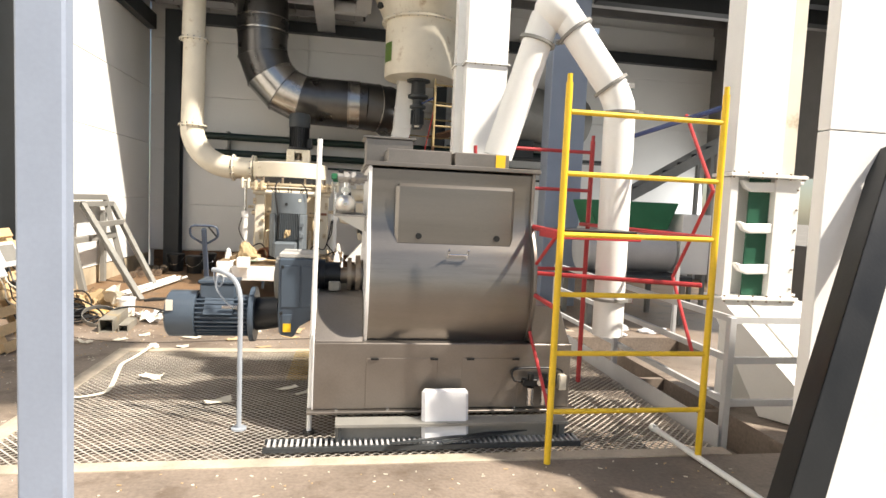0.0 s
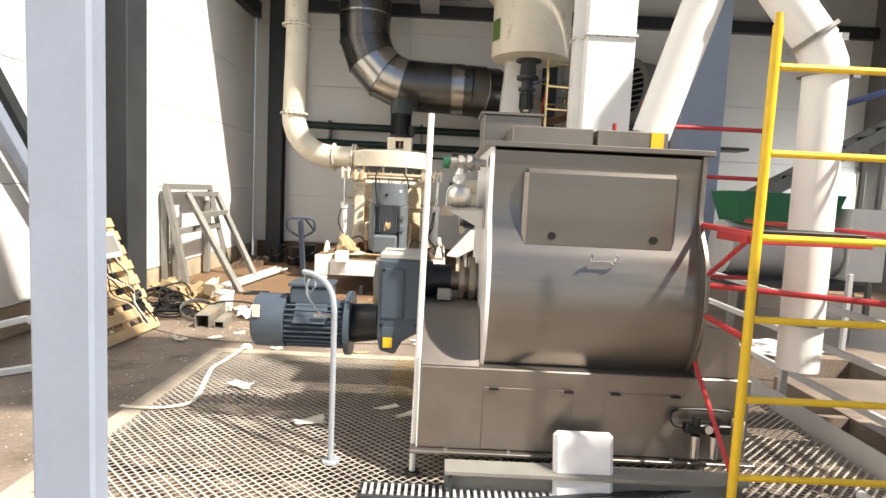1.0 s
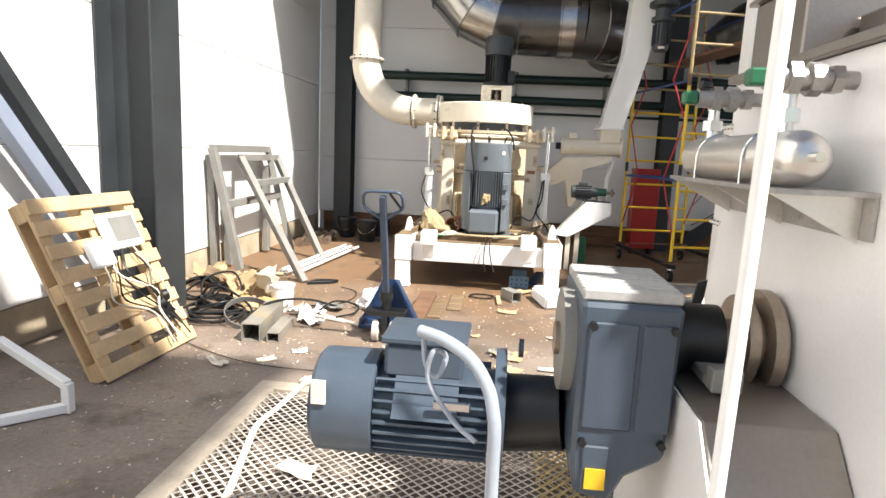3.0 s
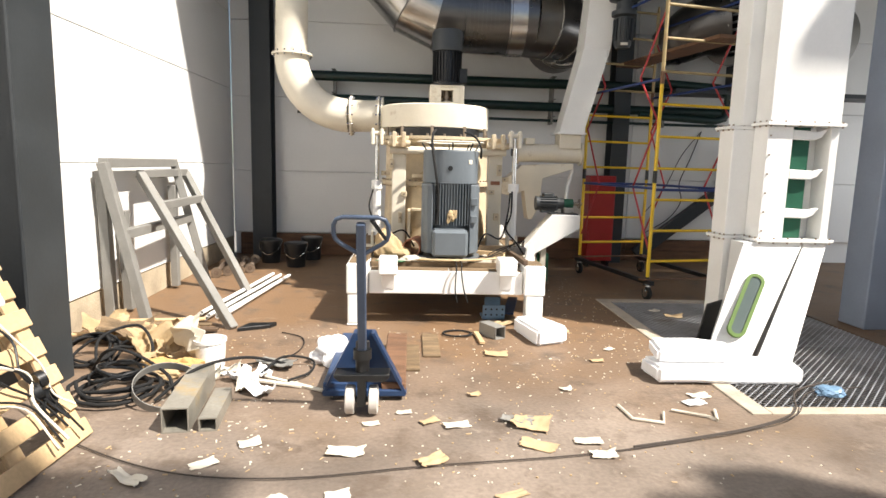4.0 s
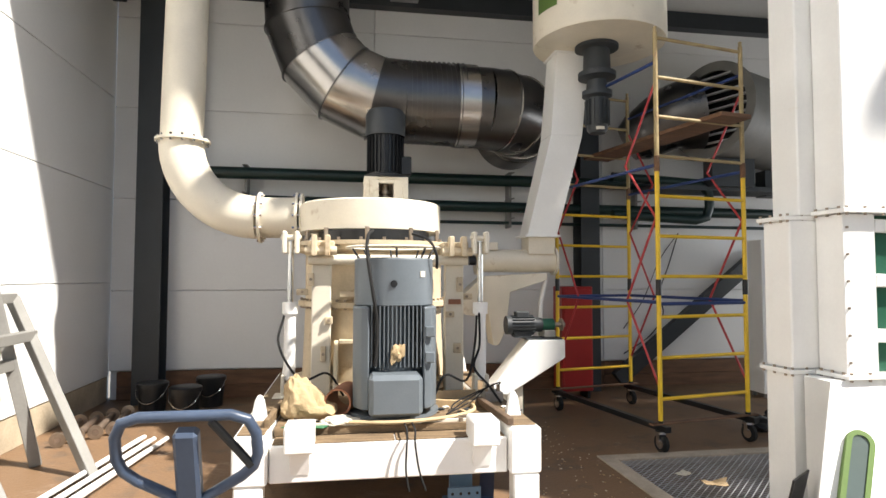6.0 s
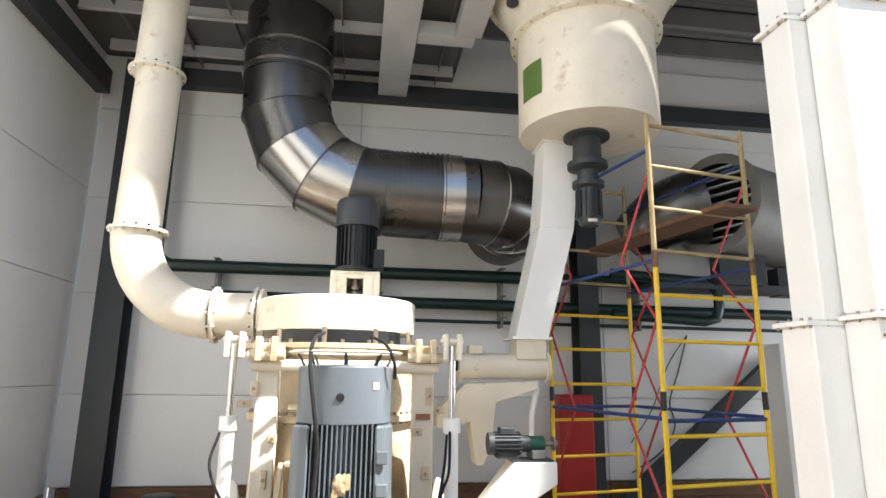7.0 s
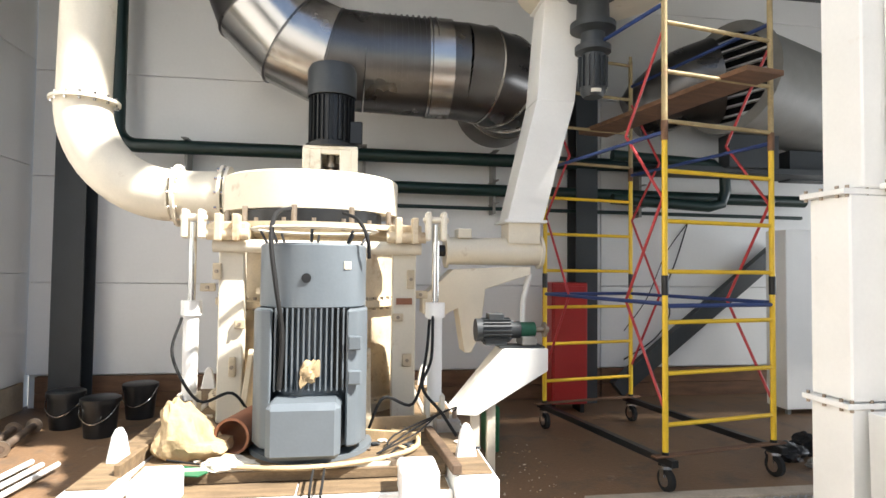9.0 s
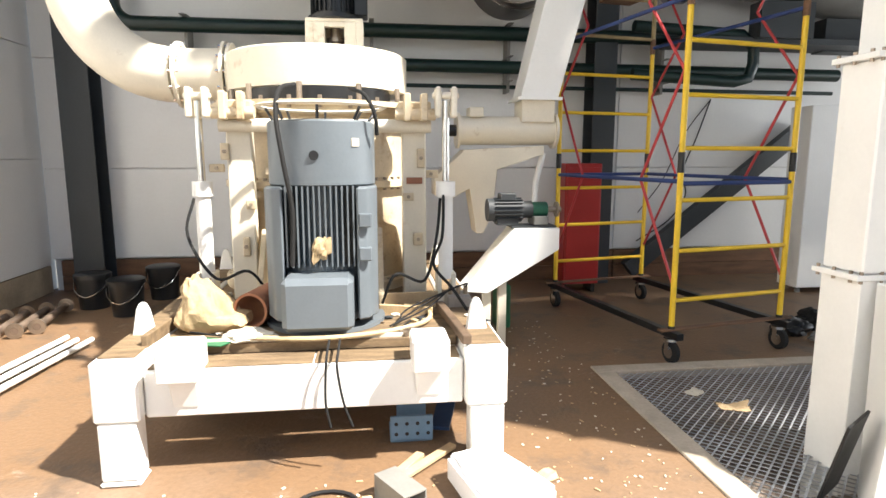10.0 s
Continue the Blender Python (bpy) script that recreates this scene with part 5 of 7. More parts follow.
def spiral_duct():
    t = thing("spiral_duct", "dark galvanised duct bending from ceiling to wall", "duct", pose(-1.4, 12.3, 4.0))
    r, y = 0.47, 12.25
    bm = B()
    rod(bm, (-1.40, y, 4.72), (-1.40, y, 5.80), r + 0.01, 40)
    part("riser", bm, DUCT, t)
    for z in (4.76, 5.0):
        bm = B()
        ring(bm, (-1.40, y, z), (-1.40, y, z + 0.03), r + 0.022, r - 0.02, 40)
        part("band", bm, DUCTLIGHT, t, "bright joint band")
    # mitred elbow of five gores
    c, rb = (-0.42, y, 4.50), 0.98
    gore = [(-1.40, y, 4.72)] + [(c[0] + rb * math.cos(radians(a)), y, c[2] + rb * math.sin(radians(a))) for a in (189, 212, 235, 258)] + [(-0.30, y, 3.52)]
    # gores 2 and 3 lighter: the elbow's sheen put into their colour
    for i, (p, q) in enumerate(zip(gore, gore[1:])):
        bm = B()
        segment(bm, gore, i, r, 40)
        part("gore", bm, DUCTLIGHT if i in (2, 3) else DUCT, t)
    for p, q, o in zip(gore, gore[1:], gore[2:]):
        d = (Vector(o) - Vector(p)).normalized() * 0.008
        bm = B()
        ring(bm, Vector(q) - d, Vector(q) + d, r + 0.012, r - 0.02, 40)
        part("seam", bm, DUCT, t)
    bm = B()
    rod(bm, (-0.30, y, 3.52), (0.66, y, 3.49), r - 0.005, 40)
    part("run", bm, DUCT, t)
    for i in range(12):
        x = -0.25 + i * 0.055
        bm = B()
        ring(bm, (x, y, 3.518), (x + 0.008, y, 3.518), r + 0.002, r - 0.02, 40)
        part("spiral_seam", bm, DUCT, t)
    for x, w, mt in ((0.28, 0.02, DUCTLIGHT), (0.31, 0.20, DUCTLIGHT)):
        bm = B()
        ring(bm, (x, y, 3.50), (x + w, y, 3.50), r + 0.008, r - 0.02, 40)
        part("band", bm, mt, t, "bright joint band")
    # second elbow into the wall
    g2 = [(0.62, y, 3.49), (0.84, y + 0.03, 3.48), (1.05, y + 0.14, 3.47), (1.20, y + 0.34, 3.46), (1.25, y + 0.6, 3.46), (1.25, BY, 3.46)]
    for i in range(len(g2) - 1):
        bm = B()
        segment(bm, g2, i, r, 40)
        part("gore", bm, DUCT, t)
    for p, q, o in zip(g2, g2[1:], g2[2:]):
        d = (Vector(o) - Vector(p)).normalized() * 0.01
        bm = B()
        ring(bm, Vector(q) - d, Vector(q) + d, r + 0.014, r - 0.02, 40)
        part("seam", bm, DUCTLIGHT, t)
    return t


spiral_duct()


def vessel():
    t = thing("hopper_vessel", "cream cylindrical vessel hanging below the ceiling", "vessel", pose(1.6, 11.2, 3.9))
    m = Matrix.Translation((1.60, 11.2, 0))
    bm = B()
    lathe(bm, ((0, 3.88), (0.655, 3.88), (0.665, 3.90), (0.665, 4.86)), 48, m)
    part("body", bm, CREAM, t, "smooth cream cylinder")
    bm = B()
    lathe(bm, ((0.665, 4.86), (0.74, 4.86), (0.74, 4.90), (0.69, 4.905), (0.93, 5.40), (0.985, 5.40), (0.985, 5.45), (0.95, 5.46), (0.60, 6.05), (0.60, 6.29)), 48, m)
    cone = part("cone", bm, CREAM, t, "flared bolted cone")
    bolt_ring(cone, (1.6, 11.2, 4.88), "z", 0.71, 28)
    bolt_ring(cone, (1.6, 11.2, 5.425), "z", 0.96, 36)
    bm = B()
    lathe(bm, ((0.668, 4.12), (0.674, 4.12), (0.674, 4.46), (0.668, 4.46)), 10, m, (radians(188), radians(212)))
    part("plate", bm, GREENRIM, t, "olive green square plate")
    bm = B()
    bmesh.ops.create_icosphere(bm, subdivisions=2, radius=0.05, matrix=Matrix.Translation((0.82, 10.98, 5.10)))
    rod(bm, (0.82, 10.98, 5.10), (0.78, 10.96, 5.10), 0.06, 14)
    part("port", bm, DARKSTEEL, t)
    # bottom drive
    bm = B()
    lathe(bm, ((0, 3.879), (0.22, 3.879), (0.22, 3.85), (0.13, 3.84), (0.14, 3.62), (0.19, 3.60), (0.19, 3.55), (0.10, 3.52), (0.10, 3.42), (0.15, 3.41), (0.15, 3.36), (0.10, 3.34), (0.105, 3.02), (0.08, 2.98), (0, 2.98)), 24, Matrix.Translation((1.58, 11.2, 0)))
    d = part("drive", bm, DARKSTEEL, t, "dark grey vertical geared drive")
    for k in range(14):
        m2 = Matrix.Translation((1.58, 11.2, 0)) @ Matrix.Rotation(radians(k * 360 / 14), 4, "Z")
        bm = B()
        box(bm, (0.10, -0.005, 3.06), (0.125, 0.005, 3.32), m2)
        part("cooling_fin", bm, DARKSTEEL, d)
    bm = B()
    lathe(bm, ((0.107, 3.0), (0.112, 3.0), (0.112, 3.03), (0.107, 3.03)), 8, Matrix.Translation((1.58, 11.2, 0)), (radians(240), radians(285)))
    part("sticker", bm, PAPER, d, "white sticker")
    return t


vessel()


def loft(bm, a, b):
    va = [bm.verts.new(p) for p in a]
    vb = [bm.verts.new(p) for p in b]
    bm.faces.new(va[::-1])
    bm.faces.new(vb)
    n = len(va)
    for i in range(n):
        j = (i + 1) % n
        bm.faces.new((va[i], va[j], vb[j], vb[i]))
    return bm


def feed_chute():
    t = thing("feed_chute", "white square chute from the vessel to the mill feeder", "chute", pose(1.15, 11.6, 2.0))
    top = [(1.22, 11.38, 3.88), (1.58, 11.38, 3.88), (1.58, 11.70, 3.88), (1.22, 11.70, 3.88)]
    mid = [(1.16, 11.40, 3.0), (1.50, 11.40, 3.0), (1.50, 11.75, 3.0), (1.16, 11.75, 3.0)]
    low = [(0.92, 11.47, 1.95), (1.24, 11.47, 1.95), (1.24, 11.78, 1.95), (0.92, 11.78, 1.95)]
    bm = B()
    loft(bm, top, mid)
    part("upper_chute", bm, WHITESTEEL, t, "", 0.004)
    bm = B()
    loft(bm, mid, low)
    part("lower_chute", bm, WHITESTEEL, t, "", 0.004)
    for p, g in ((low, 0.03), (top, 0.03)):
        z = p[0][2]
        bm = B()
        box(bm, (p[0][0] - g, p[0][1] - g, z - 0.012), (p[2][0] + g, p[2][1] + g, z + 0.012))
        part("flange", bm, WHITESTEEL, t)
    # horizontal rotary feeder
    bm = B()
    rod(bm, (0.42, 11.62, 1.69), (1.25, 11.62, 1.69), 0.120, 32)
    f = part("feeder", bm, CREAM, t, "cream horizontal feeder tube")
    for x in (0.40, 1.24):
        bm = B()
        rod(bm, (x, 11.62, 1.69), (x + 0.025, 11.62, 1.69), 0.150, 32)
        part("end_flange", bm, CREAM, f)
    bm = B()
    box(bm, (0.94, 11.49, 1.76), (1.22, 11.76, 1.937))
    part("throat", bm, CREAM, t)
    bm = B()
    box(bm, (0.50, 11.52, 1.80), (0.62, 11.70, 1.88))
    part("cap", bm, CREAM, t, "", 0.006)
    bm = B()
    rod(bm, (0.33, 11.62, 1.69), (0.40, 11.62, 1.69), 0.05, 14)
    part("shaft_end", bm, BLACKSTEEL, t)
    bm = B()
    prism(bm, [(0.20, 1.30), (0.46, 1.53), (1.14, 1.56), (1.14, 1.49), (0.74, 1.36), (0.70, 0.98), (0.62, 0.82), (0.56, 0.82), (0.50, 1.2), (0.35, 1.12), (0.20, 1.15)], "y", 11.50, 11.75)
    part("outlet_spout", bm, CREAM, t, "cream tapering spout", 0.006)
    bm = B()
    sweep(bm, [(1.16, 11.6, 1.5), (1.10, 11.6, 1.25), (1.09, 11.6, 0.9)], 0.025)
    part("drain", bm, WHITESTEEL, t)
    return t


feed_chute()


def screw_conveyor():
    t = thing("screw_conveyor", "white inclined screw feeder box with its drive", "conveyor", pose(0.7, 11.0, 0.3))
    bm = B()
    prism(bm, [(0.33, 0.48), (0.72, 0.945), (1.06, 0.945), (1.06, 0.78), (0.52, 0.46)], "y", 10.78, 11.02)
    part("trough", bm, WHITESTEEL, t, "white folded-steel trough", 0.006)
    for x in (0.5, 0.62):
        bm = B()
        box(bm, (x, 10.86, 0.0), (x + 0.06, 10.92, 0.47 if x < 0.6 else 0.54))
        part("leg", bm, CREAM, t)
    bm = B()
    box(bm, (0.70, 10.80, 0.946), (1.04, 11.0, 0.96))
    part("base", bm, DARKSTEEL, t)
    z = 1.075
    bm = B()
    rod(bm, (0.56, 10.9, z), (0.80, 10.9, z), 0.078, 22)
    rod(bm, (0.53, 10.9, z), (0.57, 10.9, z), 0.085, 22)
    box(bm, (0.60, 10.84, 0.965), (0.76, 10.96, 1.01))
    mo = part("motor", bm, DARKSTEEL, t, "dark grey electric motor")
    for k in range(18):
        m = Matrix.Translation((0, 10.9, z)) @ Matrix.Rotation(radians(20 * k), 4, "X")
        bm = B()
        box(bm, (0.58, 0.075, -0.003), (0.79, 0.092, 0.003), m)
        part("cooling_fin", bm, DARKSTEEL, mo)
    bm = B()
    box(bm, (0.62, 10.85, z + 0.07), (0.74, 10.95, z + 0.125))
    part("terminal_box", bm, DARKSTEEL, t, "", 0.006)
    bm = B()
    rod(bm, (0.80, 10.9, z), (0.87, 10.9, z), 0.065, 20)
    part("gearbox", bm, DARKSTEEL, t)
    bm = B()
    box(bm, (0.87, 10.81, 0.965), (0.98, 10.99, 1.03))
    part("foot", bm, GREYFRAME, t, "", 0.006)
    bm = B()
    rod(bm, (0.87, 10.9, z), (0.99, 10.9, z), 0.058, 16)
    part("bearing", bm, DARKGREEN, t, "green cast bearing", 0.006)
    bm = B()
    rod(bm, (0.99, 10.9, z), (1.10, 10.9, z), 0.022, 12)
    rod(bm, (1.06, 10.9, z), (1.075, 10.9, z), 0.058, 18)
    part("pulley", bm, BRASS, t)
    return t


screw_conveyor()
bm = B()
prism(bm, [(11.40, 0.0), (11.60, 0.0), (11.60, 0.25), (11.54, 0.38), (11.40, 0.38)], "x", 0.73, 0.85)
solid("green_can", bm, GREEN, "green metal jerrycan standing by the mill", "jerrycan", bevel=0.012)

# dark green pipes on the far wall
def wall_pipe(name_label, pts, r):
    t = thing("wall_pipe", name_label, "pipe", pose(*pts[0]), "wall pipes")
    bm = B()
    sweep(bm, pts, r, 16)
    part("tube", bm, PIPEGREEN, t)
    return t


y = BY - 0.28
wall_pipe("dark green service pipe with a bend along the wall", [(-2.86, y, 5.5), (-2.86, y, 3.05)] + elbow_pts((-2.66, y, 3.0), 0.2, 180, 270, "xz", 8) + [(5.2, y, 2.78)], 0.075)
wall_pipe("dark green service pipe low along the wall", [(-2.75, y + 0.05, 2.47), (5.2, y + 0.05, 2.42)], 0.07)
wall_pipe("slim dark service pipe along the wall", [(-2.75, y + 0.1, 2.26), (5.2, y + 0.1, 2.22)], 0.022)
wall_pipe("short dark green pipe behind the scaffold", [(2.4, y - 0.5, 2.32), (3.55, y - 0.5, 2.26), (3.7, y - 0.5, 2.3), (3.75, y - 0.5, 2.45), (3.74, y - 0.5, 2.62), (3.6, y - 0.5, 2.74), (2.4, y - 0.5, 2.80)], 0.06)
for x in (-2.2, -0.3, 1.2, 3.0):
    bm = B()
    box(bm, (x, y + 0.06, 2.18), (x + 0.03, BY - 0.01, 2.92))
    for z in (2.30, 2.56, 2.90):
        box(bm, (x - 0.01, y - 0.06, z - 0.01), (x + 0.04, BY - 0.01, z))
    solid("pipe_bracket", bm, GREYFRAME, "small steel pipe bracket fixed to the wall", "bracket", "pipe brackets")


# ---- bucket elevators ----
def elevator(ox, oy, label, near=True):
    t = thing("bucket_elevator", label, "bucket elevator", pose(ox, oy, 0), "bucket elevators")

    def P(name, bm, m, parent=None, lab="", bevel=0.004):
        if not near:
            for v in bm.verts:
                v.co.x = 0.67 - v.co.x
        return part(name, bm, m, parent or t, lab, bevel, False)

    # boot: a slanted inlet plate beside a narrower take-up casing
    P("rear_boot", box(B(), (-0.13, 0.235, 0.012 if not near else -0.25), (0.36, 0.47, 0.925)), WHITESTEEL)
    bl, br, tl, tr = Vector((-0.46, -0.26, 0.012)), Vector((-0.22, -0.47, 0.012)), Vector((-0.07, 0.01, 0.92)), Vector((0.45, 0.01, 0.92))
    bm = B()
    loft(bm, [bl, br, (0.02, -0.02, 0.012), (-0.18, 0.08, 0.012)], [tl, tr, (0.45, 0.22, 0.92), (-0.07, 0.22, 0.92)])
    boot = P("inlet_boot", bm, WHITESTEEL, None, "white slanted inlet casing")
    bm = B()
    loft(bm, [(-0.18, -0.49, 0.012), (0.06, -0.57, 0.012), (0.36, -0.10, 0.012), (0.10, -0.05, 0.012)], [(0.47, 0.02, 0.92), (0.67, 0.02, 0.92), (0.67, 0.22, 0.92), (0.47, 0.22, 0.92)])
    P("take_up", bm, WHITESTEEL)
    if near:
        lo = bl.lerp(tl, 0.20) * 0.55 + br.lerp(tr, 0.20) * 0.45
        hi = bl.lerp(tl, 0.69) * 0.55 + br.lerp(tr, 0.69) * 0.45
        up = (hi - lo).normalized()
        side = (br - bl) * 0.5 + (tr - tl) * 0.5
        side = (side - up * side.dot(up)).normalized()
        out = side.cross(up)
        if out.y > 0:
            out = -out
        half = (hi - lo).length / 2 - 0.05
        for r0, r1, mt, nm, d in ((0.0, 0.044, GLASS, "sight_glass", 0.012), (0.044, 0.072, GREENRIM, "window_seal", 0.02)):
            bm = B()
            loops = []
            for rr, dd in ((r1, -0.02), (r1, d), (r0, d), (r0, -0.02)):
                loop = []
                for k in range(28):
                    a = 2 * math.pi * k / 28
                    e = half if math.sin(a) >= 0 else -half
                    loop.append(bm.verts.new((lo + hi) / 2 + side * (rr * math.cos(a)) + up * (rr * math.sin(a) + e) + out * dd))
                loops.append(loop)
                if rr == r1 and dd == d and not r0:
                    break
            for p, q in zip(loops, loops[1:]):
                for k in range(28):
                    j = (k + 1) % 28
                    bm.faces.new((p[k], p[j], q[j], q[k]))
            if not r0:
                bm.faces.new(loops[-1])
            P(nm, bm, mt, boot, "olive green rubber window seal" if r0 else "oval sight glass", 0)
    # rear leg and front leg, with the open window section between two flanges
    for z0, z1 in ((0.955, 1.88), (1.91, 3.66), (3.69, 4.75)):
        P("rear_leg", box(B(), (-0.13 if z0 < 1 else -0.06, 0.235, z0), (0.36, 0.47, z1)), WHITESTEEL if near else CREAM, bevel=0.008)
    for z0, z1 in ((1.935, 3.66), (3.69, 4.75)):
        P("front_leg", box(B(), (0.05 if near else 0.24, 0.01, z0), (0.67, 0.23, z1)), WHITESTEEL, bevel=0.008)
    for a, b in (((0.05, 0.025, 0.955), (0.27, 0.23, 1.90)), ((0.60, 0.025, 0.955), (0.67, 0.23, 1.90)), ((0.271, 0.20, 0.955), (0.599, 0.23, 1.90))):
        P("side_panel", box(B(), a, b), WHITESTEEL)
    P("belt", box(B(), (0.272, 0.082, 0.955), (0.46, 0.098, 1.90)), DARKGREEN, None, "dark green belt behind the open slots")
    for z in (1.17, 1.50, 1.83):
        bm = B()
        prism(bm, [(0.272, z - 0.035), (0.46, z - 0.04), (0.525, z - 0.015), (0.575, z + 0.05), (0.555, z + 0.052), (0.50, z + 0.035), (0.272, z + 0.045)], "y", 0.030, 0.081)
        P("bucket", bm, WHITESTEEL, None, "", 0.008)
    for z0, xa, ya, xb, yb in ((0.926, -0.16, 0.226, 0.39, 0.50), (1.881, -0.16, 0.236, 0.39, 0.50), (3.661, -0.09, 0.236, 0.39, 0.50),
                               (0.9265, 0.02, -0.02, 0.70, 0.225), (1.905, 0.02, -0.02, 0.70, 0.235), (3.662, 0.02, -0.02, 0.70, 0.235)):
        f = P("flange", box(B(), (xa, ya, z0), (xb, yb, z0 + 0.026)), WHITESTEEL, bevel=0.003)
        for k in range(6):
            x = xa + 0.03 + k * (xb - xa - 0.06) / 5
            bm = B()
            rod(bm, (x, ya + 0.012, z0 - 0.014), (x, ya + 0.012, z0 + 0.040), 0.009, 6)
            P("bolt", bm, BRASS, f, "", 0)
        for k in range(3):
            yy = ya + 0.05 + k * (yb - ya - 0.08) / 2
            bm = B()
            rod(bm, (xa + 0.012, yy, z0 - 0.014), (xa + 0.012, yy, z0 + 0.040), 0.009, 6)
            P("bolt", bm, BRASS, f, "", 0)
    for z in (1.02, 1.18, 1.34, 1.50, 1.66, 1.82):
        bm = B()
        rod(bm, (0.075, 0.015, z), (0.075, 0.026, z), 0.008, 6)
        P("bolt", bm, BRASS, None, "", 0)
    return t


elevator(1.93, 8.62, "tall white steel bucket elevator with an oval sight window")
elevator(3.28, 4.2, "tall white steel bucket elevator behind the railing", False)
# side duct section and white cabinet beside the elevator
bm = B()
box(bm, (4.24, 12.3, 0.06), (5.05, 12.62, 2.0))
t = solid("white_cabinet", bm, WHITESTEEL, "plain white steel cabinet standing behind the scaffold", "cabinet", bevel=0.008)
for x in (4.28, 4.97):
    for yy in (12.34, 12.54):
        bm = B()
        box(bm, (x, yy, 0.0), (x + 0.04, yy + 0.04, 0.059))
        part("foot", bm, GREYFRAME, t, "grey foot")


# ---- split pipe over the mixer ----
def split_pipe():
    t = thing("split_pipe", "white round pipe forking to the mixer and down", "pipe", pose(1.75, 4.2, 2.9))
    r = 0.11
    fork = (1.76, 4.22, 3.02)
    bm = B()
    rod(bm, fork, (1.76, 4.22, 4.6), r + 0.01, 28)
    part("riser", bm, WHITESTEEL, t)
    bm = B()
    rod(bm, (1.70, 4.25, 2.98), (1.42, 4.36, 1.956), r, 28)
    part("branch", bm, WHITESTEEL, t)
    bm = B()
    rod(bm, (1.82, 4.20, 3.0), (2.19, 4.09, 2.46), r, 28)
    part("branch", bm, WHITESTEEL, t)
    bm = B()
    sweep(bm, [(2.17, 4.10, 2.49), (2.205, 4.085, 2.42), (2.232, 4.075, 2.35), (2.238, 4.07, 2.28)], r, 28)
    part("elbow", bm, WHITESTEEL, t)
    bm = B()
    ring(bm, (2.238, 4.07, 2.28), (2.245, 4.05, 0.67), r, r - 0.006, 28)
    part("drop_leg", bm, WHITESTEEL, t)
    for p, q in (((2.162, 4.10, 2.502), (2.175, 4.097, 2.484)), ((2.236, 4.07, 2.305), (2.237, 4.07, 2.285)), ((2.244, 4.05, 0.95), (2.244, 4.05, 0.93)), ((1.655, 4.268, 2.81), (1.649, 4.27, 2.79)), ((1.90, 4.178, 2.885), (1.913, 4.174, 2.867))):
        bm = B()
        ring(bm, p, q, r + 0.025, r - 0.01, 28)
        f = part("flange", bm, GREYFRAME, t, "grey clamped flange")
        bm = B()
        c = (Vector(p) + Vector(q)) / 2
        box(bm, (c.x + r + 0.01, c.y - 0.05, c.z - 0.02), (c.x + r + 0.05, c.y - 0.02, c.z + 0.02))
        part("clamp_bolt", bm, CHROME, f)
    bm = B()
    bmesh.ops.create_icosphere(bm, subdivisions=3, radius=0.155, matrix=Matrix.Translation(fork))
    part("fork", bm, WHITESTEEL, t)
    return t


split_pipe()


# ---- railing, toe plate and things by the stairwell ----
def railing():
    t = thing("railing", "light grey tubular railing round the stairwell", "railing", pose(2.92, 3.6, 0))
    for x, y in ((2.93, 3.60), (2.93, 5.3), (2.93, 7.0), (4.6, 7.05)):
        bm = B()
        box(bm, (x - 0.025, y - 0.025, 0.0 if y > 6.2 else -0.05), (x + 0.025, y + 0.025, 0.90))
        part("post", bm, RAIL, t, "", 0.004)
    for z in (0.88, 0.60, 0.30):
        bm = B()
        bar(bm, (2.96, 3.58, z), (2.96, 7.0, z), 0.03, 0.045)
        part("rail", bm, RAIL, t)
        bm = B()
        bar(bm, (2.96, 3.60, z), (3.5, 3.60, z), 0.03, 0.045)
        part("rail", bm, RAIL, t)
    bm = B()
    box(bm, (2.865, 3.56, -0.05), (2.875, 6.9, 0.15))
    part("toe_plate", bm, RAIL, t)
    return t


railing()

# pale panel partition and the black slotted angle that leans on it
t = tagged(new("wall_partition", finish(box(B(), (2.65, 2.60, 0), (5.5, 2.68, 2.03)), "wall_partition", PANEL, 0.004)), "white sandwich-panel partition with a level joint", "wall", kind="structure")
ob = new("wall_panel", finish(box(B(), (2.65, 2.60, 2.036), (5.5, 2.68, 3.0)), "wall_panel", PANEL, 0.004))
ob.parent = t


def slotted_angle():
    t = thing("slotted_angle", "black painted slotted steel angle leaning on the partition", "steel angle", pose(2.3, 2.2, 0))
    p, q = Vector((1.95, 1.98, 0.0)), Vector((2.95, 2.52, 1.98))
    d = (q - p).normalized()
    side = Vector((1, 0, 0)) - d * d.x
    side.normalize()
    back = d.cross(side)
    if back.y < 0:
        back = -back
    bm = B()
    for u, v, w, h in ((0.0, 0.0, 0.16, 0.006), (0.0, 0.0, 0.006, 0.12)):
        vs = []
        for end in (p, q):
            for a, b in ((u, v), (u + w, v), (u + w, v + h), (u, v + h)):
                vs.append(bm.verts.new(end + side * a + back * b))
        for f in ((3, 2, 1, 0), (4, 5, 6, 7), (0, 1, 5, 4), (1, 2, 6, 5), (2, 3, 7, 6), (3, 0, 4, 7)):
            bm.faces.new([vs[i] for i in f])
    part("angle", bm, BLACKSTEEL, t)
    for k in range(5):
        c = q - d * (0.03 + 0.035 * k) + side * (0.03 + 0.0 * k)
        bm = B()
        rod(bm, c - back * 0.001, c - back * 0.004, 0.009, 10)
        part("slot", bm, PAPER, t)
    return t


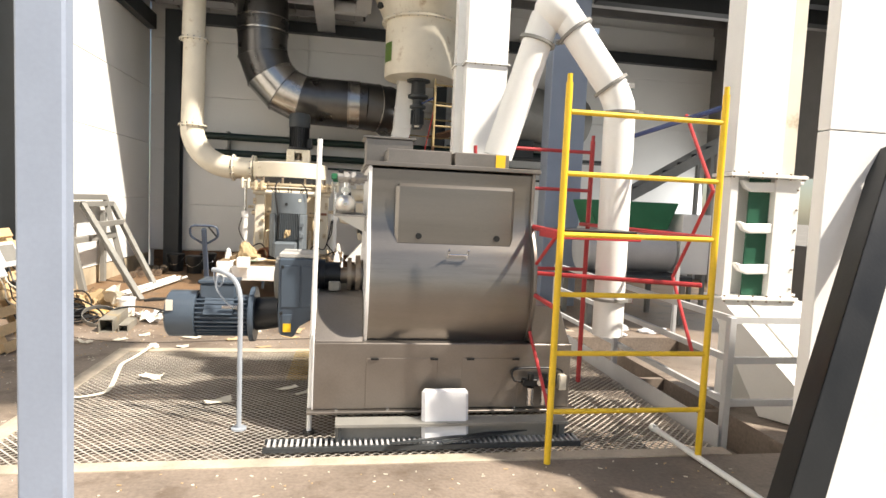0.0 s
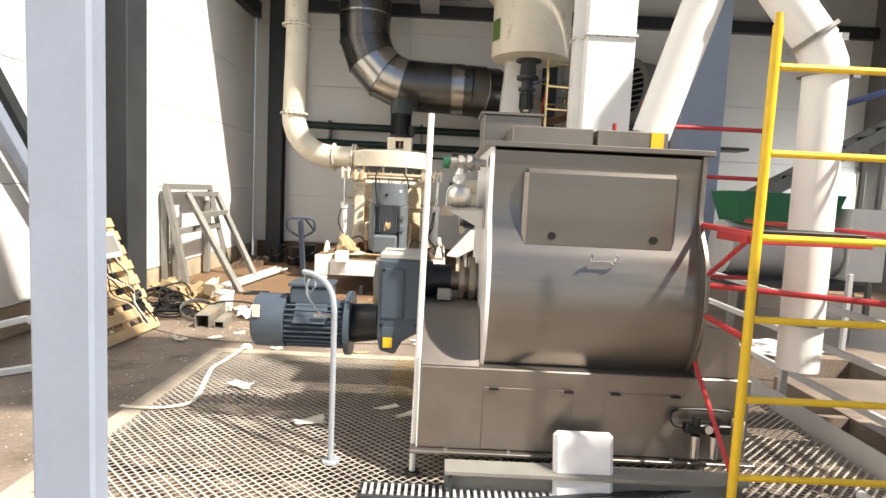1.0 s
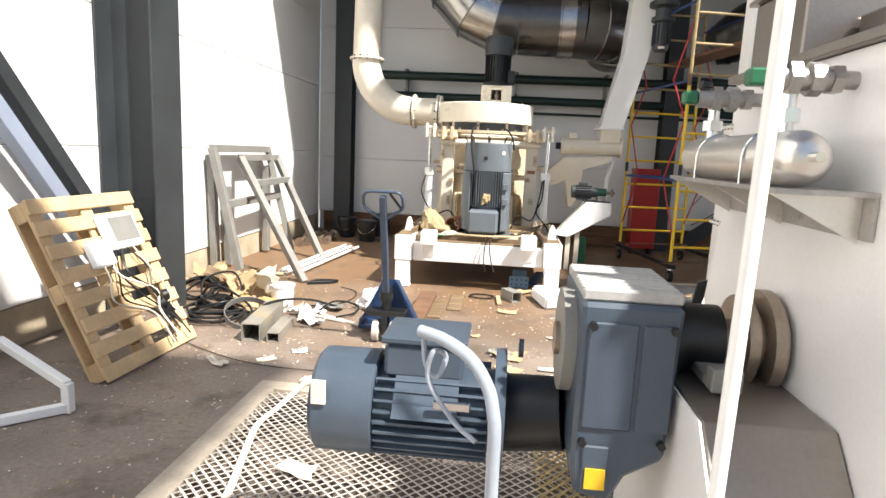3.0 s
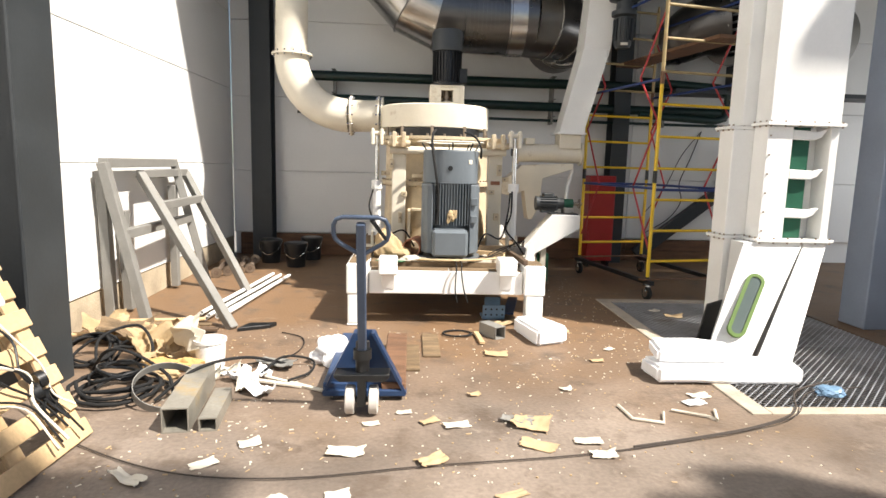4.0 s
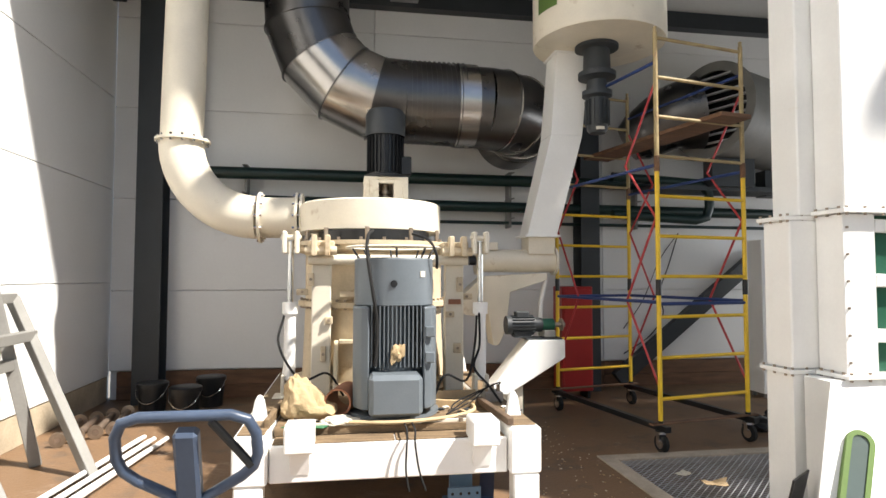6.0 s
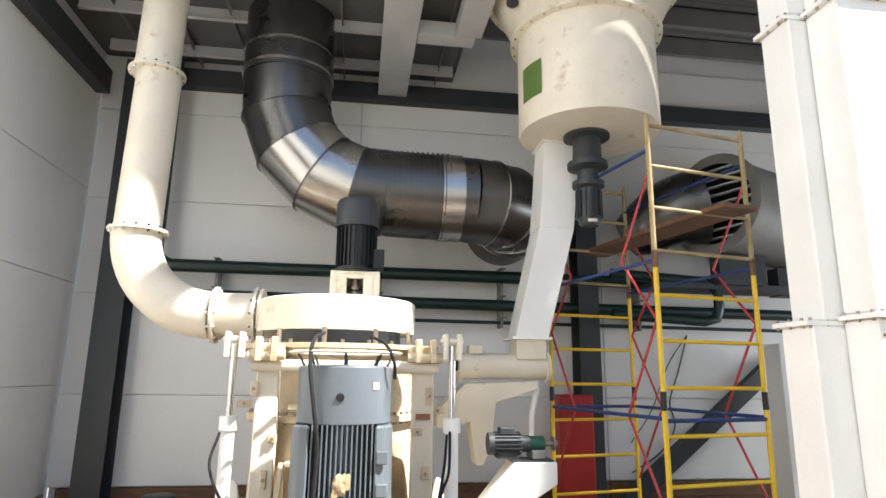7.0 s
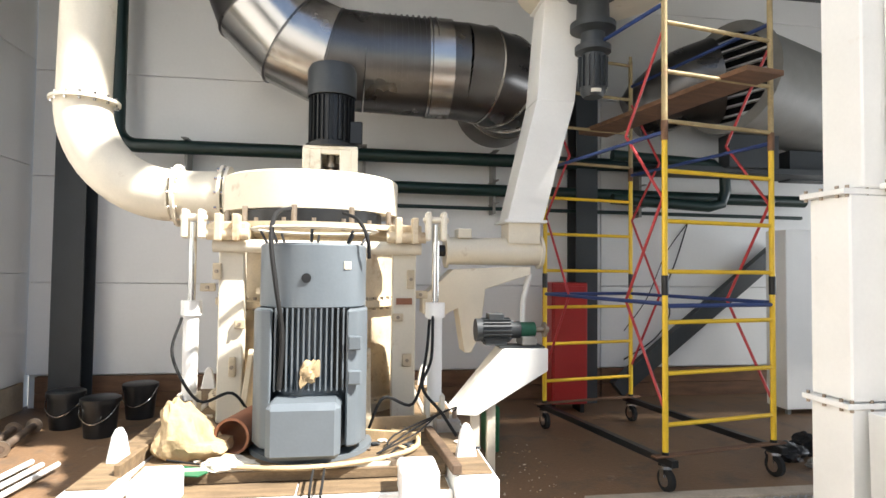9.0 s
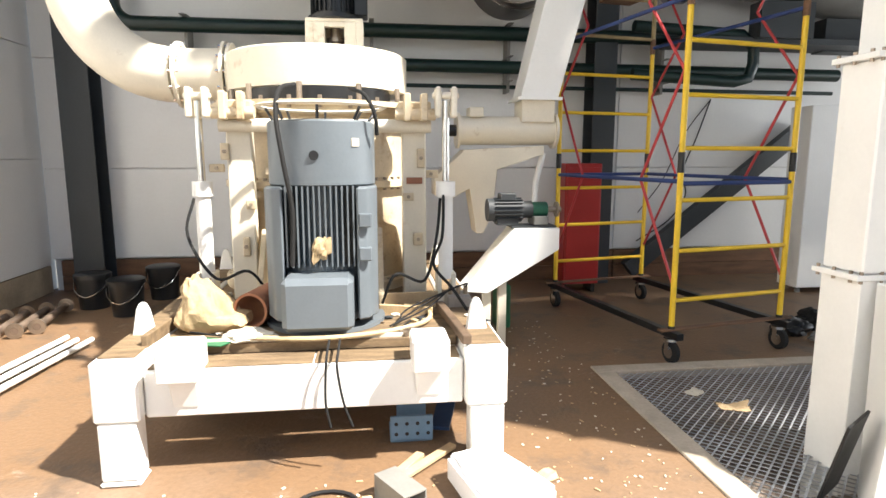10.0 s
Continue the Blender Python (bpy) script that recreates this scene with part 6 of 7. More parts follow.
slotted_angle()
t = thing("white_pipe", "loose white plastic pipe lying on the floor", "pipe", pose(2.72, 3.5, 0))
bm = B()
rod(bm, (2.56, 3.86, 0.03), (2.63, 2.80, 0.022), 0.02, 12)
part("tube", bm, WHITESTEEL, t)
bm = B()
rod(bm, (2.559, 3.88, 0.03), (2.562, 3.83, 0.03), 0.027, 12)
part("coupling", bm, WHITESTEEL, t)


def drain_channel():
    t = thing("drain_grate", "black slotted drain grate strip lying on the grating", "drain grate", pose(0, 3.65, 0.012))
    p, q = Vector((-0.15, 3.60, 0.012)), Vector((1.89, 3.60, 0.012))
    for y in (0.0, 0.13):
        bm = B()
        bar(bm, p + Vector((0, y, 0.025)), q + Vector((0, y, 0.025)), 0.02, 0.03)
        part("rail", bm, DARKSTEEL, t)
    for i in range(58):
        x = p.x + 0.02 + i * 0.0352
        bm = B()
        box(bm, (x, 3.612, 0.02), (x + 0.014, 3.725, 0.055))
        part("slat", bm, RAIL, t)
    return t


drain_channel()
t = thing("flat_bars", "dark flat steel bars lying before the mixer", "steel bar", pose(1.2, 3.6, 0.07))
for a, b in (((0.62, 3.57, 0.075), (1.85, 3.80, 0.085)), ((0.95, 3.56, 0.08), (1.6, 3.74, 0.09))):
    bm = B()
    bar(bm, a, b, 0.03, 0.008)
    part("bar", bm, DARKSTEEL, t)


def green_machine():
    t = thing("drum_machine", "green-framed machine with a grey drum beyond the stairwell", "machine", pose(4.6, 8.3, 0))
    for x in (3.7, 5.1):
        for y in (7.75, 8.7):
            bm = B()
            box(bm, (x, y, 0), (x + 0.07, y + 0.07, 0.62))
            part("leg", bm, GREYFRAME, t)
    bm = B()
    box(bm, (3.65, 7.7, 0.62), (5.25, 8.82, 0.70))
    part("frame", bm, DARKSTEEL, t, "", 0.006)
    bm = B()
    rod(bm, (3.75, 8.25, 1.05), (5.1, 8.25, 1.05), 0.34, 36)
    part("drum", bm, RAIL, t, "light grey steel drum")
    bm = B()
    prism(bm, [(3.85, 1.36), (4.95, 1.36), (5.1, 1.75), (3.7, 1.75)], "y", 7.95, 8.55)
    part("hopper", bm, GREEN, t, "green steel hopper", 0.01)
    bm = B()
    box(bm, (5.15, 7.9, 0.72), (5.6, 8.6, 1.6))
    part("guard", bm, WHITESTEEL, t, "white steel guard", 0.01)
    return t


green_machine()
t = thing("belt_conveyor", "grey inclined conveyor rising above the green machine", "conveyor", pose(5, 9, 1.6))
for dy in (0.0, 0.4):
    bm = B()
    bar(bm, (4.3, 9.1 + dy, 1.5), (7.4, 9.1 + dy, 3.3), 0.03, 0.16)
    part("side_channel", bm, GREYFRAME, t)
for k in range(12):
    bm = B()
    c = Vector((4.4 + k * 0.26, 9.1, 1.56 + k * 0.151))
    rod(bm, c, c + Vector((0, 0.4, 0)), 0.03, 10)
    part("roller", bm, BLACKSTEEL, t)
for x, z in ((4.7, 1.7), (6.3, 2.6)):
    bm = B()
    box(bm, (x, 9.08, 0), (x + 0.06, 9.14, z))
    box(bm, (x, 9.46, 0), (x + 0.06, 9.52, z))
    part("support", bm, GREYFRAME, t)
for k, (x, y) in enumerate(((3.7, 6.98), (3.95, 7.35), (4.4, 7.2))):
    crumple("white_bundle", (0.18, 0.10, 0.05), (x, y, 0.0), FOAM, "small white wrapped bundle lying on the floor", "bundle", 2.0 + k)


# ---- far right: fan housing, red cabinet, brace ----
def fan_housing():
    t = thing("fan_silencer", "big grey horizontal fan drum with a slotted round grille", "fan", pose(4.2, 12.6, 3.6))
    o = Vector((3.66, 12.42, 3.66))
    # axis points away to the right
    ax = Vector((0.93, 0.36, -0.05)).normalized()
    bm = B()
    ring(bm, o, o + ax * 1.9, 0.58, 0.54, 40)
    part("shell", bm, GREYFRAME, t, "dull grey round shell")
    bm = B()
    rod(bm, o + ax * 0.12, o + ax * 0.16, 0.54, 40)
    part("backing", bm, BLACKSTEEL, t)
    bm = B()
    ring(bm, o - ax * 0.02, o + ax * 0.01, 0.62, 0.50, 40)
    part("rim", bm, GREYFRAME, t)
    side = ax.cross(Vector((0, 0, 1))).normalized()
    for k in range(9):
        z = -0.42 + k * 0.105
        w = math.sqrt(max(0.02, 0.51 ** 2 - z * z))
        c = o + Vector((0, 0, z)) + ax * 0.02
        bm = B()
        bar(bm, c - side * w, c + side * w, 0.055, 0.02)
        part("slat", bm, RAIL, t, "pale grille slat")
    for k in (0.35, 1.5):
        bm = B()
        c = o + ax * k
        box(bm, (c.x - 0.3, c.y - 0.1, c.z - 0.95), (c.x + 0.3, c.y + 0.1, c.z - 0.59))
        part("saddle", bm, DARKSTEEL, t)
    bm = B()
    bar(bm, (2.9, 12.8, 2.68), (6.2, 12.8, 2.68), 0.5, 0.06)
    part("shelf_beam", bm, DARKSTEEL, t)
    bm = B()
    sweep(bm, spline([(2.75, 12.9, 3.30), (3.0, 12.8, 3.45), (3.25, 12.65, 3.6), (3.55, 12.55, 3.66)]), [0.25, 0.27, 0.3, 0.33, 0.33, 0.35, 0.36, 0.37, 0.38, 0.39, 0.4, 0.41, 0.42, 0.43, 0.44, 0.45, 0.46, 0.47, 0.48][:19], 28)
    part("inlet_cone", bm, DUCT, t, "dark tapering inlet")
    return t


fan_housing()
t = thing("red_cabinet", "red steel fire cabinet standing by the dark column", "cabinet", pose(2.0, 12.7, 0))
bm = B()
box(bm, (1.72, 12.62, 0.10), (2.12, 12.95, 1.40))
part("body", bm, REDCAB, t, "", 0.008)
bm = B()
box(bm, (1.74, 12.605, 0.14), (2.10, 12.619, 1.36))
part("door", bm, REDCAB, t, "", 0.004)
for x in (1.74, 2.06):
    bm = B()
    box(bm, (x, 12.66, 0), (x + 0.04, 12.9, 0.099))
    part("foot", bm, BLACKSTEEL, t)
bm = B()
bar(bm, (2.75, BY - 0.13, 0.12), (4.9, BY - 0.13, 1.82), 0.20, 0.12, (0, 1, 0))
tagged(new("brace_1", finish(bm, "brace_1", DARKSTEEL)), "dark diagonal steel wall brace", "brace", kind="structure")
t = thing("wall_cables", "thin black cables hanging loosely on the wall", "cable", pose(3.4, BY - 0.03, 2))
bm = B()
sweep(bm, spline([(3.75, BY - 0.02, 2.15), (3.6, BY - 0.02, 1.7), (3.45, BY - 0.02, 1.3), (3.5, BY - 0.02, 1.0), (3.3, BY - 0.02, 0.7), (2.9, BY - 0.02, 0.45)]), 0.008, 6)
sweep(bm, spline([(3.75, BY - 0.02, 2.15), (3.45, BY - 0.02, 1.75), (3.2, BY - 0.02, 1.2), (2.9, BY - 0.02, 0.8)]), 0.006, 6)
part("cable", bm, BLACKSTEEL, t)
# dark oily scraps and casters left beside the scaffold
for k, (dx, dy, sx, sy, sz, m) in enumerate(((0.0, 0.0, 0.16, 0.10, 0.09, BLACKSTEEL), (0.28, 0.12, 0.13, 0.09, 0.11, RUBBER), (0.12, -0.22, 0.10, 0.07, 0.05, GREYFRAME), (0.42, -0.10, 0.09, 0.08, 0.06, LIGHTBLUE))):
    crumple("metal_scrap", (sx, sy, sz), (3.15 + dx, 10.95 + dy, 0.0), m, "dark oily scrap lying beside the scaffold", "scrap", 90 + 2.7 * k)
# diagonal braces by the walkway wall
for dy, dz, mt in ((0.0, 0.0, DARKSTEEL), (-0.16, -0.10, GREYSTEEL)):
    bm = B()
    bar(bm, (-3.62, 4.2 + dy, 4.45 + dz), (-3.62, 7.38 + dy, 0.55 + dz), 0.10, 0.11)
    tagged(new("brace_2", finish(bm, "brace_2", mt, 0.004)), "diagonal steel brace beside the wall column", "brace", kind="structure")


# ---- pallet truck ----
def pallet_truck():
    t = thing("pallet_truck", "dark blue hand pallet truck with its handle upright", "pallet truck", pose(-1.26, 7.3, 0))
    for x in (-1.335, -1.195):
        bm = B()
        lathe(bm, ((0, -0.030), (0.04, -0.030), (0.05, -0.022), (0.078, -0.028), (0.088, -0.022), (0.088, 0.022), (0.078, 0.028), (0.05, 0.022), (0.04, 0.030), (0, 0.030)), 28, Matrix.Translation((x, 7.22, 0.089)) @ axes((0, 0, 0), (1, 0, 0))[0])
        w = part("steer_wheel", bm, WHEEL, t, "grey worn nylon wheel")
    bm = B()
    rod(bm, (-1.36, 7.22, 0.089), (-1.17, 7.22, 0.089), 0.018, 10)
    box(bm, (-1.29, 7.17, 0.06), (-1.24, 7.27, 0.22))
    rod(bm, (-1.265, 7.24, 0.20), (-1.265, 7.26, 0.44), 0.042, 16)
    rod(bm, (-1.265, 7.24, 0.34), (-1.265, 7.24, 0.40), 0.055, 16)
    part("pump", bm, BLACKSTEEL, t, "black hydraulic pump")
    bm = B()
    prism(bm, [(-1.40, 0.215), (-1.13, 0.215), (-1.10, 0.24), (-1.10, 0.26), (-1.43, 0.26), (-1.43, 0.24)], "y", 7.17, 7.30)
    part("bridge", bm, BLACKSTEEL, t, "", 0.004)
    # slanted A shaped head plates
    for s in (-1, 1):
        bm = B()
        loft(bm, [(-1.265 + s * 0.045, 7.36, 0.46), (-1.265 + s * 0.065, 7.36, 0.46), (-1.265 + s * 0.27, 7.40, 0.05), (-1.265 + s * 0.25, 7.40, 0.05)],
             [(-1.265 + s * 0.045, 7.44, 0.46), (-1.265 + s * 0.065, 7.44, 0.46), (-1.265 + s * 0.27, 7.50, 0.05), (-1.265 + s * 0.25, 7.50, 0.05)])
        part("side_plate", bm, JACKBLUE, t, "scuffed dark blue edge plate")
        bm = B()
        box(bm, (-1.265 + s * 0.185 - 0.08, 7.42, 0.055), (-1.265 + s * 0.185 + 0.08, 8.55, 0.115))
        part("fork", bm, JACKBLUE if s < 0 else PLANKW, t, "scuffed fork with a rusty top", 0.008)
        for k in (8.30,):
            bm = B()
            rod(bm, (-1.265 + s * 0.185 - 0.05, k, 0.04), (-1.265 + s * 0.185 + 0.05, k, 0.04), 0.039, 18)
            part("load_roller", bm, WHEEL, t)
    bm = B()
    prism(bm, [(-1.52, 0.05), (-1.01, 0.05), (-1.20, 0.46), (-1.33, 0.46)], "y", 7.44, 7.455)
    part("head_plate", bm, JACKBLUE, t, "dark blue head plate")
    bm = B()
    box(bm, (-1.53, 7.40, 0.03), (-1.0, 7.50, 0.075))
    part("cross_member", bm, JACKBLUE, t, "", 0.008)
    # handle
    bm = B()
    bar(bm, (-1.265, 7.22, 0.40), (-1.255, 6.945, 1.19), 0.052, 0.04, (0, 1, 0))
    sh = part("handle_shaft", bm, JACKSHAFT, t, "scuffed blue-grey handle shaft", 0.008)
    pts = [(-0.02, 0.972), (-0.14, 1.030), (-0.175, 1.055), (-0.188, 1.085), (-0.185, 1.135), (-0.165, 1.167), (-0.12, 1.18), (0.12, 1.18), (0.165, 1.167), (0.185, 1.135), (0.188, 1.085), (0.175, 1.055), (0.14, 1.030), (0.02, 0.972)]
    bm = B()
    sweep(bm, [(-1.255 + u * 0.79, 6.945 - (z - 1.15) * 0.36, z + 0.042) for u, z in pts], 0.0125, 12)
    part("handle_loop", bm, JACKSHAFT, sh, "dark rounded handle loop")
    bm = B()
    sweep(bm, [(-1.20, 6.93, 1.21), (-1.15, 6.96, 1.14), (-1.12, 6.97, 1.10)], 0.010)
    part("release_lever", bm, BLACKSTEEL, sh)
    return t


pallet_truck()


# ---- left side clutter ----
def pallet():
    base = Matrix.Translation((-2.76, 6.45, 0.0)) @ Matrix.Rotation(radians(-3), 4, "Z") @ Matrix.Rotation(radians(-25.5), 4, "Y")
    t = thing("pallet", "pale pine pallet leaning upright by the column", "pallet", base)
    for y in (-0.475, -0.05, 0.375):
        bm = B()
        box(bm, (-0.10, y, 0.02), (-0.078, y + 0.10, 1.22))
        part("stringer", bm, PALLETWOOD, t, "", 0.004, False)
        for z in (0.02, 0.56, 1.10):
            bm = B()
            box(bm, (-0.077, y, z), (-0.001, y + 0.10, z + 0.12))
            part("block", bm, PALLETWOOD, t, "", 0.004, False)
        bm = B()
        box(bm, (-0.001 + 0.001, y, 0.02), (0.020, y + 0.10, 1.22))
        part("stringer", bm, PALLETWOOD, t, "", 0.003, False)
    for i, z in enumerate((0.0, 0.165, 0.33, 0.495, 0.66, 0.825, 0.985, 1.13)):
        bm = B()
        box(bm, (0.0205, -0.485 + 0.008 * (i % 3), z), (0.042, 0.485 - 0.01 * (i % 2), z + 0.098))
        part("board", bm, PALLETWOOD, t, "", 0.004, False)
    # control panel and its cables hang on the boards
    c = thing("control_panel", "white operator panel with a grey screen tied to the pallet", "control panel", base)
    bm = B()
    box(bm, (0.045, -0.02, 0.80), (0.085, 0.34, 1.06))
    part("case", bm, FOAM, c, "", 0.01, False)
    bm = B()
    box(bm, (0.0855, 0.06, 0.85), (0.089, 0.31, 1.03))
    part("screen", bm, GREYFRAME, c, "grey screen", 0, False)
    bm = B()
    box(bm, (0.045, -0.22, 0.70), (0.11, -0.04, 0.88))
    part("junction_box", bm, FOAM, c, "small pale junction box", 0.012, False)
    for k in range(7):
        bm = B()
        y0 = -0.15 + k * 0.06
        sweep(bm, spline([(0.07, y0, 0.80), (0.10, y0 + random.uniform(-0.1, 0.1), 0.62), (0.09, y0 + random.uniform(-0.05, 0.25), 0.45), (0.07, 0.12 + k * 0.035, 0.30), (0.10, 0.15 + k * 0.04, random.uniform(0.05, 0.2))]), random.choice((0.006, 0.009)), 6)
        part("cable", bm, random.choice((BLACKSTEEL, RUBBER, PAPER)), c, "", 0, False)
    for k in range(4):
        m = pose(0.06, 0.26 + 0.05 * (k % 2), 0.24 + 0.05 * k, 0, 90, 20 * k)
        bm = B()
        lathe(bm, ((0.035, -0.02), (0.045, -0.02), (0.045, 0.02), (0.035, 0.02), (0.035, -0.02)), 16, m)
        part("tape_roll", bm, BLACKSTEEL, c, "", 0, False)
    return t


pallet()


def lean_frame(label, pts, w, extra=()):
    t = thing("steel_frame", label, "steel frame", pose(*pts[0]), "frames leaning on the wall")
    a, b, c, d = pts  # near foot, far foot, far top, near top
    for p, q in ((a, d), (b, c), (d, c)) + tuple(extra):
        bm = B()
        bar(bm, p, q, w, w)
        part("tube", bm, GREYFRAME, t, "", 0.005)
    return t


lean_frame("grey square-tube frame propped upright against the wall", [(-3.36, 9.15, 0.0), (-3.38, 10.85, 0.0), (-3.68, 10.72, 1.45), (-3.68, 9.15, 1.45)], 0.085,
           [((-3.54, 9.15, 0.82), (-3.55, 10.75, 0.82)), ((-3.72, 9.25, 0.03), (-3.72, 9.2, 1.38)), ((-3.72, 9.6, 0.03), (-3.72, 9.55, 1.0))])
lean_frame("grey square-tube frame leaning out at a slant", [(-2.56, 9.02, 0.0), (-2.80, 10.45, 0.0), (-3.66, 10.98, 1.34), (-3.66, 9.82, 1.34)], 0.08,
           [((-3.46, 10.9, 1.04), (-3.42, 9.65, 1.04)), ((-3.70, 10.7, 0.03), (-3.70, 10.7, 1.2))])
for k in range(6):
    t = thing("white_tube", "long white tube lying along the wall", "pipe", pose(-3.1, 9.3, 0), "tubes along the wall")
    x = -3.02 + k * 0.055
    bm = B()
    ring(bm, (x + random.uniform(-0.02, 0.02), 9.25 + random.uniform(0, 0.3), 0.022 + 0.03 * (k % 2)), (x + 0.22, 11.5 + random.uniform(-0.3, 0.2), 0.022 + 0.03 * (k % 2)), 0.02, 0.015, 12)
    part("tube", bm, WHITESTEEL, t)
for k in range(4):
    t = thing("flanged_pipe", "rusty short pipe with round flanges beside the wall", "pipe", pose(-3.35, 11, 0), "flanged pipes")
    p = Vector((-3.45 + 0.11 * k, 11.35 + 0.12 * k, 0.066))
    q = p + Vector((-0.12, 0.75, 0.0))
    bm = B()
    rod(bm, p, q, 0.032, 16)
    part("tube", bm, RUSTSTEEL, t)
    for c, s in ((p, 1), (q, -1)):
        bm = B()
        d = (q - p).normalized() * 0.02 * s
        ring(bm, c, c + d, 0.066, 0.03, 20)
        part("flange", bm, BRASS, t, "worn steel flange")
for x, y in ((-3.05, 12.62), (-2.62, 12.30), (-2.50, 12.95)):
    t = thing("black_bucket", "black plastic bucket with a wire handle", "bucket", pose(x, y, 0), "black buckets in the corner")
    bm = B()
    lathe(bm, ((0, 0), (0.13, 0), (0.155, 0.30), (0.168, 0.30), (0.168, 0.34), (0.15, 0.35), (0.0, 0.345)), 24)
    part("body", bm, BLACKSTEEL, t, world_space=False)
    bm = B()
    sweep(bm, spline([(-0.165, 0, 0.31), (-0.12, -0.13, 0.20), (0.0, -0.19, 0.14), (0.12, -0.13, 0.20), (0.165, 0, 0.31)]), 0.005, 6)
    part("handle", bm, CHROME, t, world_space=False)


def coil(at, r, turns, tube, material, label, tilt=0, seed=0):
    rnd = random.Random(seed)
    t = thing("hose_coil", label, "hose", pose(*at, tilt, 0, 0), "coiled hoses")
    pts = []
    for k in range(turns * 18):
        a = 2 * math.pi * k / 18
        rr = r * (1 + 0.20 * math.sin(k * 0.37 + seed) + 0.14 * math.sin(k * 0.113 + 2 * seed) + 0.04 * rnd.uniform(-1, 1))
        dx, dy = 0.10 * r * math.sin(k * 0.21 + seed), 0.14 * r * math.cos(k * 0.16 + seed)
        pts.append((rr * math.cos(a) + dx, rr * math.sin(a) * 0.85 + dy, tube + (k / 18) * tube * 0.9 + 0.025 * (1 + math.sin(a * 1.37 + seed * 3 + k * 0.05))))
    bm = B()
    sweep(bm, pts, tube, 8)
    part("hose", bm, material, t, world_space=False)
    return t


coil((-2.86, 7.50, 0.0), 0.23, 5, 0.0115, RUBBER, "tangled black rubber hose coiled on the floor", 0, 1)
coil((-2.84, 7.54, 0.09), 0.14, 3, 0.010, BLACKSTEEL, "thin black cable coil lying on another", 5, 5)
coil((-3.34, 8.20, 0.04), 0.17, 5, 0.011, RUBBER, "black cable coil on the scrap heap", 32, 2)
coil((-3.06, 8.16, 0.03), 0.12, 3, 0.010, RUBBER, "small black cable coil on the scrap heap", 40, 3)
t = thing("strip_ring", "grey sheet-metal hoop standing among the hoses", "hoop", pose(-2.50, 7.42, 0.06, 24, 8, 20))
bm = B()
lathe(bm, ((0.195, 0), (0.20, 0), (0.20, 0.055), (0.195, 0.055), (0.195, 0)), 32)
part("band", bm, GREYFRAME, t, world_space=False)
t = thing("white_bucket", "white plastic bucket full of scraps", "bucket", pose(-2.44, 8.06, 0))
bm = B()
lathe(bm, ((0, 0.0), (0.098, 0.0), (0.110, 0.185), (0.117, 0.185), (0.117, 0.205), (0.106, 0.205), (0.098, 0.09), (0, 0.09)), 28)
part("body", bm, WHITESTEEL, t, world_space=False)
bm = B()
loft(bm, [(-0.15, -0.05, 0.12), (-0.05, -0.11, 0.16), (-0.045, -0.10, 0.16), (-0.145, -0.04, 0.12)], [(-0.12, -0.02, 0.30), (-0.01, -0.07, 0.28), (-0.008, -0.06, 0.28), (-0.118, -0.01, 0.30)])
part("torn_lid", bm, PAPER, t, "torn white lid", 0, False)
for (x0, y0), (x1, y1), w, hgt in (((-2.27, 6.95), (-2.36, 7.68), 0.145, 0.145), ((-2.10, 6.97), (-2.15, 7.42), 0.10, 0.08)):
    t = thing("square_tube", "thick square steel tube offcut lying on the floor", "steel tube", pose(x0, y0, 0), "square tube offcuts")
    bm = B()
    e = 0.008
    rt, ln, o = axes((x0, y0, hgt / 2), (x1, y1, hgt / 2))
    m = Matrix.Translation(o) @ rt
    hollow(bm, w, hgt, e, ln, m)
    part("tube", bm, TUBESTEEL, t)


def sheet(name, at, size, turn, seed, material, label, category, curl=0.1, tilt=0.0):
    """A stiff torn sheet: ragged outline, bent and creased, with thickness."""
    r2 = random.Random(seed)
    n = 14
    grid = {}
    bm = B()
    for lay in (0, 1):
        for i in range(n + 1):
            for j in range(n + 1):
                u, v = i / n - 0.5, j / n - 0.5
                edge = 1 + 0.22 * noise.noise(Vector((u * 5, v * 5, seed))) * (abs(u) + abs(v))
                h = curl * (1.6 * (u + 0.25 * v) ** 2 + 0.5 * noise.noise(Vector((u * 2.6, v * 2.6, seed * 1.7))) + 0.28 * abs(noise.noise(Vector((u * 6, v * 6, seed * 0.7)))))
                grid[lay, i, j] = bm.verts.new((size[0] * u * edge, size[1] * v * edge, h + 0.003 * lay))
    for i in range(n):
        for j in range(n):
            bm.faces.new([grid[1, i + a, j + c] for a, c in ((0, 0), (1, 0), (1, 1), (0, 1))])
            bm.faces.new([grid[0, i + a, j + c] for a, c in ((0, 0), (0, 1), (1, 1), (1, 0))])
    for k in range(n):
        for a, c in (((k, 0), (k + 1, 0)), ((k + 1, n), (k, n)), ((0, k + 1), (0, k)), ((n, k), (n, k + 1))):
            bm.faces.new((grid[0, a[0], a[1]], grid[0, c[0], c[1]], grid[1, c[0], c[1]], grid[1, a[0], a[1]]))
    bmesh.ops.transform(bm, matrix=pose(0, 0, 0, tilt, r2.uniform(-4, 4), turn), verts=bm.verts)
    lo = min(v.co.z for v in bm.verts)
    for v in bm.verts:
        v.co += Vector(at) - Vector((0, 0, lo))
    return solid(name, bm, material, label, category)


rnd = random.Random(11)
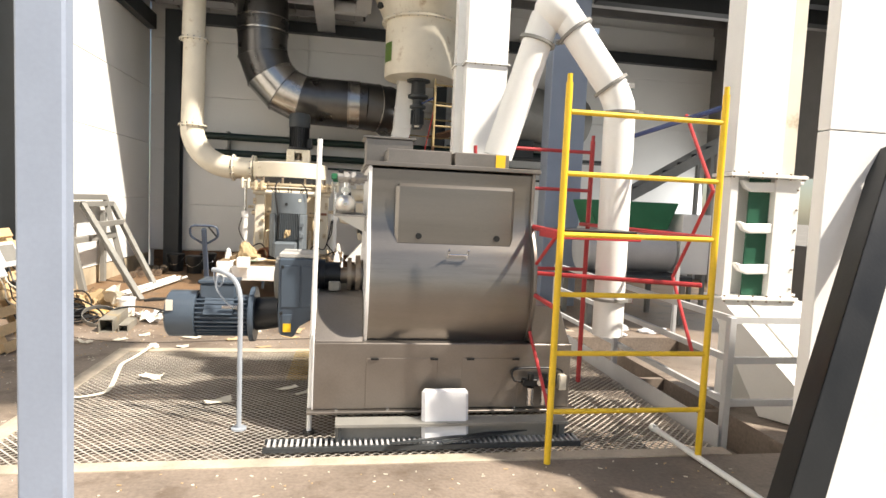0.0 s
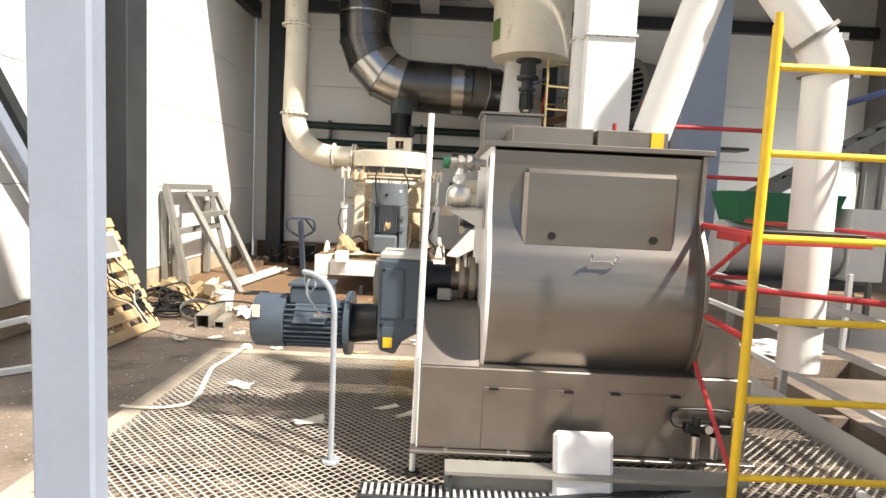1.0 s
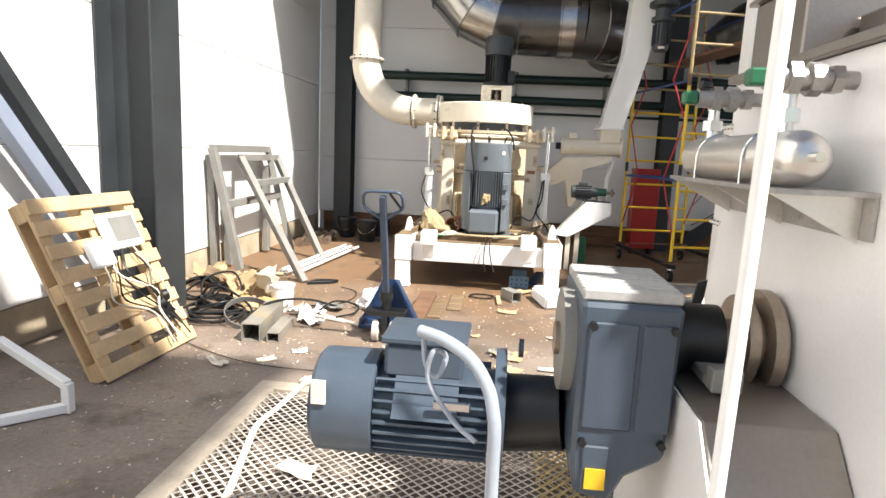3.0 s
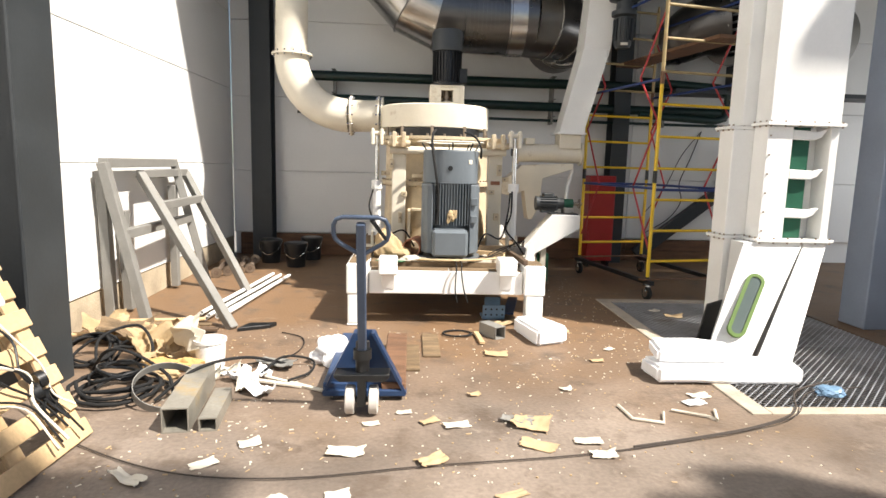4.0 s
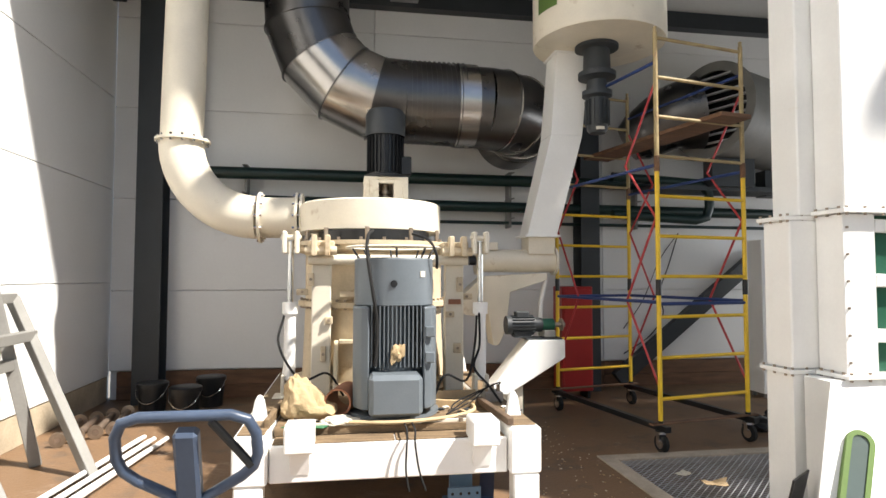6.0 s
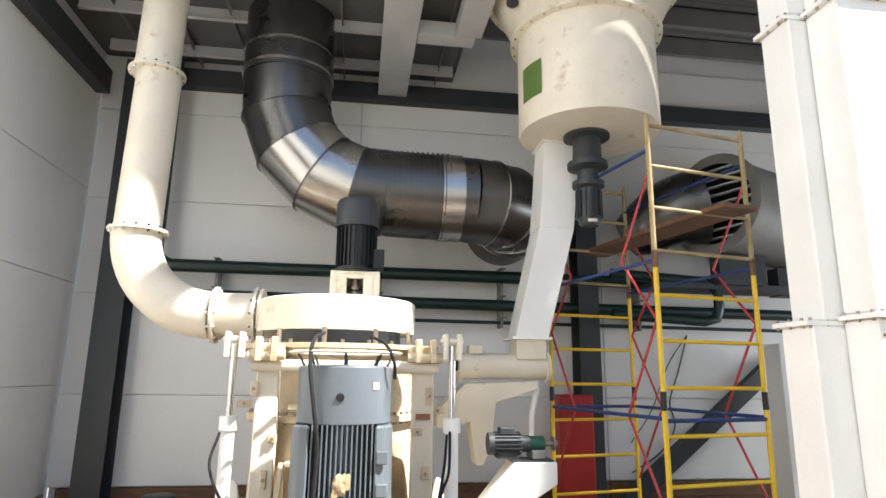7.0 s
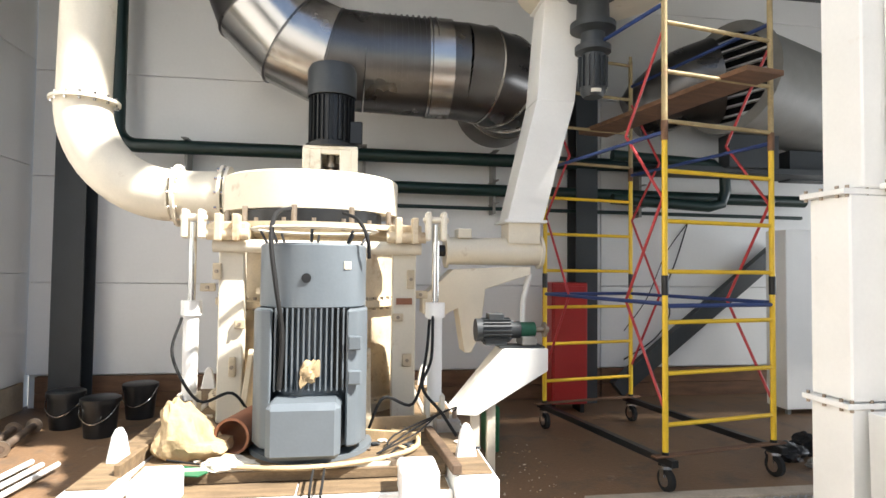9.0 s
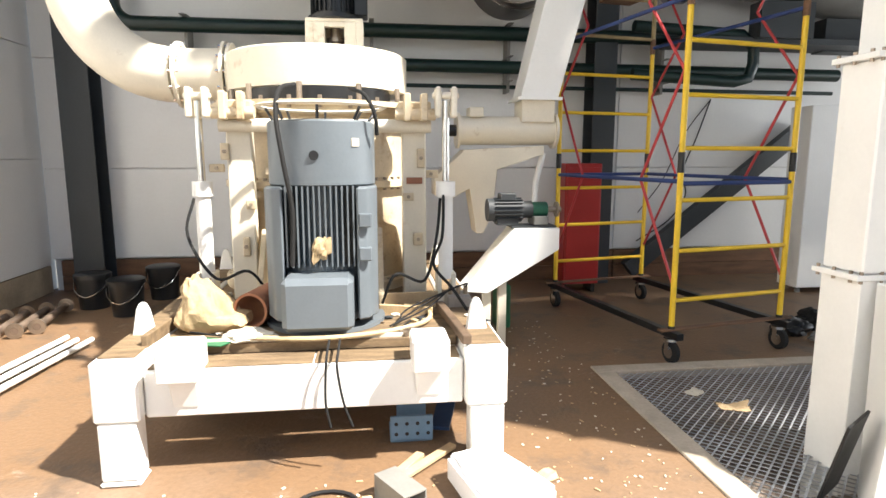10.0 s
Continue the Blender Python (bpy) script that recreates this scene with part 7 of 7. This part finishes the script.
# long pale battens and wrapping that lie along the wall behind the hoses
for k in range(9):
    bm = B()
    ln = rnd.uniform(0.55, 1.0)
    m = pose(rnd.uniform(-3.45, -2.95), 8.55 + 0.07 * k, 0.002 + 0.020 * (k % 4), 0, rnd.uniform(-1, 1), rnd.uniform(-14, 10))
    box(bm, (-ln / 2, -0.032, 0), (ln / 2, 0.032, 0.018), m)
    solid("batten", bm, rnd.choice((PALLETWOOD, POLEWOOD, PAPER, DUSTYPLANK)), "thin wooden batten lying across the scrap heap", "batten", "battens in the heap", bevel=0.003)
for k, (x, y, z, sx, sy, turn, mt, cu, ti) in enumerate(((-3.25, 8.55, 0.08, 0.42, 0.24, 4, DUSTYPLANK, 0.14, 14), (-2.90, 8.10, 0.02, 0.34, 0.26, 60, CLOTH, 0.22, 48), (-2.72, 8.22, 0.02, 0.30, 0.22, 20, CARD, 0.20, 30),
                                                      (-2.98, 8.40, 0.06, 0.32, 0.22, -20, CLOTH, 0.16, 18), (-2.63, 8.12, 0.02, 0.22, 0.30, 80, PAPER, 0.26, 55), (-3.48, 8.66, 0.06, 0.34, 0.24, 30, CLOTH, 0.16, 24))):
    sheet("torn_wrapping", (x, y, z), (sx, sy), turn, 30 + k, mt, "torn stiff wrapping lying in the scrap heap", "packaging", cu, ti)
for k, (x, y, sx, sy, sz, mt) in enumerate(((-2.74, 7.92, 0.13, 0.07, 0.07, OCHRE), (-2.56, 7.96, 0.11, 0.06, 0.06, OCHRE), (-2.66, 7.80, 0.09, 0.06, 0.05, CLOTH))):
    crumple("cloth", (sx, sy, sz), (x, y, 0.0), mt, "crumpled ochre cloth among the hoses", "cloth", 70 + 3.3 * k)
for k, (x, y, s0) in enumerate(((-2.28, 7.90, 0.20), (-2.16, 7.78, 0.17), (-2.06, 7.62, 0.19), (-1.93, 7.50, 0.17), (-2.35, 7.76, 0.15), (-2.02, 7.80, 0.16))):
    sheet("plastic_scrap", (x, y, 0.0), (s0, s0 * 0.7), 50 * k, 80 + k, FOAM if k % 2 else PAPER, "crumpled white plastic on the floor", "packaging", 0.10)
sheet("grey_board", (-1.95, 8.02, 0.03), (0.30, 0.14), -20, 99, GREYFRAME, "bent grey board lying on hose ends", "board", 0.04)
for p, q in (((-1.98, 7.80, 0.012), (-1.55, 7.55, 0.012)), ((-2.05, 7.70, 0.03), (-1.70, 7.62, 0.012))):
    bm = B()
    bar(bm, p, q, 0.028, 0.018)
    solid("stick", bm, PAPER, "pale stick lying beside the scrap heap", "stick", "sticks on the floor", bevel=0.003)
bm = B()
prism(bm, [(-2.50, 8.93), (-2.24, 9.05), (-2.20, 9.15), (-2.44, 9.12)], "z", 0.0, 0.035)
solid("black_plate", bm, BLACKSTEEL, "black steel plate lying at the frame foot", "steel plate", bevel=0.004)
for k, pts in enumerate(([(-3.15, 7.85, 0.02), (-3.22, 8.05, 0.20), (-3.02, 8.2, 0.26), (-2.85, 8.05, 0.16), (-2.8, 7.85, 0.04)], [(-2.55, 7.35, 0.02), (-2.35, 7.55, 0.16), (-2.15, 7.95, 0.10), (-1.85, 8.0, 0.03)], [(-3.2, 7.9, 0.02), (-3.0, 7.7, 0.22), (-2.8, 7.6, 0.25), (-2.55, 7.55, 0.12), (-2.45, 7.4, 0.02)])):
    bm = B()
    sweep(bm, spline(pts), 0.011, 8)
    solid("black_hose", bm, RUBBER, "loose black hose looping out of the heap", "hose")
bm = B()
sweep(bm, spline([(-2.0, 7.75, 0.05), (-1.9, 8.0, 0.09), (-1.7, 8.05, 0.05), (-1.68, 7.85, 0.03), (-1.80, 7.68, 0.03)]), 0.009, 8)
solid("black_hose", bm, RUBBER, "short black hose piece on the floor", "hose")
t = thing("angle_rack", "white angle-steel frame lying on the floor by the pallet", "steel frame", pose(-2.9, 5.5, 0))
for p, q in (((-3.25, 5.05, 0.03), (-2.72, 5.58, 0.03)), ((-2.72, 5.58, 0.0), (-2.72, 5.58, 0.17)), ((-2.72, 5.58, 0.16), (-3.25, 5.72, 0.33)), ((-3.25, 5.72, 0.33), (-3.5, 5.3, 0.28)), ((-3.5, 5.3, 0.28), (-3.25, 5.05, 0.03))):
    bm = B()
    bar(bm, p, q, 0.05, 0.05)
    part("angle", bm, WHITESTEEL, t, "", 0.004)


# ---- foam, offcuts and litter on the mill floor ----
def foam_slab(at, poly, z0, z1, label):
    bm = B()
    prism(bm, poly, "z", z0, z1)
    bmesh.ops.recalc_face_normals(bm, faces=bm.faces)
    bmesh.ops.bevel(bm, geom=bm.edges[:], offset=0.022, segments=3, affect="EDGES", clamp_overlap=True)
    bmesh.ops.triangulate(bm, faces=bm.faces[:])
    bmesh.ops.subdivide_edges(bm, edges=[e for e in bm.edges if e.calc_length() > 0.08], cuts=3)
    for v in bm.verts:
        v.co += 0.008 * noise.noise_vector(v.co * 6)
    return solid("foam_slab", bm, FOAM, label, "foam slab", "foam slabs", bevel=0)


foam_slab(None, [(0.78, 7.70), (1.84, 7.68), (1.90, 7.95), (1.40, 8.02), (0.76, 7.98)], 0.012, 0.13, "white foam slab lying before the elevator")
foam_slab(None, [(0.80, 7.78), (1.36, 7.80), (1.42, 7.98), (1.20, 8.10), (0.86, 8.10)], 0.132, 0.235, "white foam slab stacked on another")
foam_slab(None, [(0.10, 8.56), (0.36, 8.66), (0.40, 8.72), (0.22, 9.12), (-0.02, 9.05)], 0.0, 0.14, "white foam slab lying by the mill table")
crumple("foam_lump", (0.15, 0.12, 0.13), (-1.55, 8.15, 0.0), FOAM, "broken white foam lump beside the pallet truck", "foam lump", 5.5)
bm = B()
m = pose(1.62, 8.72, 0.012, 14, -4, 30)
box(bm, (-0.11, -0.006, 0), (0.11, 0.006, 0.40), m)
solid("black_sheet", bm, BLACKSTEEL, "black rubber sheet propped against the elevator boot", "rubber sheet", bevel=0.002)
crumple("blue_bag", (0.10, 0.07, 0.04), (1.92, 7.52, 0.01), LIGHTBLUE, "small blue plastic bag on the grating", "plastic bag", 9.2)
t = thing("blue_bracket", "light blue drilled steel bracket under the mill table", "bracket", pose(-0.15, 9.5, 0))
bm = B()
box(bm, (-0.26, 9.42, 0.02), (-0.04, 9.44, 0.15))
box(bm, (-0.26, 9.44, 0.0), (-0.04, 9.66, 0.018))
box(bm, (-0.22, 9.60, 0.02), (-0.06, 9.62, 0.19))
part("plate", bm, LIGHTBLUE, t, "", 0.004)
for i in range(4):
    for j in range(2):
        bm = B()
        rod(bm, (-0.23 + i * 0.055, 9.418, 0.055 + j * 0.055), (-0.23 + i * 0.055, 9.421, 0.055 + j * 0.055), 0.010, 10)
        part("hole", bm, BLACKSTEEL, t)
bm = B()
bar(bm, (0.0, 9.45, 0.06), (0.12, 9.9, 0.12), 0.10, 0.02)
part("arm", bm, JACKBLUE, t)
t = thing("tube_offcut", "square grey tube offcut with a wooden stick", "steel tube", pose(-0.2, 8.9, 0))
bm = B()
rt, ln, o = axes((-0.18, 8.78, 0.055), (-0.30, 8.98, 0.055))
m = Matrix.Translation(o) @ rt
hollow(bm, 0.11, 0.11, 0.006, ln, m)
part("tube", bm, GREYFRAME, t)
for p, q in (((-0.36, 8.60, 0.02), (-0.38, 8.92, 0.02)), ((-0.25, 9.02, 0.03), (0.05, 9.32, 0.03)), ((-0.3, 9.0, 0.03), (-0.12, 9.25, 0.03))):
    bm = B()
    bar(bm, p, q, 0.045, 0.022)
    solid("stick", bm, random.choice((PALLETWOOD, CARD)), "short wooden stick on the floor", "stick", "sticks on the floor", bevel=0.003)
bm = B()
sweep(bm, [(-0.55 + 0.13 * math.cos(a * 0.35), 8.9 + 0.10 * math.sin(a * 0.35), 0.012 + 0.0004 * a) for a in range(19)], 0.009, 6)
solid("cable_ring", bm, RUBBER, "loop of black cable on the floor", "cable")
bm = B()
sweep(bm, spline([(-2.1, 8.9, 0.01), (-1.9, 8.75, 0.01), (-1.85, 8.45, 0.01), (-1.95, 8.2, 0.01), (-2.3, 8.0, 0.01)]), 0.005, 6)
solid("thin_cable", bm, RUBBER, "thin black cable lying on the floor", "cable")
bm = B()
sweep(bm, spline([(-3.3, 7.3, 0.30), (-3.08, 7.08, 0.02), (-2.70, 6.79, 0.012), (-2.14, 6.51, 0.012), (-1.57, 6.45, 0.012), (-0.86, 6.565, 0.012), (-0.07, 6.67, 0.012), (0.56, 6.825, 0.012), (1.03, 6.96, 0.02), (1.43, 7.14, 0.03), (1.75, 7.5, 0.03), (2.2, 7.6, 0.03)]), 0.004, 8)
solid("floor_cable", bm, CABLE, "long dusty brown cable trailing across the floor", "cable")
bm = B()
sweep(bm, spline([(0.25, 6.76, 0.012), (0.7, 6.88, 0.012), (1.1, 7.0, 0.02), (1.45, 7.2, 0.02), (1.7, 7.55, 0.02), (2.1, 7.75, 0.02)]), 0.007, 8)
solid("floor_cable", bm, CABLE, "second dusty brown cable beside the long one", "cable")
for p, q, r in (((0.36, 7.32), (0.38, 7.12), (0.55, 7.06)), ((0.68, 7.25), (0.87, 7.15), (0.9, 7.1))):
    bm = B()
    sweep(bm, [(*p, 0.012), (*q, 0.012), (*r, 0.012), (r[0] + 0.06, r[1] + 0.15, 0.012)], 0.01, 6)
    solid("bent_rod", bm, PAPER, "bent white rod lying on the floor", "rod", "bent rods")


def scrap(x, y, size, material, label, category, z=0.0, seed=0):
    r2 = random.Random(seed)
    name = "paper_scrap" if material != CARD else "card_scrap"
    return sheet(name, (x, y, z + 0.002), (size * r2.uniform(1.5, 2.2), size * r2.uniform(0.7, 1.3)), r2.uniform(-30, 40), seed * 2.37 + 5, material, label, category, size * r2.uniform(0.10, 0.45))


for k, (x, y, s, m) in enumerate(((-1.31, 6.72, 0.09, PAPER), (-1.83, 6.82, 0.07, PAPER), (-0.27, 6.79, 0.09, CARD), (0.06, 6.68, 0.08, PAPER), (0.02, 6.83, 0.09, PAPER), (-0.86, 6.62, 0.08, CARD), (-1.01, 7.22, 0.045, PAPER), (-0.70, 7.04, 0.09, PAPER), (-0.26, 7.05, 0.13, CARD), (-0.33, 7.10, 0.10, GREYFRAME), (-1.20, 7.06, 0.05, PAPER), (-0.86, 7.09, 0.06, CARD), (0.89, 7.38, 0.08, FOAM), (-0.55, 7.5, 0.05, CARD), (0.1, 7.6, 0.05, PAPER), (-0.5, 6.3, 0.07, CARD), (0.5, 8.2, 0.06, CARD), (0.7, 8.5, 0.05, PAPER),
                                   (-0.28, 8.35, 0.11, CARD), (0.98, 7.49, 0.07, PAPER), (0.42, 9.0, 0.07, CARD), (-1.3, 6.3, 0.07, PAPER), (-2.3, 6.45, 0.09, PAPER), (-2.0, 6.6, 0.06, PAPER), (1.75, 9.6, 0.09, CARD), (1.65, 9.85, 0.07, PAPER))):
    scrap(x, y, s, m, "torn cardboard scrap lying on the floor" if m == CARD else "torn pale scrap lying on the floor", "scrap", 0, k)
for k, (x, y, s) in enumerate(((-1.26, 5.20, 0.10), (-0.60, 4.57, 0.11), (-0.12, 4.88, 0.08), (0.03, 4.75, 0.09))):
    scrap(x, y, s, PAPER, "crumpled white paper on the floor grating", "scrap", 0.01, 60 + k)
bm = B()
p = spline([(-1.55, 6.20, 0.05), (-1.60, 5.9, 0.02), (-1.63, 5.6, 0.02), (-1.58, 5.34, 0.02), (-1.50, 5.0, 0.02), (-1.48, 4.80, 0.02), (-1.58, 4.70, 0.02), (-1.75, 4.66, 0.02), (-1.9, 4.68, 0.02)], 6)
loops = []
for i, c in enumerate(p):
    d = (p[min(i + 1, len(p) - 1)] - p[max(i - 1, 0)]).normalized()
    side = Vector((-d.y, d.x, 0)).normalized() * 0.0175
    loops.append([bm.verts.new(c + side * u + Vector((0, 0, w + 0.004 * noise.noise(c * 7)))) for u, w in ((-1, 0), (1, 0), (1, 0.004), (-1, 0.004))])
for a, b in zip(loops, loops[1:]):
    for k in range(4):
        bm.faces.new((a[k], a[(k + 1) % 4], b[(k + 1) % 4], b[k]))
bm.faces.new(loops[0])
bm.faces.new(loops[-1][::-1])
solid("strap", bm, PAPER, "white woven strap lying across the grating", "strap")
crumple("strap_end", (0.05, 0.04, 0.03), (-1.56, 6.22, 0.012), PAPER, "bunched end of a white strap", "strap", 7.7)
for k, (x, y) in enumerate(((-0.97, 8.30), (-0.80, 8.62))):
    bm = B()
    box(bm, (x - 0.07, y - 0.35, 0.0), (x + 0.07, y + 0.25, 0.018))
    solid("floor_plank", bm, DUSTYPLANK, "thin brown plank lying before the mill", "plank", "planks before the mill", bevel=0.003)


def litter():
    """Wood chips and crumbs too many to count."""
    rnd = random.Random(5)
    verts, faces = [], []
    for k in range(1500):
        zone = rnd.random() * 1.6
        if zone < 0.55:
            x, y = rnd.gauss(-0.2, 0.9), rnd.uniform(6.4, 9.1)
        elif zone < 0.75:
            x, y = rnd.uniform(-2.6, -1.6), rnd.uniform(6.3, 9.2)
        elif zone < 0.88:
            x, y = rnd.uniform(-2.0, 2.8), rnd.uniform(3.0, 3.4)
        elif zone < 1.0:
            x, y = rnd.uniform(-3.4, -1.9), rnd.uniform(3.5, 6.4)
        else:
            x, y = (rnd.uniform(0.35, 1.14), rnd.uniform(7.8, 11.6)) if zone < 1.3 else (rnd.uniform(-3.5, -1.9), rnd.uniform(3.3, 7.4))
        if y > 7.2 and x > 1.15 or x < -3.6:
            continue
        a, l, w, h = rnd.uniform(0, 3.14), rnd.uniform(0.003, 0.006) / rnd.uniform(0.3, 1.4), rnd.uniform(0.002, 0.006), rnd.uniform(0.001, 0.006)
        ca, sa = math.cos(a), math.sin(a)
        b = len(verts)
        for z in (0.0, h):
            for u, v in ((-l, -w), (l, -w), (l * rnd.uniform(0.6, 1), w), (-l, w * rnd.uniform(0.5, 1))):
                verts.append((x + u * ca - v * sa, y + u * sa + v * ca, z + 0.001))
        faces += [(b, b + 3, b + 2, b + 1), (b + 4, b + 5, b + 6, b + 7), (b, b + 1, b + 5, b + 4), (b + 1, b + 2, b + 6, b + 5), (b + 2, b + 3, b + 7, b + 6), (b + 3, b, b + 4, b + 7)]
    for name, sel, m in (("wood_chips", 0, PAPER), ("debris", 1, CARD)):
        f = [q for i, q in enumerate(faces) if (i // 6) % 2 == sel]
        me = bpy.data.meshes.new(name)
        me.from_pydata(verts, [], f)
        me.materials.append(m)
        tagged(new(name, me), "scattered pale chips and crumbs on the floor" if not sel else "scattered brown crumbs on the floor", "debris", kind="stuff")


litter()

# ---- ground outside ----
bm = B()
box(bm, (-400, -400, -1.4), (400, 400, -1.2))
tagged(new("ground", finish(bm, "ground", GROUND)), "bare pale ground outside the building", "ground", kind="structure")
